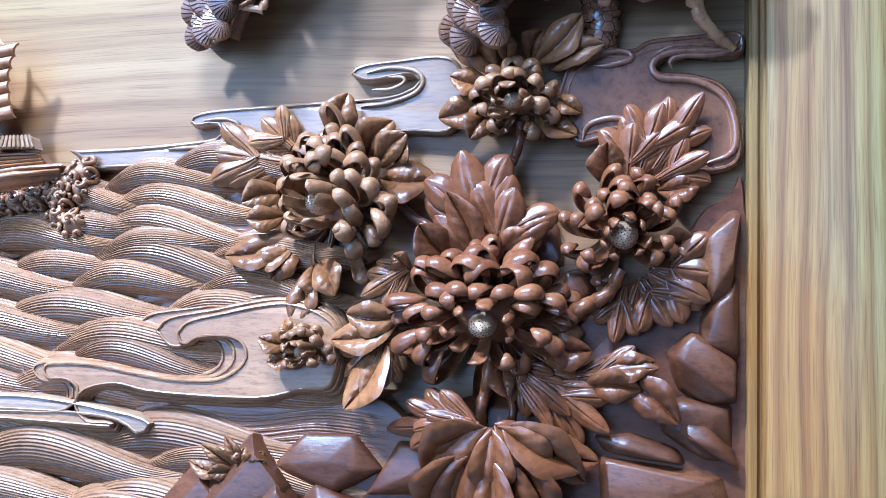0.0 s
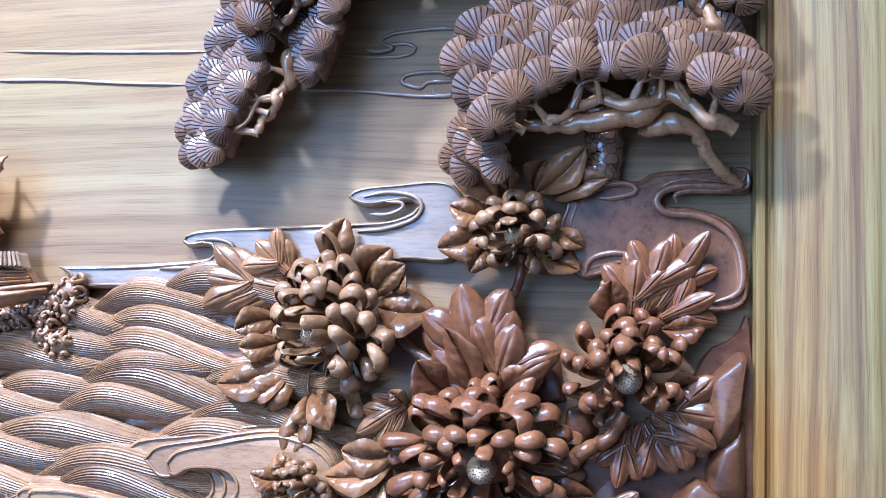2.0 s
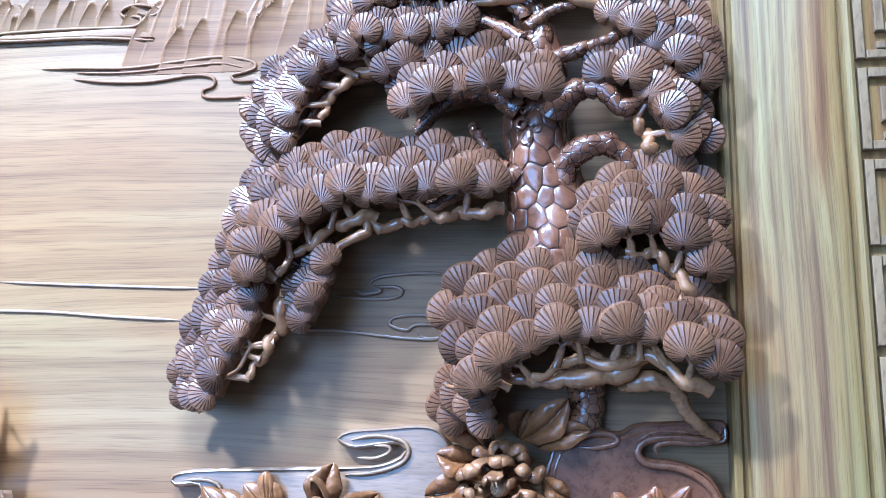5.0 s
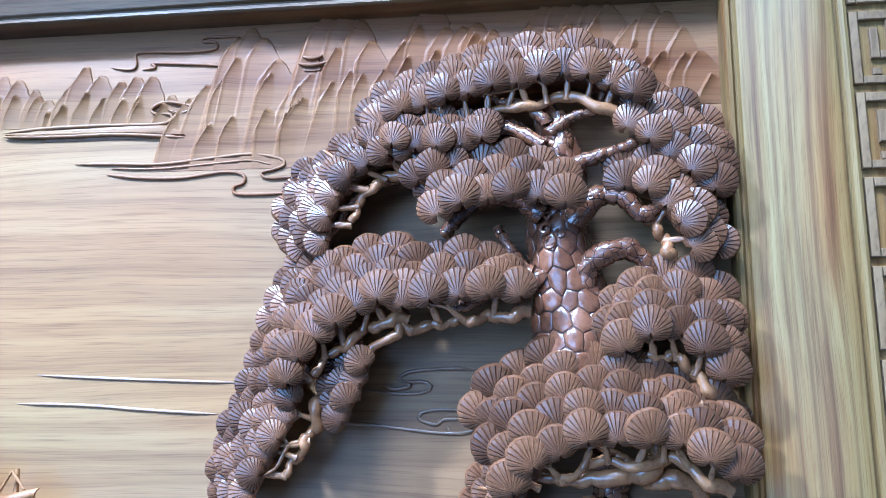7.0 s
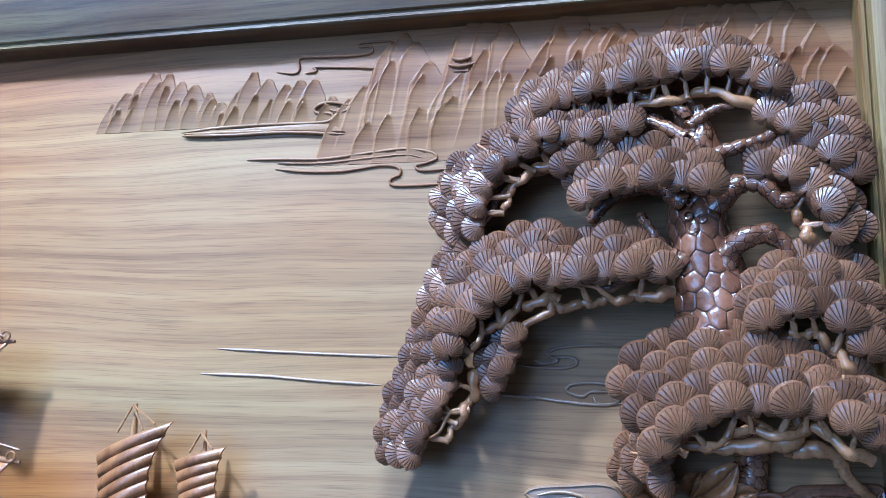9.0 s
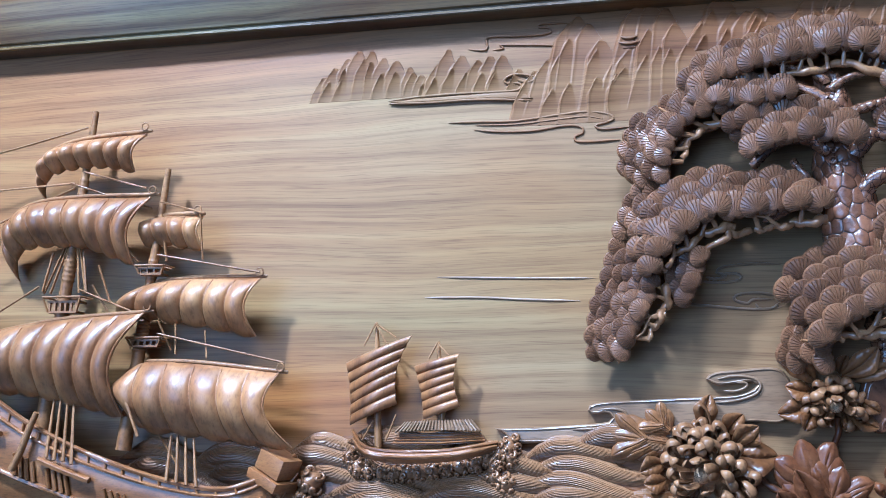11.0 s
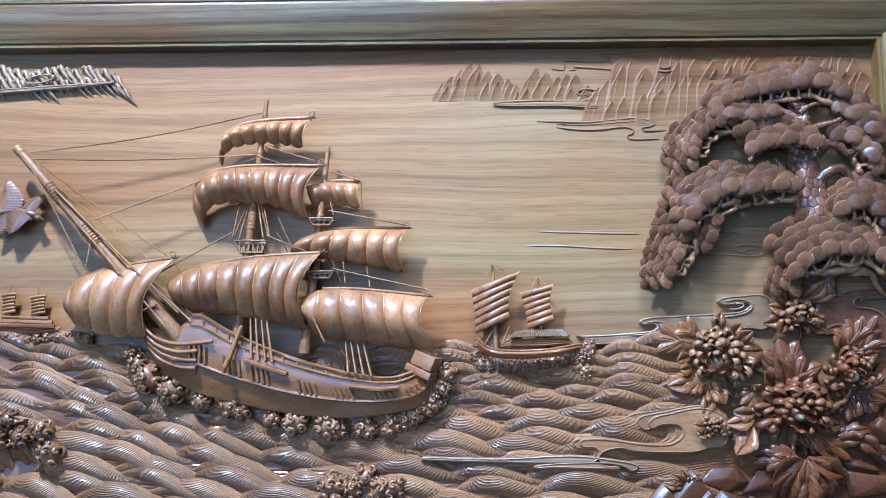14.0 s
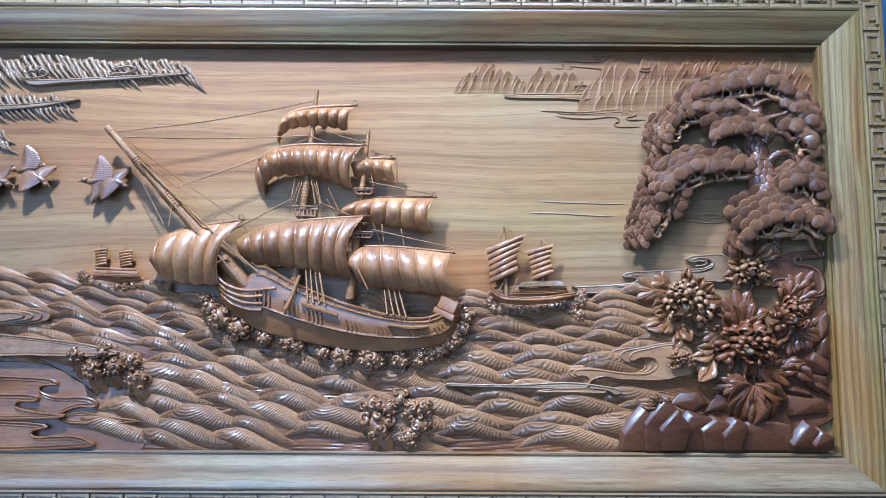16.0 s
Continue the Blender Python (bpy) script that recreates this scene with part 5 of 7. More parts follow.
def pad(inner, outer, r, d_front, d_back, seed, twigs=True):
    """A cushion of overlapping needle fans between its lower front edge and its upper back edge."""
    g = random.Random(seed)
    length = float(np.sum(np.linalg.norm(np.diff(spline(inner, 30), axis=0), axis=1)))
    outer_length = float(np.sum(np.linalg.norm(np.diff(spline(outer, 30), axis=0), axis=1)))
    depth = float(np.mean(np.linalg.norm(spline(outer, 20) - spline(inner, 20), axis=1)))
    r *= 1.20 if r > 0.019 else 1.10
    rows = max(2, int(round(depth / (0.60 * r))))
    # the cushion below the fans
    n = 24
    a, b = spline(inner, n), spline(outer, n)
    verts = []
    for i in range(n + 1):
        for j in range(7):
            v = j / 6
            p = a[i] * (0.90 - v * 0.82) + b[i] * (0.10 + v * 0.82)
            rim = math.sin(math.pi * (0.08 + 0.84 * i / n)) ** 0.4
            dd = (d_front * 0.66 * (1 - v) + d_back * 0.42 * v) * rim
            verts.append((min(p[0], -0.002), -dd if 0 < j < 6 else -0.3 * dd, p[1]))
    body = mesh_ob("needle_cushion", verts, grid_faces(n, 6, 0), PINE, pine, "", 180)
    for k in range(rows):
        v = (k + 0.42) / rows
        span = length * (1 - v) + outer_length * v
        m = max(2, int(round(span / (r * 1.06))))
        A, B = spline(inner, m * 2), spline(outer, m * 2)
        for i in range(m + (k % 2 == 0)):
            q = 2 * i + (1 if k % 2 else 0)
            if q > 2 * m:
                continue
            out = (B[q] - A[q]) / (np.linalg.norm(B[q] - A[q]) + 1e-9)
            p = A[q] * (1 - v) + B[q] * v - out * r * (0.46 - 0.10 * v)
            p[0] = min(p[0], -0.016)
            d = (d_front + 0.002) * (1 - v) + (d_back - 0.012) * v + g.uniform(-0.001, 0.001) + (0.0026 if i % 2 else -0.0026)
            turn = math.degrees(math.atan2(out[0], out[1])) + g.uniform(-7, 7)
            size = r * g.uniform(0.92, 1.10)
            mt = Matrix.Translation((p[0], -d, p[1])) @ Matrix.Rotation(radians(turn), 4, "Y") @ Matrix.Rotation(radians(17 + 8 * v + g.uniform(-5, 5)), 4, "X") @ Matrix.Rotation(radians(g.uniform(-10, 10)), 4, "Z") @ Matrix.Diagonal((size, size * 0.9, size, 1))
            share("needle_fan", g.choice(FANS), mt, body)
    if twigs:
        m = max(2, int(length / 0.021))
        A, B = spline(inner, m), spline(outer, m)
        for i in range(1, m):
            out = (B[i] - A[i]) / (np.linalg.norm(B[i] - A[i]) + 1e-9)
            s = A[i] - out * g.uniform(0.022, 0.027)
            twig(body, s, A[i] + out * 0.010 + g.uniform(-0.9, 0.9) * (A[i + 1] - A[i]), d_front * 0.76, d_front * 0.90, 0.0022, 2 + i % 2, seed * 31 + i)
        edge, O = spline(inner, 40), spline(outer, 40)
        line = []
        for i, (p, q) in enumerate(zip(edge, O)):
            out = (q - p) / (np.linalg.norm(q - p) + 1e-9)
            w = out * (0.0235 + 0.0025 * math.sin(0.55 * i + seed) + 0.0012 * math.sin(1.3 * i))
            line.append((min((p - w)[0], -0.006), -d_front * 0.74 + 0.003 * math.sin(0.5 * i), (p - w)[1]))
        tube("twig", line[8:], [0.0026 + 0.0038 * i / 40 + 0.0007 * math.sin(0.9 * i) + 0.0004 * math.sin(2.7 * i) for i in range(8, 41)], TWIG, body, 9)
    return body


def limb(pts, d, radii, seed=0, mat=None):
    n = 26
    line = spline(pts, n)
    rr = np.interp(np.linspace(0, 1, n + 1), np.linspace(0, 1, len(radii)), radii)
    g = random.Random(seed)
    dd = np.interp(np.linspace(0, 1, n + 1), np.linspace(0, 1, len(d)), d)
    out = [(min(p[0], -0.012) + g.uniform(-1, 1) * 0.0012, -q + g.uniform(-1, 1) * 0.0012, p[1] + g.uniform(-1, 1) * 0.0012) for p, q in zip(line, dd)]
    return tube("branch", out, [0.8 * r * g.uniform(0.9, 1.12) for r in rr], mat or BARK, pine, 10)


# trunk: gnarled, hollowed, covered with bark scales
TRUNK = [(-0.148, 1.568), (-0.147, 1.607), (-0.148, 1.648), (-0.154, 1.689), (-0.160, 1.732), (-0.157, 1.781), (-0.160, 1.826), (-0.174, 1.861)]
TR = (0.036, 0.036, 0.033, 0.031, 0.028, 0.023, 0.018, 0.011)


def trunk_at(s, a, lift=0.0):
    """A place on the bark, s from the foot (0) to the crown (1), a round the trunk."""
    i = s * TN
    k = int(min(TN - 1, max(0, i)))
    t = i - k
    c = trunk_line[k] * (1 - t) + trunk_line[k + 1] * t
    r = float(np.interp(s, np.linspace(0, 1, len(TR)), TR))
    r = r * (1 + 0.07 * math.sin(3 * a + 19 * s) + 0.04 * math.sin(5 * a - 30 * s)) + lift
    return Vector((c[0] + r * math.cos(a), -0.030 - 0.85 * r * math.sin(a), c[1]))


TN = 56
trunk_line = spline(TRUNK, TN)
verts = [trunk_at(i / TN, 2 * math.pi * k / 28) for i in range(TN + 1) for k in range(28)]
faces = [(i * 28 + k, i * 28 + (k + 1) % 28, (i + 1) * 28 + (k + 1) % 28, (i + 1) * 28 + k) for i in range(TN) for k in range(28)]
# The core is coloured dark so the gaps between scales look shaded.
trunk = mesh_ob("trunk", verts, faces, CRACK_SHADE, pine, "gnarled reddish trunk with diamond bark scales", 180)


def bark_scale(row, col, rows, cols):
    """One tight-fitting diamond of bark, its corners shared with its neighbours."""
    def corner(u, v):
        g = random.Random(int(round(u * 4)) * 977 + int(round(v * 12)) * 131)
        return u + g.uniform(-0.16, 0.16), v + g.uniform(-0.16, 0.16)
    u0, v0 = col + 0.5 * (row % 2), float(row)
    ring = [corner(u0 + du, v0 + dv) for du, dv in ((0, 0.66), (0.5, 0.33), (0.5, -0.33), (0, -0.66), (-0.5, -0.33), (-0.5, 0.33))]
    mid = (sum(p[0] for p in ring) / 6, sum(p[1] for p in ring) / 6)
    verts = []
    for shrink, lift in ((0.97, -0.0005), (0.945, 0.0008), (0.86, 0.0013), (0.45, 0.0015)):
        for u, v in ring:
            u, v = mid[0] + (u - mid[0]) * shrink, mid[1] + (v - mid[1]) * shrink
            verts.append(trunk_at(min(1.0, max(0.0, v / rows)), math.pi * (-0.08 + 1.16 * u / cols), lift))
    faces = [(r + i, r + (i + 1) % 6, r + 6 + (i + 1) % 6, r + 6 + i) for r in (0, 6, 12) for i in range(6)] + [tuple(range(18, 24))]
    mesh_ob("bark_scale", verts, faces, PLATE, trunk, "", 50)


for row in range(1, 16):
    for col in range(7):
        bark_scale(row, col, 16, 7)
for p, r in zip([(-0.171, 1.727), (-0.166, 1.713), (-0.157, 1.723), (-0.161, 1.703), (-0.169, 1.740), (-0.158, 1.696)], (0.006, 0.007, 0.006, 0.006, 0.004, 0.005)):
    pts, rr = curl_runs(p, r, 0.054, 1.0, 1, 0.5, r * 0.35)
    v, f = tube_data(pts, rr, 7)
    mesh_ob("knot", v, f, PLATE, trunk)

limb([(-0.174, 1.743), (-0.197, 1.759), (-0.221, 1.760), (-0.247, 1.747), (-0.266, 1.729)], (0.05, 0.055, 0.04), (0.014, 0.012, 0.008, 0.009), 1)
limb([(-0.174, 1.679), (-0.195, 1.695), (-0.208, 1.717), (-0.216, 1.733)], (0.05, 0.04), (0.012, 0.009, 0.006), 2)
limb([(-0.182, 1.684), (-0.202, 1.690), (-0.225, 1.669), (-0.257, 1.656)], (0.05, 0.05, 0.04), (0.014, 0.010, 0.006), 3)
limb([(-0.274, 1.641), (-0.295, 1.635), (-0.307, 1.646), (-0.304, 1.631), (-0.327, 1.620), (-0.337, 1.601), (-0.343, 1.573)], (0.05, 0.06, 0.045), (0.006, 0.0065, 0.005, 0.003), 4, TWIG)
limb([(-0.173, 1.809), (-0.205, 1.830), (-0.232, 1.820), (-0.270, 1.801), (-0.303, 1.788), (-0.341, 1.775), (-0.365, 1.750), (-0.380, 1.720)], (0.05, 0.04, 0.045), (0.010, 0.007, 0.007, 0.006, 0.004), 5)
limb([(-0.145, 1.737), (-0.124, 1.757), (-0.102, 1.756), (-0.084, 1.738), (-0.064, 1.745), (-0.045, 1.722)], (0.05, 0.06, 0.05), (0.015, 0.012, 0.010, 0.006), 6)
limb([(-0.139, 1.668), (-0.128, 1.698), (-0.103, 1.708), (-0.086, 1.701), (-0.074, 1.678)], (0.04, 0.055, 0.045), (0.016, 0.014, 0.012, 0.009), 7)
limb([(-0.153, 1.775), (-0.137, 1.794), (-0.108, 1.802), (-0.087, 1.811)], (0.045, 0.05), (0.012, 0.009, 0.006), 8)
limb([(-0.170, 1.835), (-0.189, 1.853), (-0.216, 1.858), (-0.233, 1.865)], (0.045, 0.05), (0.008, 0.006, 0.003), 9)
limb([(-0.168, 1.823), (-0.146, 1.839), (-0.125, 1.844), (-0.116, 1.861)], (0.045, 0.05), (0.008, 0.006, 0.004), 10)
limb([(-0.161, 1.718), (-0.157, 1.751), (-0.161, 1.790), (-0.155, 1.818), (-0.160, 1.847)], (0.030, 0.036, 0.040), (0.022, 0.019, 0.017, 0.014, 0.010), 17)
limb([(-0.179, 1.821), (-0.197, 1.836), (-0.211, 1.842), (-0.224, 1.839)], (0.03, 0.04), (0.009, 0.007, 0.005), 11)
limb([(-0.180, 1.508), (-0.155, 1.506), (-0.119, 1.509), (-0.088, 1.514), (-0.070, 1.529), (-0.048, 1.536)], (0.045, 0.055, 0.05), (0.005, 0.009, 0.012, 0.007), 12, TWIG)
limb([(-0.096, 1.517), (-0.114, 1.529), (-0.132, 1.538)], (0.05, 0.055), (0.008, 0.006, 0.005), 13, TWIG)
limb([(-0.092, 1.518), (-0.079, 1.531), (-0.081, 1.545)], (0.05, 0.055), (0.008, 0.006, 0.005), 14, TWIG)
limb([(-0.087, 1.505), (-0.063, 1.508), (-0.045, 1.500), (-0.034, 1.483), (-0.016, 1.468), (-0.003, 1.465)], (0.04, 0.045, 0.03, 0.012), (0.009, 0.011, 0.008, 0.007, 0.006, 0.005), 15, TWIG)
limb([(-0.119, 1.466), (-0.116, 1.494), (-0.119, 1.527)], (0.006, 0.010), (0.018, 0.020, 0.022), 16)

pad([(-0.329, 1.835), (-0.309, 1.847), (-0.268, 1.859), (-0.225, 1.867), (-0.183, 1.875), (-0.146, 1.880), (-0.115, 1.871), (-0.087, 1.857)], [(-0.346, 1.857), (-0.323, 1.880), (-0.278, 1.900), (-0.233, 1.915), (-0.183, 1.922), (-0.140, 1.920), (-0.102, 1.904), (-0.078, 1.879)], 0.0192, 0.070, 0.050, 1)
pad([(-0.382, 1.717), (-0.377, 1.749), (-0.364, 1.776), (-0.337, 1.799), (-0.300, 1.807)], [(-0.424, 1.716), (-0.420, 1.759), (-0.403, 1.793), (-0.367, 1.830), (-0.328, 1.849)], 0.0187, 0.066, 0.045, 2)
pad([(-0.332, 1.817), (-0.293, 1.810), (-0.261, 1.809), (-0.227, 1.818)], [(-0.331, 1.845), (-0.289, 1.849), (-0.259, 1.848), (-0.227, 1.838)], 0.0187, 0.074, 0.056, 3, False)
pad([(-0.269, 1.743), (-0.249, 1.751), (-0.223, 1.756), (-0.187, 1.758), (-0.152, 1.752)], [(-0.281, 1.781), (-0.257, 1.797), (-0.225, 1.806), (-0.188, 1.807), (-0.152, 1.788)], 0.0197, 0.080, 0.062, 4, False)
pad([(-0.290, 1.778), (-0.275, 1.783), (-0.256, 1.791)], [(-0.298, 1.801), (-0.279, 1.814), (-0.258, 1.819)], 0.0187, 0.070, 0.062, 5, False)
pad([(-0.092, 1.828), (-0.068, 1.810), (-0.044, 1.787), (-0.017, 1.768)], [(-0.077, 1.874), (-0.044, 1.861), (-0.017, 1.840), (-0.004, 1.805)], 0.0192, 0.060, 0.042, 6)
pad([(-0.100, 1.770), (-0.073, 1.761), (-0.052, 1.739), (-0.036, 1.708)], [(-0.100, 1.797), (-0.059, 1.799), (-0.023, 1.764), (-0.006, 1.719)], 0.0192, 0.070, 0.048, 7)
pad([(-0.298, 1.659), (-0.262, 1.663), (-0.227, 1.668), (-0.196, 1.670)], [(-0.314, 1.702), (-0.277, 1.716), (-0.240, 1.716), (-0.209, 1.693)], 0.0197, 0.082, 0.060, 8)
pad([(-0.402, 1.592), (-0.383, 1.625), (-0.357, 1.644), (-0.330, 1.662), (-0.296, 1.668)], [(-0.421, 1.643), (-0.401, 1.683), (-0.364, 1.708), (-0.332, 1.723), (-0.297, 1.718)], 0.0197, 0.078, 0.056, 9)
pad([(-0.440, 1.489), (-0.422, 1.524), (-0.404, 1.557), (-0.397, 1.589)], [(-0.482, 1.489), (-0.479, 1.539), (-0.461, 1.593), (-0.449, 1.635)], 0.0173, 0.060, 0.034, 10)
pad([(-0.404, 1.648), (-0.390, 1.675), (-0.372, 1.693)], [(-0.446, 1.651), (-0.427, 1.695), (-0.400, 1.717)], 0.0182, 0.056, 0.040, 11, False)
pad([(-0.359, 1.556), (-0.346, 1.581), (-0.338, 1.606)], [(-0.381, 1.568), (-0.375, 1.600), (-0.361, 1.630)], 0.0173, 0.056, 0.044, 12, False)
pad([(-0.106, 1.624), (-0.085, 1.633), (-0.057, 1.634), (-0.034, 1.615), (-0.020, 1.599)], [(-0.120, 1.655), (-0.094, 1.684), (-0.051, 1.700), (-0.018, 1.685), (-0.006, 1.642)], 0.0197, 0.074, 0.052, 13)
pad([(-0.201, 1.502), (-0.188, 1.518), (-0.162, 1.531), (-0.136, 1.543), (-0.101, 1.543), (-0.067, 1.547), (-0.039, 1.532), (-0.016, 1.521)], [(-0.236, 1.574), (-0.218, 1.603), (-0.185, 1.620), (-0.147, 1.639), (-0.110, 1.626), (-0.078, 1.601), (-0.043, 1.591), (-0.008, 1.568)], 0.0206, 0.084, 0.050, 14)
pad([(-0.196, 1.474), (-0.198, 1.492), (-0.188, 1.510), (-0.179, 1.520)], [(-0.248, 1.476), (-0.240, 1.504), (-0.225, 1.533), (-0.208, 1.553)], 0.0173, 0.062, 0.036, 15, False)
pad([(-0.391, 1.760), (-0.381, 1.767), (-0.361, 1.780)], [(-0.434, 1.733), (-0.431, 1.767), (-0.417, 1.800)], 0.0182, 0.056, 0.04, 16, False)

# ---- chrysanthemums ----
rng = random.Random(23)


def petal_mesh(name, path, width, thick, mat):
    """A thick strap petal. path: four control places (out from the heart, proud of the base); its tip curls over into a rounded knob."""
    n, ring = 18, 12
    P = np.array(path, float)
    verts = []
    for i in range(n + 1):
        s = i / n
        e = 1 - s
        c = e ** 3 * P[0] + 3 * e * e * s * P[1] + 3 * e * s * s * P[2] + s ** 3 * P[3]
        t = 3 * e * e * (P[1] - P[0]) + 6 * e * s * (P[2] - P[1]) + 3 * s * s * (P[3] - P[2])
        t = t / (np.linalg.norm(t) + 1e-9)
        w = width * (0.50 + 0.50 * math.sin(0.5 * math.pi * min(1, s / 0.6))) * (1 if s < 0.80 else math.sqrt(max(0.02, 1 - ((s - 0.80) / 0.205) ** 2)))
        th = thick * (1.0 + 0.25 * max(0.0, (s - 0.7) / 0.3) ** 1.5) * (1 if s < 0.90 else math.sqrt(max(0.03, 1 - ((s - 0.90) / 0.103) ** 2)))
        cup = 0.24 * w * (1 - 0.3 * s ** 2)
        for k in range(ring):
            a = 2 * math.pi * k / ring
            x, q = math.cos(a), math.sin(a)
            off = q * th * 0.5 + cup * x * x - 0.10 * th * (abs(x) < 0.2)
            verts.append((c[0] - t[1] * off, -(c[1] + t[0] * off), x * w * 0.5))
    faces = [(i * ring + k, (i + 1) * ring + k, (i + 1) * ring + (k + 1) % ring, i * ring + (k + 1) % ring) for i in range(n) for k in range(ring)]
    faces.append(tuple(range(ring)))
    faces.append(tuple(range(n * ring, (n + 1) * ring))[::-1])
    me = bpy.data.meshes.new(name)
    me.from_pydata(verts, [], faces)
    me.materials.append(mat)
    me.polygons.foreach_set("use_smooth", [True] * len(me.polygons))
    bm = bmesh.new()
    bm.from_mesh(me)
    bmesh.ops.recalc_face_normals(bm, faces=bm.faces)
    bm.to_mesh(me)
    bm.free()
    return me


SEED_PIT = plain("seed_pit", (0.03, 0.014, 0.01), 0.6, 80.0)
HEART = wood("heart_wood", (0.260, 0.150, 0.070), (0.380, 0.235, 0.115), (0.470, 0.310, 0.165), (1, 1, 1), 20, 200, 0.5, 0.1, 0.0)


# rings of petals from the heart outwards: number, widest reach, height of the bend, reach and height of the tip, width, roll
FULL = ((8, 0.36, 0.98, 0.30, 1.04, 0.8, 8), (9, 0.60, 1.04, 0.34, 0.92, 1.0, 30), (10, 0.80, 0.96, 0.44, 0.80, 1.1, 45), (11, 1.0, 0.80, 0.58, 0.62, 1.15, 55), (10, 1.04, 0.52, 0.70, 0.40, 1.15, 60))
OPEN = ((9, 0.42, 0.98, 0.34, 1.04, 0.8, 8), (10, 0.66, 0.98, 0.40, 0.84, 1.0, 35), (8, 0.90, 0.76, 0.52, 0.58, 1.1, 50))
BUD = ((7, 0.46, 0.98, 0.32, 1.02, 0.9, 12), (8, 0.78, 0.98, 0.38, 0.84, 1.2, 30), (9, 1.04, 0.70, 0.60, 0.56, 1.2, 50))


def chrysanthemum(label, c, d0, size, height, kind, loops, heart, tilt, mat, seed, flat=1.0, wide=0.014):
    """loops: long outer straps (angle, reach, curl) that arch out from below and hook back over."""
    g = random.Random(seed)
    ob = thing("carved_chrysanthemum", label, "carved flower", "chrysanthemums")
    ob.matrix_basis = Matrix.Translation((c[0], -d0, c[1])) @ pose(0, 0, 0, tilt[0], 0, tilt[1]) @ Matrix.Diagonal((1, 1, flat, 1))
    top = height * 0.86
    v, f = blob_data((0, -top * 0.62, 0), (heart, top * 0.38, heart), 0, 10, 18)
    core = mesh_ob("flower_heart", v, f, HEART, ob, "domed seed head with many small pits")
    n = max(16, int(60 * (heart / 0.012) ** 2))
    v, f = [], []
    for k in range(n):
        q = heart * 0.86 * math.sqrt((k + 0.5) / n)
        a = k * 2.39996
        dd = top * 0.62 + top * 0.38 * math.sqrt(max(0, 1 - (q / heart) ** 2))
        r = heart * 0.050 * g.uniform(0.8, 1.25)
        a1, b1 = blob_data((q * math.cos(a), -dd, q * math.sin(a)), (r, r * 0.5, r), len(v), 4, 6)
        v += a1
        f += b1
    tagged(mesh_ob("pitted_face", v, f, SEED_PIT, core), kind="stuff")
    v, f = blob_data((0, 0.0, 0), (size * 0.50, height * 0.36, size * 0.50), 0, 10, 20)
    mesh_ob("receptacle", v, f, mat, ob)
    for count, reach, bend, tip, tip_high, w, roll in kind:
        kinds = []
        for k in range(4):
            m1, m2 = g.uniform(0.92, 1.10), g.uniform(0.90, 1.08)
            R, T = size * reach * m1, size * tip * m2
            kinds.append(petal_mesh("petal", ((size * tip * 0.55, height * 0.12), (R * 1.24, height * bend * 0.20), (R * 1.20, height * bend * 1.22), (T, height * tip_high * g.uniform(0.94, 1.05))), wide * w * g.uniform(0.85, 1.10), 0.0017, mat))
        turn = g.uniform(0, 6)
        for k in range(count):
            a = turn + 2 * math.pi * k / count + g.uniform(-0.13, 0.13)
            hook = -math.copysign(radians(roll) * g.uniform(0.6, 1.15), math.cos(a) + g.uniform(-0.35, 0.35))
            m = Matrix.Rotation(a, 4, "Y") @ Matrix.Rotation(hook, 4, "X") @ Matrix.Scale(g.uniform(0.90, 1.10), 4)
            share("petal", g.choice(kinds), m, ob)
    for angle, reach, curl in loops:
        R = 0.88 * size * reach
        path = ((size * 0.35, height * 0.10), (R * 1.10, -height * 0.10), (R * (1.22 - 0.05 * curl), height * (0.62 + 0.50 * curl)), (R * (0.92 - 0.30 * curl), height * (0.40 + 0.05 * curl)))
        m = Matrix.Rotation(-radians(angle), 4, "Y") @ Matrix.Rotation(-math.copysign(g.uniform(0.8, 1.15), math.cos(radians(angle)) + g.uniform(-0.3, 0.3)), 4, "X")
        share("petal", petal_mesh("petal", path, wide * 1.10, 0.0026, mat), m, ob)
    return ob


chrysanthemum("small brown carved chrysanthemum with closed rounded petals", (-0.183, 1.427), 0.014, 0.032, 0.046, BUD,
              ((20, 1.05, 1.0), (-15, 1.1, 0.8), (-60, 1.1, 0.6), (200, 1.0, 0.5), (255, 1.2, 0.2)), 0.0080, (16, -6), PETAL, 1, 0.92, 0.0115)
chrysanthemum("brown carved chrysanthemum with long curled strap petals", (-0.335, 1.338), 0.012, 0.050, 0.056, FULL,
              ((78, 1.75, 0.3), (118, 1.35, 0.9), (150, 1.35, 0.7), (45, 1.35, 1.0), (-28, 1.40, 1.0), (-50, 1.25, 0.8), (190, 1.45, 0.5), (222, 1.55, 0.7), (250, 1.65, 0.3), (280, 1.5, 0.2)), 0.0100, (6, -22), PETAL, 2, 1.06, 0.0135)
chrysanthemum("large reddish-brown carved chrysanthemum in full bloom", (-0.207, 1.246), 0.014, 0.071, 0.064, FULL,
              ((20, 1.12, 1.0), (45, 1.12, 0.9), (70, 1.10, 0.9), (112, 1.12, 0.8), (140, 1.12, 1.0), (165, 1.14, 1.0), (0, 1.1, 0.9), (-25, 1.06, 0.7), (200, 1.14, 0.7), (235, 1.0, 0.5), (-60, 1.0, 0.4)), 0.0118, (16, 4), REDPETAL, 3, 0.80, 0.0150)
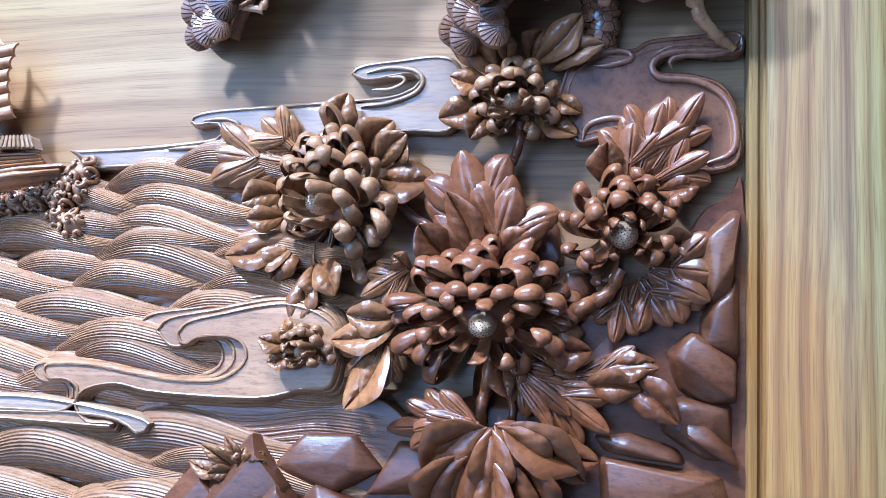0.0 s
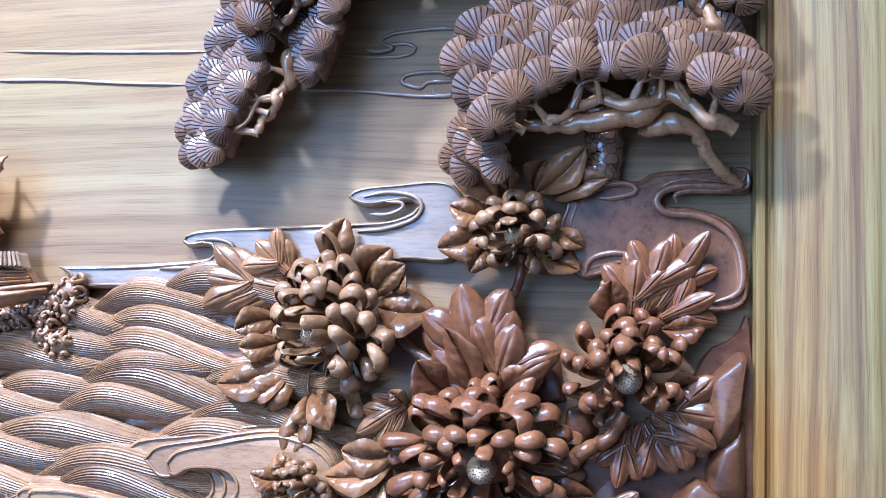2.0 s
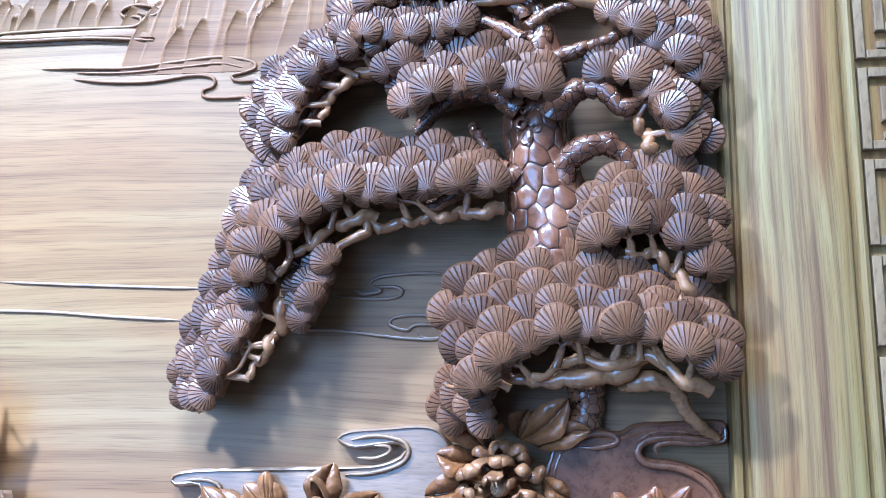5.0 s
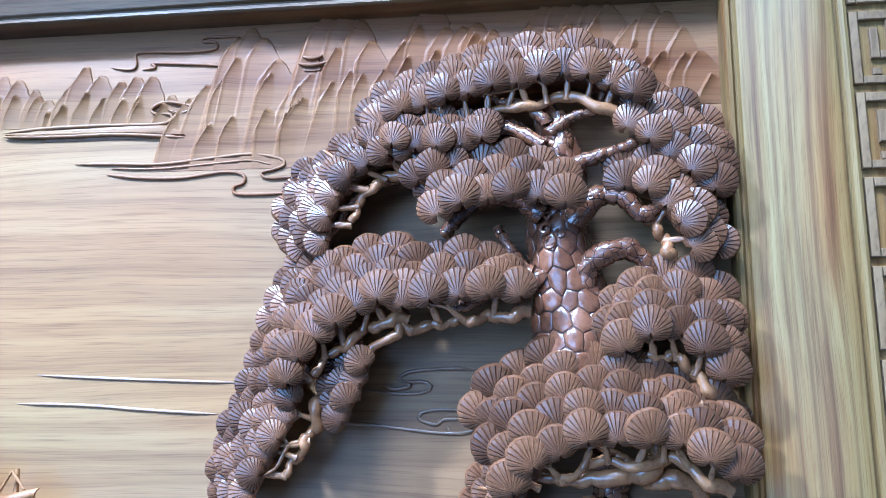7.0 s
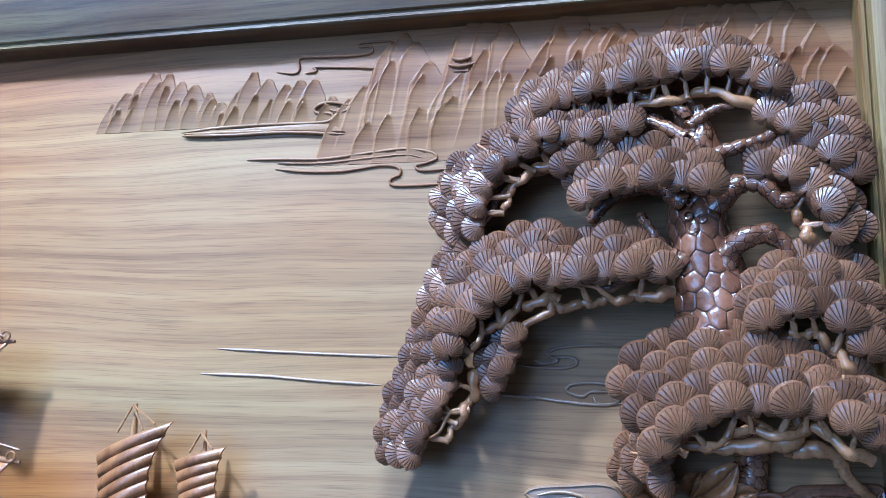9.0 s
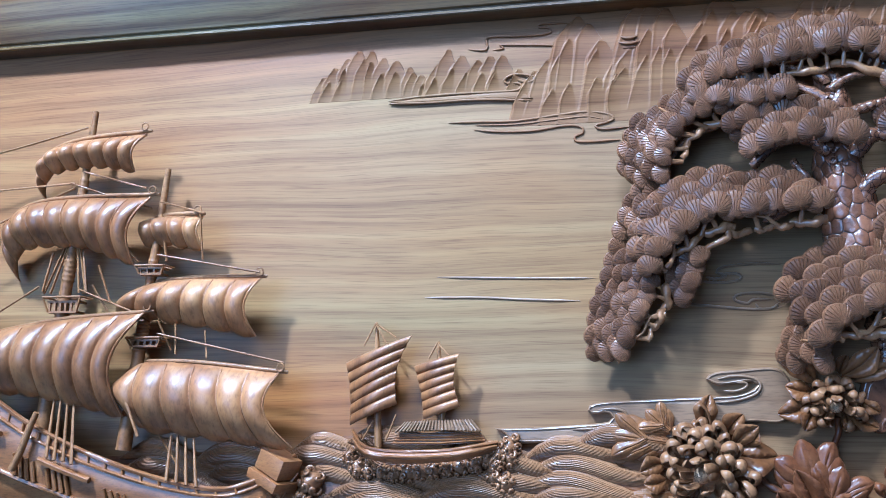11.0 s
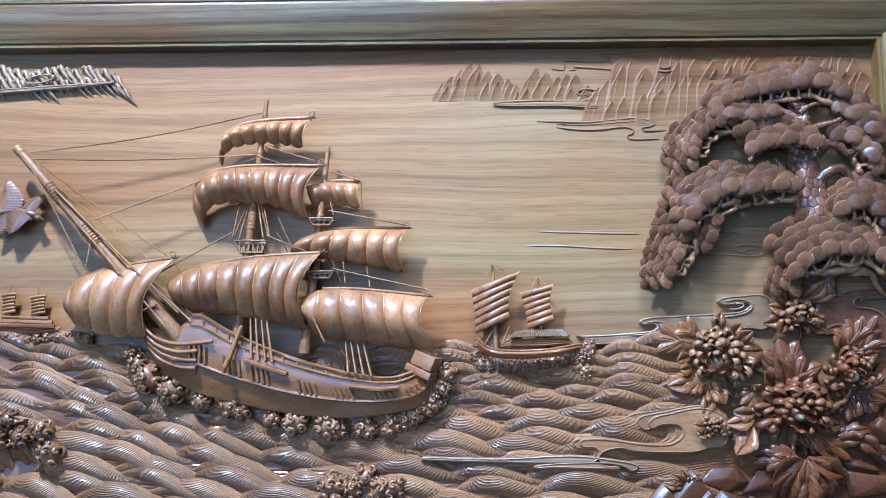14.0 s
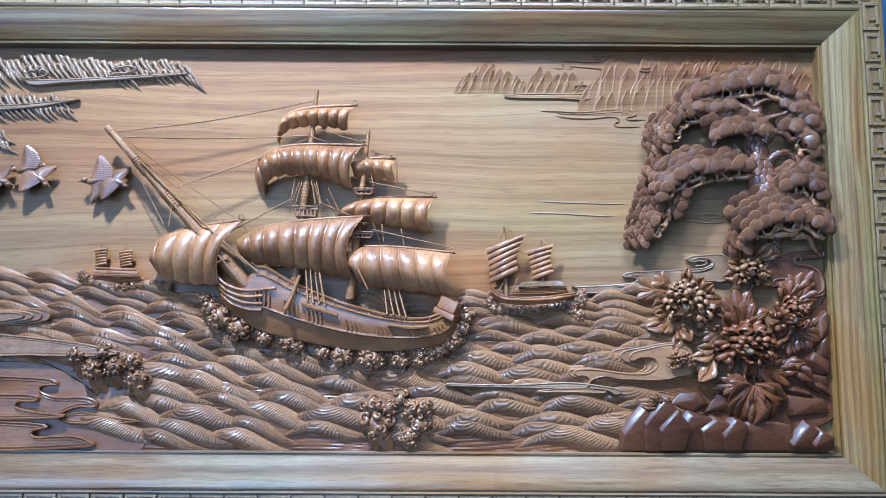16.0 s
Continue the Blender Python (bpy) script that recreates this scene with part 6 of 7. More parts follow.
chrysanthemum("reddish-brown carved chrysanthemum with looping outer petals", (-0.097, 1.317), 0.012, 0.040, 0.054, OPEN,
              ((55, 1.35, 0.5), (95, 1.30, 1.0), (128, 1.40, 0.9), (160, 1.40, 0.8), (195, 1.30, 0.7), (228, 1.25, 0.7), (270, 1.20, 0.4), (-40, 1.45, 0.7), (10, 1.35, 0.6)), 0.0112, (14, 4), REDPETAL, 4, 1.0, 0.0135)
chrysanthemum("small brown carved chrysanthemum bud", (-0.353, 1.213), 0.028, 0.021, 0.030, BUD, ((185, 1.3, 0.2), (150, 1.2, 0.2)), 0.0058, (10, -14), PETAL, 5, 0.9, 0.0080)


def lobe_data(base, tip, width, d0, d1, arch, off, roll=0.0, curl=0.0):
    """One pointed lobe of a leaf with a cut midrib and side veins."""
    base, tip = np.array(base), np.array(tip)
    length = np.linalg.norm(tip - base)
    along = (tip - base) / length
    side = np.array((-along[1], along[0]))
    nu, nv = 30, 12
    verts = []
    for layer in (0, 1):
        for i in range(nu + 1):
            s = i / nu
            w = width * max(0.02, math.sin(math.pi * s ** 1.02) ** 0.7) * (1 + 0.05 * math.sin(14 * s))
            mid = base + along * length * s + side * 0.08 * length * math.sin(math.pi * s) * (1 if roll > 0 else -1)
            for j in range(nv + 1):
                t = j / nv * 2 - 1
                d = d0 + (d1 - d0) * s + arch * math.sin(math.pi * s) + roll * t * w + curl * s * s
                d += 0.20 * w * (abs(t) ** 1.4) * (0.5 if layer == 0 else 0.5)
                if layer == 0:
                    d += (-0.0030 if j == nv // 2 else 0) + 0.13 * w * math.sin(math.pi * abs(t)) + 0.05 * w * t * math.sin(4 * s + 40 * roll) - (0.0011 if (5.5 * s - 1.3 * abs(t)) % 1 < 0.24 and 0.1 < s < 0.95 else 0) * (1 - abs(t) ** 3)
                else:
                    d -= 0.0026
                p = mid + side * t * w / 2
                verts.append((p[0], -max(d, 0.0005), p[1]))
    n = (nu + 1) * (nv + 1)
    faces = grid_faces(nu, nv, off) + grid_faces(nu, nv, off + n, True)
    ring = [(i * (nv + 1), (i + 1) * (nv + 1)) for i in range(nu)] + [((i + 1) * (nv + 1) + nv, i * (nv + 1) + nv) for i in range(nu)] + [(nu * (nv + 1) + j, nu * (nv + 1) + j + 1) for j in range(nv)] + [(j + 1, j) for j in range(nv)]
    faces += [(off + q, off + p, off + p + n, off + q + n) for p, q in ring]
    return verts, faces


def finger_data(base, tip, width, d0, d1, bend, off):
    """A long rounded lobe, swollen, with a groove down its middle and two finer ones beside it."""
    base, tip = np.array(base), np.array(tip)
    length = np.linalg.norm(tip - base)
    along = (tip - base) / length
    side = np.array((-along[1], along[0]))
    nu, nv = 12, 14
    verts = []
    for layer in (0, 1):
        for i in range(nu + 1):
            s = i / nu
            w = width * (0.42 + 0.58 * min(1.0, s / 0.62) ** 1.2) * (1 if s < 0.62 else math.sqrt(max(0.015, 1 - ((s - 0.62) / 0.385) ** 1.7)))
            mid = base + along * length * s + side * bend * length * math.sin(math.pi * 0.5 * s) ** 2
            for j in range(nv + 1):
                t = j / nv * 2 - 1
                d = d0 + (d1 - d0) * s ** 0.8
                if layer == 0:
                    d += 0.24 * w * (1 - t * t) - (0.0016 if j == nv // 2 else 0.0007 if j in (3, nv - 3) else 0) * min(1, 3 * (1.02 - s))
                else:
                    d -= 0.004
                p = mid + side * t * w / 2
                verts.append((p[0], -max(d, 0.0005), p[1]))
    n = (nu + 1) * (nv + 1)
    faces = grid_faces(nu, nv, off) + grid_faces(nu, nv, off + n, True)
    ring = [(i * (nv + 1), (i + 1) * (nv + 1)) for i in range(nu)] + [((i + 1) * (nv + 1) + nv, i * (nv + 1) + nv) for i in range(nu)] + [(nu * (nv + 1) + j, nu * (nv + 1) + j + 1) for j in range(nv)] + [(j + 1, j) for j in range(nv)]
    return verts, faces + [(off + q, off + p, off + p + n, off + q + n) for p, q in ring]


def feather(base, tip, width, d0, d1, pairs, g):
    """A deeply lobed leaf: pairs of rounded fingers sweep forward from the midrib to one at its end."""
    base, tip = np.array(base), np.array(tip)
    along = tip - base
    length = np.linalg.norm(along)
    side = np.array((-along[1], along[0])) / length
    bow = g.uniform(-0.10, 0.10)
    place = lambda s: base + along * s + side * bow * length * math.sin(math.pi * s)
    depth = lambda s: d0 + (d1 - d0) * s + 0.006 * math.sin(math.pi * s)
    v, f = [], []
    w = 0.38 * width
    for k in range(pairs):
        s = 0.06 + 0.52 * k / pairs
        for sign in (-1, 1):
            reach = length * (0.52 - 0.14 * s) * g.uniform(0.9, 1.1)
            wide = width * (0.56 if k else 0.52) * g.uniform(0.85, 1.1)
            end = place(s) + along / length * reach * 0.88 + side * sign * wide
            a, b = finger_data(place(s), end, w * g.uniform(0.85, 1.1), depth(s) - 0.001, depth(min(1, s + 0.3)) - 0.006 + g.uniform(-0.004, 0.003), -0.12 * sign, len(v))
            v += a
            f += b
    a, b = finger_data(place(0.08), place(1.0), w * 1.1, depth(0.1) + 0.002, depth(1.0) + g.uniform(-0.006, 0.002), bow, len(v))
    return v + a, f + b


def leaf(parent, base, tip, width, d0, d1, lobes=1, seed=0, mat=None, name="leaf"):
    """A simple leaf, or a deeply lobed one where lobes is more than one."""
    g = random.Random(seed)
    if lobes == 1:
        v, f = lobe_data(base, tip, width, d0, d1, 0.006 * g.uniform(0.6, 1.4), 0, g.uniform(-0.35, 0.35), g.uniform(-0.01, 0.008))
    else:
        v, f = feather(base, tip, width * 1.1, d0, d1, 2 if lobes == 3 else 3, g)
    return mesh_ob(name, v, f, mat or LEAF, parent, "", 50)


def stem(parent, pts, d, radii):
    n = 18
    line = spline(pts, n)
    rr = np.interp(np.linspace(0, 1, n + 1), np.linspace(0, 1, len(radii)), radii)
    return tube("stem", [(p[0], -d + 0.002 * math.sin(i), p[1]) for i, p in enumerate(line)], [0.72 * r * (1 + 0.10 * math.sin(2.2 * i) + 0.05 * math.sin(5.1 * i)) for i, r in enumerate(rr)], DARKLEAF, parent, 9)


def spray(label, leaves, d0, d1, seed, mat=None):
    ob = thing("carved_leaves", label, "carved leaves", "leaf sprays")
    for k, (ends, width, lobes) in enumerate(leaves):
        leaf(ob, ends[0], ends[1], width, d0, d1, lobes, seed + k, mat)
    return ob


s = spray("golden-brown carved leaves round a small chrysanthemum", (
    ([(-0.202, 1.451), (-0.244, 1.479)], 0.030, 1), ([(-0.207, 1.439), (-0.241, 1.445)], 0.026, 1), ([(-0.193, 1.458), (-0.191, 1.479)], 0.018, 1), ([(-0.174, 1.460), (-0.164, 1.484)], 0.020, 1), ([(-0.171, 1.458), (-0.131, 1.492)], 0.030, 1), ([(-0.157, 1.452), (-0.113, 1.468)], 0.024, 1),
    ([(-0.209, 1.425), (-0.251, 1.410)], 0.030, 1), ([(-0.205, 1.415), (-0.222, 1.390)], 0.024, 1), ([(-0.194, 1.407), (-0.201, 1.395)], 0.016, 1), ([(-0.165, 1.414), (-0.134, 1.394)], 0.024, 1), ([(-0.170, 1.412), (-0.163, 1.390)], 0.018, 1), ([(-0.152, 1.428), (-0.130, 1.413)], 0.018, 1)), 0.016, 0.030, 300)
stem(s, [(-0.181, 1.407), (-0.182, 1.386), (-0.193, 1.362), (-0.204, 1.343)], 0.022, (0.0055, 0.006, 0.007))
s = spray("pale brown carved leaves round a curled chrysanthemum", (
    ([(-0.381, 1.372), (-0.463, 1.382)], 0.052, 5), ([(-0.381, 1.385), (-0.414, 1.412)], 0.040, 3), ([(-0.339, 1.390), (-0.332, 1.434)], 0.030, 1), ([(-0.316, 1.380), (-0.292, 1.410)], 0.030, 1), ([(-0.306, 1.370), (-0.276, 1.395)], 0.024, 1), ([(-0.303, 1.360), (-0.253, 1.359)], 0.040, 1), ([(-0.291, 1.373), (-0.276, 1.387)], 0.018, 1),
    ([(-0.378, 1.307), (-0.440, 1.290)], 0.032, 1), ([(-0.378, 1.303), (-0.416, 1.282)], 0.026, 1), ([(-0.375, 1.298), (-0.395, 1.268)], 0.030, 1), ([(-0.356, 1.288), (-0.334, 1.257)], 0.030, 1), ([(-0.359, 1.285), (-0.350, 1.256)], 0.024, 1), ([(-0.364, 1.278), (-0.373, 1.231)], 0.028, 1), ([(-0.390, 1.347), (-0.422, 1.336)], 0.026, 1), ([(-0.389, 1.327), (-0.418, 1.322)], 0.024, 1)), 0.014, 0.026, 320)
stem(s, [(-0.308, 1.352), (-0.287, 1.338), (-0.264, 1.321), (-0.242, 1.309), (-0.222, 1.285)], 0.022, (0.006, 0.0065, 0.0085))
s = spray("reddish carved lobed leaves above the large chrysanthemum", (
    ([(-0.203, 1.285), (-0.230, 1.379)], 0.075, 5), ([(-0.203, 1.285), (-0.182, 1.348)], 0.070, 5), ([(-0.197, 1.287), (-0.166, 1.313)], 0.030, 1), ([(-0.234, 1.289), (-0.260, 1.317)], 0.032, 1), ([(-0.215, 1.285), (-0.238, 1.344)], 0.030, 1)), 0.018, 0.040, 340, REDPETAL)
stem(s, [(-0.193, 1.362), (-0.199, 1.338), (-0.205, 1.309), (-0.206, 1.281)], 0.020, (0.007, 0.007, 0.008))
s = spray("pale carved leaves beside a chrysanthemum bud", (
    ([(-0.268, 1.284), (-0.311, 1.260)], 0.034, 3), ([(-0.270, 1.279), (-0.283, 1.292)], 0.018, 1), ([(-0.276, 1.241), (-0.322, 1.242)], 0.030, 1), ([(-0.279, 1.236), (-0.335, 1.220)], 0.030, 1), ([(-0.281, 1.232), (-0.325, 1.192)], 0.034, 3), ([(-0.288, 1.222), (-0.320, 1.163)], 0.036, 1), ([(-0.283, 1.222), (-0.289, 1.179)], 0.034, 3), ([(-0.288, 1.217), (-0.304, 1.174)], 0.026, 1),
    ([(-0.368, 1.222), (-0.379, 1.237)], 0.014, 1), ([(-0.370, 1.215), (-0.397, 1.220)], 0.018, 1), ([(-0.370, 1.207), (-0.390, 1.199)], 0.018, 1)), 0.030, 0.036, 360)
stem(s, [(-0.353, 1.215), (-0.333, 1.217), (-0.308, 1.226), (-0.274, 1.234)], 0.022, (0.004, 0.005, 0.006))
s = spray("dark reddish carved leaves below the large chrysanthemum", (
    ([(-0.192, 1.212), (-0.153, 1.152)], 0.030, 3), ([(-0.185, 1.207), (-0.135, 1.167)], 0.034, 3), ([(-0.171, 1.203), (-0.101, 1.161)], 0.040, 5), ([(-0.158, 1.208), (-0.119, 1.218)], 0.030, 1), ([(-0.136, 1.195), (-0.067, 1.205)], 0.034, 3), ([(-0.127, 1.187), (-0.080, 1.189)], 0.028, 1), ([(-0.100, 1.197), (-0.051, 1.164)], 0.032, 1), ([(-0.191, 1.207), (-0.184, 1.179)], 0.020, 1), ([(-0.113, 1.210), (-0.069, 1.211)], 0.024, 1)), 0.018, 0.034, 380, DARKLEAF)
stem(s, [(-0.200, 1.216), (-0.204, 1.188), (-0.209, 1.160), (-0.203, 1.133)], 0.020, (0.008, 0.007, 0.009))
stem(s, [(-0.200, 1.197), (-0.186, 1.179), (-0.183, 1.161), (-0.194, 1.142)], 0.016, (0.005, 0.005, 0.005))
s = spray("glossy dark carved leaves round the looping chrysanthemum", (
    ([(-0.093, 1.356), (-0.090, 1.405)], 0.046, 3), ([(-0.084, 1.360), (-0.066, 1.419)], 0.048, 5), ([(-0.075, 1.360), (-0.031, 1.423)], 0.040, 3), ([(-0.073, 1.356), (-0.031, 1.379)], 0.036, 3), ([(-0.069, 1.349), (-0.034, 1.357)], 0.024, 1), ([(-0.102, 1.351), (-0.109, 1.386)], 0.034, 1),
    ([(-0.074, 1.288), (-0.021, 1.283)], 0.050, 3), ([(-0.077, 1.283), (-0.029, 1.259)], 0.044, 3), ([(-0.083, 1.278), (-0.060, 1.238)], 0.044, 3), ([(-0.094, 1.274), (-0.105, 1.226)], 0.036, 3), ([(-0.070, 1.297), (-0.035, 1.307)], 0.024, 1)), 0.014, 0.030, 400, DARKLEAF)
stem(s, [(-0.141, 1.243), (-0.123, 1.255), (-0.107, 1.264), (-0.097, 1.283)], 0.028, (0.010, 0.008, 0.007))
s = spray("drooping brown carved leaves fanned over the rocks", (
    ([(-0.201, 1.156), (-0.285, 1.140)], 0.040, 3), ([(-0.206, 1.158), (-0.270, 1.171)], 0.036, 3), ([(-0.200, 1.156), (-0.253, 1.117)], 0.042, 1), ([(-0.198, 1.156), (-0.230, 1.104)], 0.042, 1), ([(-0.196, 1.156), (-0.204, 1.097)], 0.042, 1), ([(-0.193, 1.157), (-0.179, 1.096)], 0.042, 1), ([(-0.191, 1.157), (-0.152, 1.110)], 0.042, 1), ([(-0.190, 1.156), (-0.122, 1.115)], 0.042, 1), ([(-0.187, 1.158), (-0.112, 1.131)], 0.036, 1), ([(-0.193, 1.159), (-0.145, 1.138)], 0.030, 1),
    ([(-0.220, 1.133), (-0.247, 1.073)], 0.04, 1), ([(-0.197, 1.134), (-0.200, 1.063)], 0.04, 1), ([(-0.174, 1.136), (-0.155, 1.075)], 0.04, 1), ([(-0.211, 1.134), (-0.228, 1.065)], 0.04, 1), ([(-0.188, 1.135), (-0.177, 1.065)], 0.04, 1)), 0.050, 0.030, 420, DARKLEAF)

# ---- rocks ----


def rock(name, corners, d, seed, parent, facets=9):
    """A hewn block: flat facets, leaning back at the top."""
    g = random.Random(seed)
    pts = np.array([(min(p[0], -0.004), max(p[1], 1.001)) for p in corners])
    mid = pts.mean(axis=0)
    bm = bmesh.new()
    for p in pts:
        bm.verts.new((p[0], 0.001, p[1]))
        q = mid + (p - mid) * g.uniform(0.62, 0.9)
        bm.verts.new((q[0], -d * g.uniform(0.55, 0.95), q[1]))
    for k in range(facets):
        a, b = g.random(), g.random()
        q = mid + (pts[g.randrange(len(pts))] - mid) * 0.55 * a
        bm.verts.new((q[0], -d * (0.8 + 0.2 * b), q[1]))
    bmesh.ops.convex_hull(bm, input=bm.verts[:])
    bmesh.ops.delete(bm, geom=[v for v in bm.verts if not v.link_faces], context="VERTS")
    bmesh.ops.dissolve_limit(bm, angle_limit=radians(9), verts=bm.verts[:], edges=bm.edges[:])
    bmesh.ops.bevel(bm, geom=bm.edges[:], offset=0.0022, segments=2, profile=0.5, affect="EDGES", clamp_overlap=True)
    me = bpy.data.meshes.new(name)
    bm.to_mesh(me)
    bm.free()
    me.materials.append(ROCK)
    me.polygons.foreach_set("use_smooth", [True] * len(me.polygons))
    me.set_sharp_from_angle(angle=radians(32))
    ob = new(name, me)
    ob.parent = parent
    return ob


rocks = thing("carved_rocks", "glossy reddish-brown carved rocks with chiselled facets under the flowers", "carved rock")
cloud_plate(rocks, [(-0.321, 1.096), (-0.283, 1.131), (-0.206, 1.161), (-0.159, 1.184), (-0.123, 1.246), (-0.069, 1.256), (-0.037, 1.328), (-0.013, 1.343), (-0.001, 1.343), (-0.001, 1.078), (-0.350, 1.051)], 0.013, 0.0, 90, ROCK).name = "rock_base"
for k, (pts, d) in enumerate((
        ([(-0.393, 1.111), (-0.365, 1.144), (-0.312, 1.144), (-0.284, 1.112), (-0.327, 1.086), (-0.373, 1.085)], 0.030), ([(-0.314, 1.086), (-0.283, 1.142), (-0.232, 1.145), (-0.208, 1.093)], 0.028),
        ([(-0.041, 1.288), (-0.035, 1.316), (-0.014, 1.337), (-0.003, 1.336), (-0.002, 1.289), (-0.009, 1.249), (-0.030, 1.248)], 0.036), ([(-0.039, 1.248), (-0.026, 1.275), (-0.002, 1.285), (-0.002, 1.214), (-0.013, 1.205), (-0.035, 1.222)], 0.032),
        ([(-0.065, 1.220), (-0.043, 1.239), (-0.022, 1.231), (-0.002, 1.214), (-0.002, 1.179), (-0.026, 1.174), (-0.056, 1.185)], 0.036), ([(-0.073, 1.176), (-0.052, 1.190), (-0.002, 1.183), (-0.002, 1.132), (-0.030, 1.134), (-0.069, 1.154)], 0.028),
        ([(-0.121, 1.151), (-0.090, 1.157), (-0.043, 1.144), (-0.040, 1.129), (-0.086, 1.133), (-0.112, 1.138)], 0.030), ([(-0.051, 1.168), (-0.030, 1.165), (-0.005, 1.144), (-0.004, 1.127), (-0.026, 1.143), (-0.049, 1.155)], 0.036),
        ([(-0.121, 1.137), (-0.060, 1.132), (-0.004, 1.127), (-0.002, 1.089), (-0.111, 1.080)], 0.030), ([(-0.143, 1.283), (-0.124, 1.288), (-0.115, 1.265), (-0.133, 1.246), (-0.147, 1.254)], 0.014),
        ([(-0.181, 1.311), (-0.162, 1.330), (-0.148, 1.320), (-0.143, 1.287), (-0.166, 1.282)], 0.012), ([(-0.160, 1.240), (-0.105, 1.246), (-0.060, 1.229), (-0.060, 1.176), (-0.113, 1.155), (-0.158, 1.171)], 0.016),
        ([(-0.288, 1.155), (-0.206, 1.182), (-0.150, 1.171), (-0.113, 1.136), (-0.139, 1.090), (-0.251, 1.082)], 0.022))):
    rock("rock", pts, 0.95 * d, 500 + k, rocks, 9)


def slab(front, d, back, parent):
    """A leaning hewn block: a smooth front and a slanting top facet along its first edge."""
    pts = [(min(p[0], -0.004), max(p[1], 1.001)) for p in front]
    bm = bmesh.new()
    for k, p in enumerate(pts):
        bm.verts.new((p[0], -d * (0.98 if k < 3 else 0.80), p[1]))
        bm.verts.new((p[0] + (0.0 if k > 1 else -0.004), 0.001, p[1] + (0.0 if k > 1 else 0.010)))
    for p in pts[:2]:
        bm.verts.new((p[0] + back[0], -d * 0.62, min(p[1] + back[1], 1.4)))
    bmesh.ops.convex_hull(bm, input=bm.verts[:])
    bmesh.ops.delete(bm, geom=[v for v in bm.verts if not v.link_faces], context="VERTS")
    bmesh.ops.dissolve_limit(bm, angle_limit=radians(6), verts=bm.verts[:], edges=bm.edges[:])
    bmesh.ops.bevel(bm, geom=bm.edges[:], offset=0.0028, segments=2, profile=0.6, affect="EDGES", clamp_overlap=True)
    me = bpy.data.meshes.new("rock")
    bm.to_mesh(me)
    bm.free()
    me.materials.append(ROCK)
    me.polygons.foreach_set("use_smooth", [True] * len(me.polygons))
    me.set_sharp_from_angle(angle=radians(40))
    new("rock", me).parent = parent


for k, pts in enumerate(([(-0.497, 1.040), (-0.446, 1.097), (-0.415, 1.064), (-0.430, 1.004), (-0.506, 1.004)], [(-0.449, 1.063), (-0.395, 1.123), (-0.369, 1.095), (-0.398, 1.004), (-0.448, 1.004)], [(-0.415, 1.049), (-0.372, 1.095), (-0.344, 1.059), (-0.359, 1.005), (-0.411, 1.005)],
                         [(-0.370, 1.044), (-0.338, 1.083), (-0.289, 1.078), (-0.307, 1.006), (-0.364, 1.005)], [(-0.317, 1.047), (-0.283, 1.073), (-0.247, 1.065), (-0.260, 1.006), (-0.309, 1.006)], [(-0.269, 1.037), (-0.239, 1.075), (-0.213, 1.065), (-0.228, 1.006), (-0.265, 1.006)],
                         [(-0.231, 1.045), (-0.200, 1.070), (-0.111, 1.066), (-0.101, 1.007), (-0.228, 1.006)], [(-0.110, 1.017), (-0.069, 1.063), (-0.043, 1.049), (-0.033, 1.007), (-0.108, 1.007)], [(-0.061, 1.017), (-0.041, 1.048), (-0.015, 1.038), (-0.017, 1.007), (-0.059, 1.007)])):
    slab(pts, 0.040 + 0.006 * (k % 3), (-0.010, 0.016), rocks)
for k, (a, b) in enumerate(zip([(-0.416, 1.107), (-0.411, 1.107), (-0.406, 1.108), (-0.419, 1.105), (-0.403, 1.107), (-0.413, 1.104), (-0.400, 1.104)], [(-0.444, 1.128), (-0.424, 1.136), (-0.407, 1.127), (-0.458, 1.112), (-0.391, 1.124), (-0.439, 1.103), (-0.386, 1.118)])):
    leaf(rocks, a, b, 0.014, 0.030, 0.040, 1, 900 + k, LEAF, "grass_blade")

# ---- junks ----


def batten_sail(parent, tl, tr, br, bl, battens, d, sag):
    """A lug sail made of bellied strips between battens."""
    tl, tr, br, bl = map(np.array, (tl, tr, br, bl))
    for k in range(battens):
        a0, a1 = k / battens, (k + 1) / battens
        l0, l1, r0, r1 = tl + (bl - tl) * a0, tl + (bl - tl) * a1, tr + (br - tr) * a0, tr + (br - tr) * a1
        bow = lambda a: sag * math.sin(math.pi * a)
        verts, nu, nv = [], 14, 6
        for i in range(nu + 1):
            u = i / nu
            for j in range(nv + 1):
                v = j / nv
                p = (l0 + (l1 - l0) * v) * (1 - u) + (r0 + (r1 - r0) * v) * u
                aa = a0 + (a1 - a0) * v
                x = p[0] - bow(aa) * (u - 0.25) * 0.9
                dd = d + 0.55 * abs(sag) * math.sin(math.pi * u) + 0.0038 * math.sin(math.pi * v) ** 0.6 - 0.010 * (1 - u) ** 2
                verts.append((x, -dd, p[1]))
        n = len(verts)
        verts += [(x, y + 0.003, z) for x, y, z in verts]
        ring = [(i * (nv + 1), (i + 1) * (nv + 1)) for i in range(nu)] + [((i + 1) * (nv + 1) + nv, i * (nv + 1) + nv) for i in range(nu)] + [(j + 1, j) for j in range(nv)] + [(nu * (nv + 1) + j, nu * (nv + 1) + j + 1) for j in range(nv)]
        mesh_ob("sail_strip", verts, grid_faces(nu, nv, 0, True) + grid_faces(nu, nv, n) + [(p, q, q + n, p + n) for p, q in ring], SAIL, parent, "", 50)


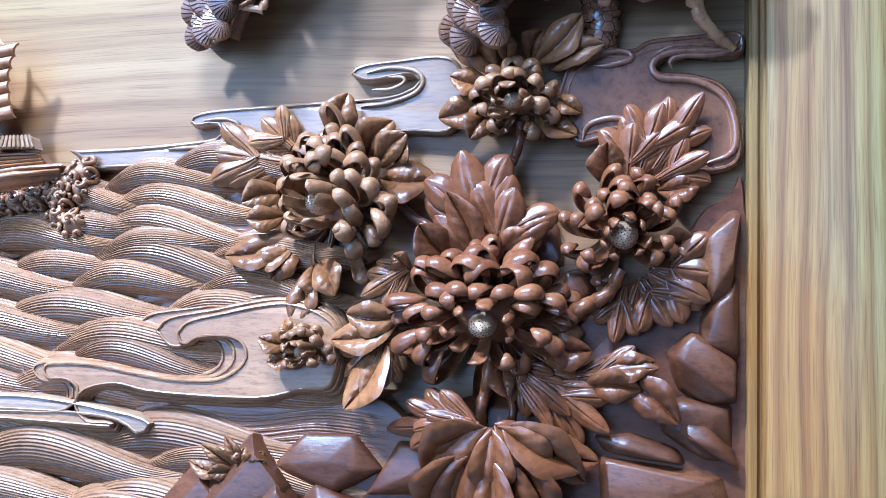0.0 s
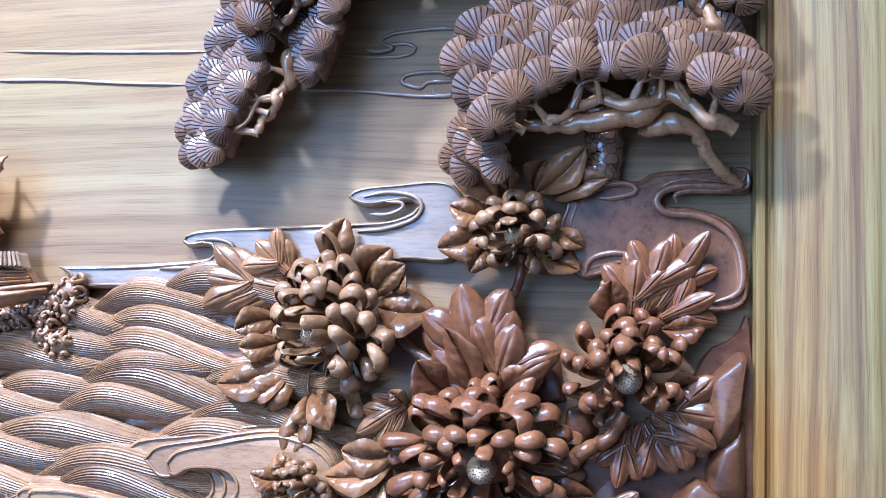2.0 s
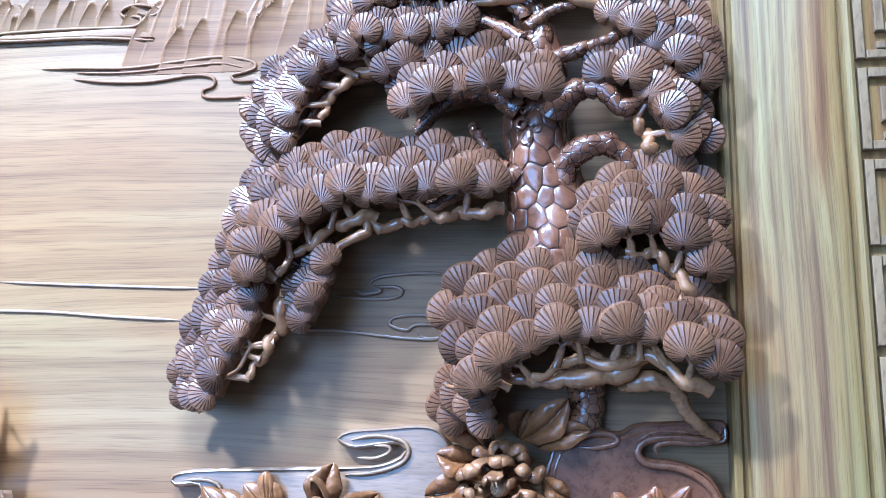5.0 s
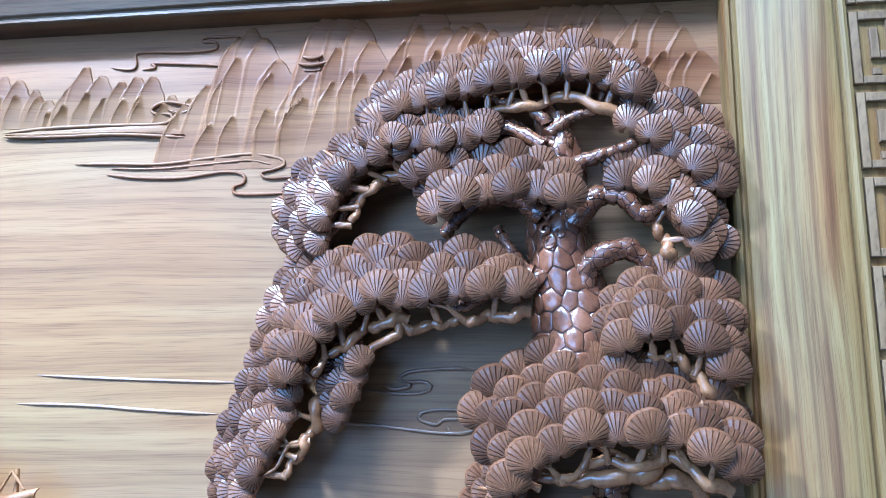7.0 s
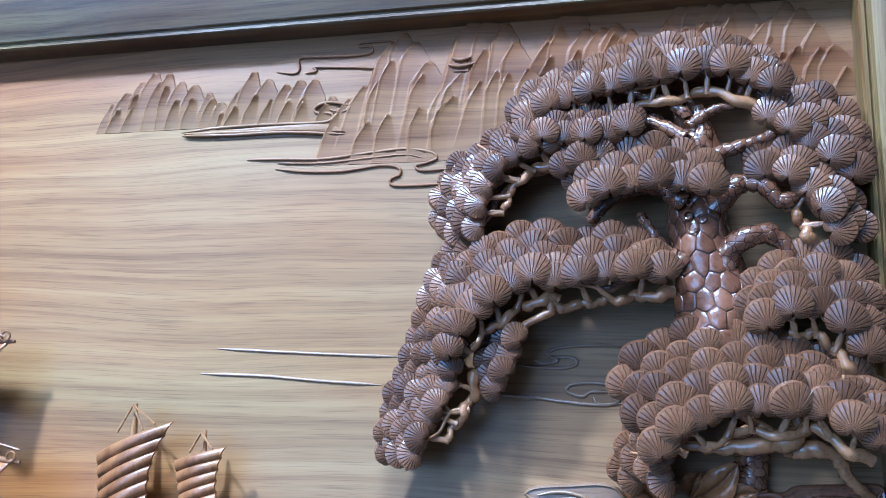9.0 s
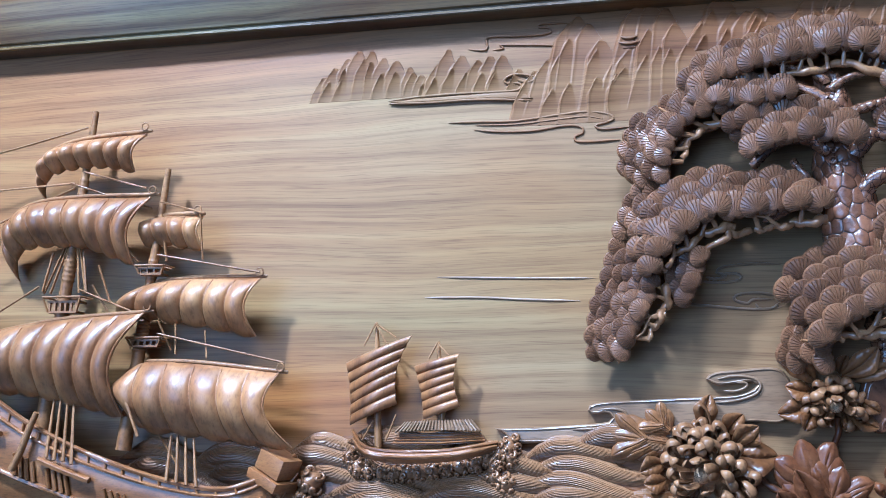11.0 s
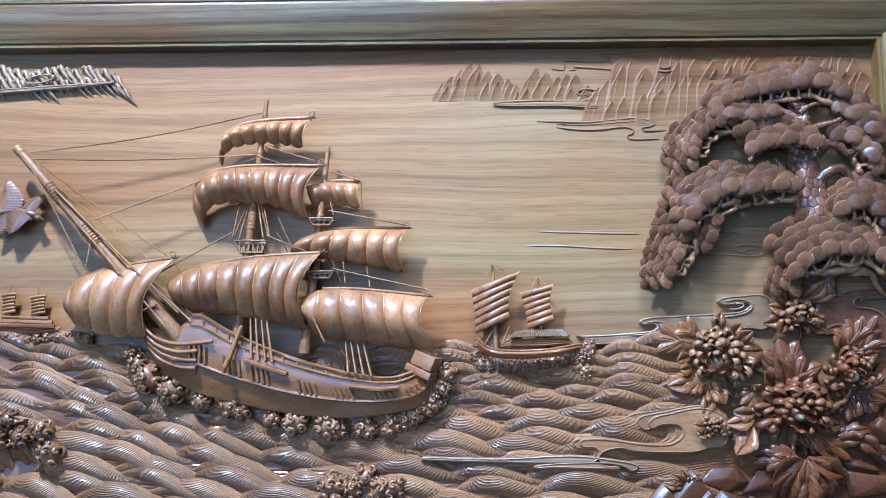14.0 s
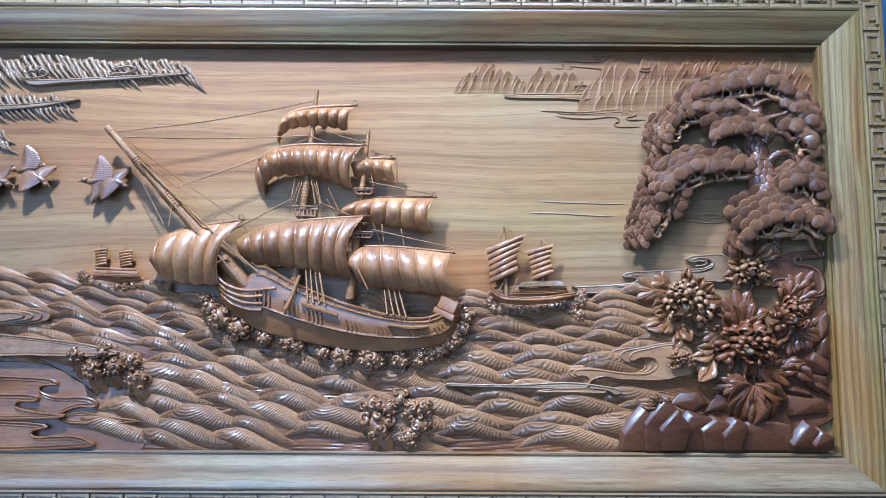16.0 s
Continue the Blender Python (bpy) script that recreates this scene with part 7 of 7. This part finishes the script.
junk = thing("sailing_junk", "brown carved junk with two ribbed batten sails on the waves", "carved boat")
q = [(-0.817, 1.476), (-0.721, 1.512), (-0.741, 1.419), (-0.809, 1.390)]
batten_sail(junk, *q, 6, 0.034, 0.016)
q = [(-0.720, 1.471), (-0.656, 1.487), (-0.654, 1.416), (-0.706, 1.399)]
batten_sail(junk, *q, 6, 0.032, 0.012)
tube("mast", on([(-0.774, 1.531), (-0.772, 1.489), (-0.770, 1.415), (-0.768, 1.361)], 0.026), [0.0022, 0.004, 0.005, 0.005], SPAR, junk)
tube("mast", on([(-0.686, 1.504), (-0.684, 1.469), (-0.680, 1.414), (-0.679, 1.369)], 0.024), [0.002, 0.0034, 0.004, 0.004], SPAR, junk)
for ends in ([(-0.774, 1.529), (-0.790, 1.498)], [(-0.774, 1.529), (-0.758, 1.502)], [(-0.774, 1.529), (-0.744, 1.509)], [(-0.686, 1.502), (-0.698, 1.480)], [(-0.686, 1.502), (-0.671, 1.485)], [(-0.774, 1.397), (-0.789, 1.370)], [(-0.742, 1.405), (-0.756, 1.370)]):
    tube("rope", on(ends, 0.032), 0.0014, SPAR, junk, 6)
HT2, HB2 = [(-0.804, 1.383), (-0.783, 1.363), (-0.738, 1.357), (-0.666, 1.360), (-0.604, 1.371)], [(-0.800, 1.358), (-0.774, 1.345), (-0.720, 1.341), (-0.657, 1.346), (-0.607, 1.358)]
hull2 = loft("hull", HT2, HB2, lambda u, v: 0.018 + 0.034 * math.sin(math.pi * (0.3 + 0.5 * v)) * min(1, 0.3 + 4 * u, 0.3 + 4 * (1 - u)), SAIL, junk, 30, 8, thick=0.005)
for v in (0.0, 0.45):
    a, b = spline(HT2, 20), spline(HB2, 20)
    tube("rail", [(*(a[i] * (1 - v) + b[i] * v)[:1], -0.020 - 0.034 * math.sin(math.pi * (0.3 + 0.5 * v)) * min(1, 0.3 + 0.2 * i, 0.3 + 0.2 * (20 - i)), (a[i] * (1 - v) + b[i] * v)[1]) for i in range(21)], 0.0026, SHIP, hull2, 6)
ROOF = ([(-0.730, 1.395), (-0.683, 1.398), (-0.640, 1.399)], [(-0.740, 1.382), (-0.683, 1.385), (-0.626, 1.385)])
cabin = loft("cabin_roof", ROOF[0], ROOF[1], lambda u, v: 0.026 + 0.012 * v, CLOUD, junk, 12, 4, thick=0.012)
for k in range(24):
    a, b = spline(ROOF[0], 23)[k], spline(ROOF[1], 23)[k]
    tube("roof_tile", [(a[0], -0.029, a[1]), (b[0], -0.041, b[1])], 0.0015, CLOUD, cabin, 6)
wall_pts = [(-0.736, 1.380), (-0.683, 1.382), (-0.628, 1.383)], [(-0.747, 1.366), (-0.683, 1.366), (-0.619, 1.372)]
loft("cabin", wall_pts[0], wall_pts[1], lambda u, v: 0.030, SHIP, junk, 12, 4, thick=0.012)
for k in range(4):
    v = (k + 0.5) / 4
    tube("cabin_rail", [(*(np.array(p) * (1 - v) + np.array(s) * v)[:1], -0.032, (np.array(p) * (1 - v) + np.array(s) * v)[1]) for p, s in zip(*wall_pts)], 0.0016, SHIP, junk, 6)
foamline = thing("bow_wave", "row of small brown carved foam scrolls below the junk", "carved wave")
for k, p in enumerate([(-0.809, 1.347), (-0.797, 1.334), (-0.783, 1.329), (-0.764, 1.328), (-0.746, 1.326), (-0.728, 1.328), (-0.710, 1.330), (-0.692, 1.333), (-0.674, 1.335), (-0.656, 1.339), (-0.637, 1.343), (-0.619, 1.349), (-0.603, 1.356), (-0.589, 1.365), (-0.589, 1.351), (-0.609, 1.341), (-0.611, 1.326), (-0.595, 1.318)]):
    foam("foam_tuft", foamline, p, 0.0125 + 0.003 * ((k * 3) % 4) / 3, 0.028, 700 + k, FOAM)

far = thing("sailing_junk", "small brown carved junk with two batten sails far off", "carved boat")
batten_sail(far, *[(-1.760, 1.471), (-1.725, 1.474), (-1.724, 1.433), (-1.755, 1.429)], 6, 0.020, 0.004)
batten_sail(far, *[(-1.702, 1.466), (-1.664, 1.470), (-1.663, 1.431), (-1.696, 1.426)], 6, 0.020, 0.004)
tube("mast", on([(-1.743, 1.486), (-1.739, 1.418)], 0.015), 0.0024, SPAR, far)
tube("mast", on([(-1.685, 1.482), (-1.681, 1.418)], 0.015), 0.0024, SPAR, far)
for k, pts in enumerate(([(-1.750, 1.423), (-1.656, 1.421)], [(-1.753, 1.416), (-1.647, 1.413)], [(-1.755, 1.408), (-1.641, 1.405)])):
    tube("deck", [(p[0], -0.020 - 0.003 * k, p[1]) for p in spline(pts, 6)], 0.0042, SHIP, far, 6)
loft("hull", [(-1.763, 1.409), (-1.709, 1.404), (-1.633, 1.405)], [(-1.754, 1.393), (-1.708, 1.388), (-1.641, 1.391)], lambda u, v: 0.012 + 0.012 * math.sin(math.pi * v), SHIP, far, 16, 6, thick=0.004)
foamline = thing("bow_wave", "row of small brown carved foam scrolls below the far junk", "carved wave")
for k, p in enumerate([(-1.786, 1.412), (-1.775, 1.401), (-1.758, 1.392), (-1.739, 1.386), (-1.720, 1.382), (-1.699, 1.380), (-1.679, 1.381), (-1.659, 1.383), (-1.638, 1.384), (-1.616, 1.387), (-1.597, 1.385), (-1.579, 1.381)]):
    foam("foam_tuft", foamline, p, 0.0115, 0.024, 800 + k, FOAM)

# ---- birds: plain carved shapes ----


def wing_data(base, tip, back, d0, d1, feathers, off):
    """A broad wing or tail: a stiff leading edge, feathers with grooves between them and a scalloped trailing edge."""
    base, tip, back = np.array(base), np.array(tip), np.array(back)
    nu, nv = 4 * feathers, 6
    verts = []
    for layer in (0, 1):
        for i in range(nu + 1):
            s = i / nu
            q = (s * feathers) % 1.0
            chord = (0.12 + 0.88 * math.sin(math.pi * min(1.0, 0.30 + 0.68 * s))) * (0.97 + 0.03 * math.sin(math.pi * q))
            for j in range(nv + 1):
                v = j / nv
                p = base + (tip - base) * s + back * chord * v + (tip - base) * 0.22 * v * s
                d = d0 + (d1 - d0) * s + 0.004 * math.sin(math.pi * v) - (0.0004 if i % 4 == 0 and v > 0.25 else 0) - 0.0025 * layer - (0.0012 if v > 0.4 and layer == 0 else 0)
                verts.append((p[0], -d, p[1]))
    n = (nu + 1) * (nv + 1)
    ring = [(i * (nv + 1), (i + 1) * (nv + 1)) for i in range(nu)] + [((i + 1) * (nv + 1) + nv, i * (nv + 1) + nv) for i in range(nu)] + [(nu * (nv + 1) + j, nu * (nv + 1) + j + 1) for j in range(nv)] + [(j + 1, j) for j in range(nv)]
    return verts, grid_faces(nu, nv, off) + grid_faces(nu, nv, off + n, True) + [(off + q, off + p, off + p + n, off + q + n) for p, q in ring]


def bird(label, c, size, turn, seed):
    ob_v, ob_f = blob_data((0, -0.024, 0), (0.026 * size, 0.010, 0.0105 * size), 0, 10, 16)
    for c2, r in (((-0.025 * size, -0.028, 0.006 * size), (0.0105 * size, 0.008, 0.0085 * size)), ((-0.036 * size, -0.028, 0.0055 * size), (0.007 * size, 0.0025, 0.0022 * size))):
        a, b = blob_data(c2, r, len(ob_v), 6, 10)
        ob_v += a
        ob_f += b
    k = size
    for base, tip, back, d0, d1, n in (((-0.010 * k, 0.004 * k), (0.016 * k, 0.056 * k), (0.052 * k, -0.016 * k), 0.030, 0.034, 11), ((-0.008 * k, -0.006 * k), (-0.022 * k, -0.050 * k), (0.046 * k, 0.004 * k), 0.028, 0.020, 11),
                                       ((0.018 * k, 0.006 * k), (0.022 * k, -0.010 * k), (0.042 * k, 0.002 * k), 0.026, 0.024, 5)):
        v, f = wing_data(base, tip, back, d0, d1, n, len(ob_v))
        ob_v += v
        ob_f += f
    m = Matrix.Translation((c[0], -0.004, c[1])) @ Matrix.Rotation(radians(-turn), 4, "Y")
    return tagged(mesh_ob("carved_bird", [m @ Vector(p) for p in ob_v], ob_f, PINE, None, "", 45), label, "carved bird", "carved birds")


for label, p, size, turn, seed in (("plain brown carved bird with raised wings near the bowsprit", [(-1.763, 1.636)][0], 0.9, 10, 1), ("plain brown carved bird with a spread tail beside another", [(-1.705, 1.632)][0], 0.8, 165, 2),
                                   ("plain brown carved bird with raised wings", [(-1.936, 1.663)][0], 0.85, 15, 3), ("plain brown carved bird diving with a white-edged tail", [(-1.894, 1.640)][0], 0.8, 150, 4),
                                   ("plain brown carved bird at the far end of the flock", [(-1.989, 1.634)][0], 0.85, 170, 5)):
    bird(label, p, size, turn, seed)
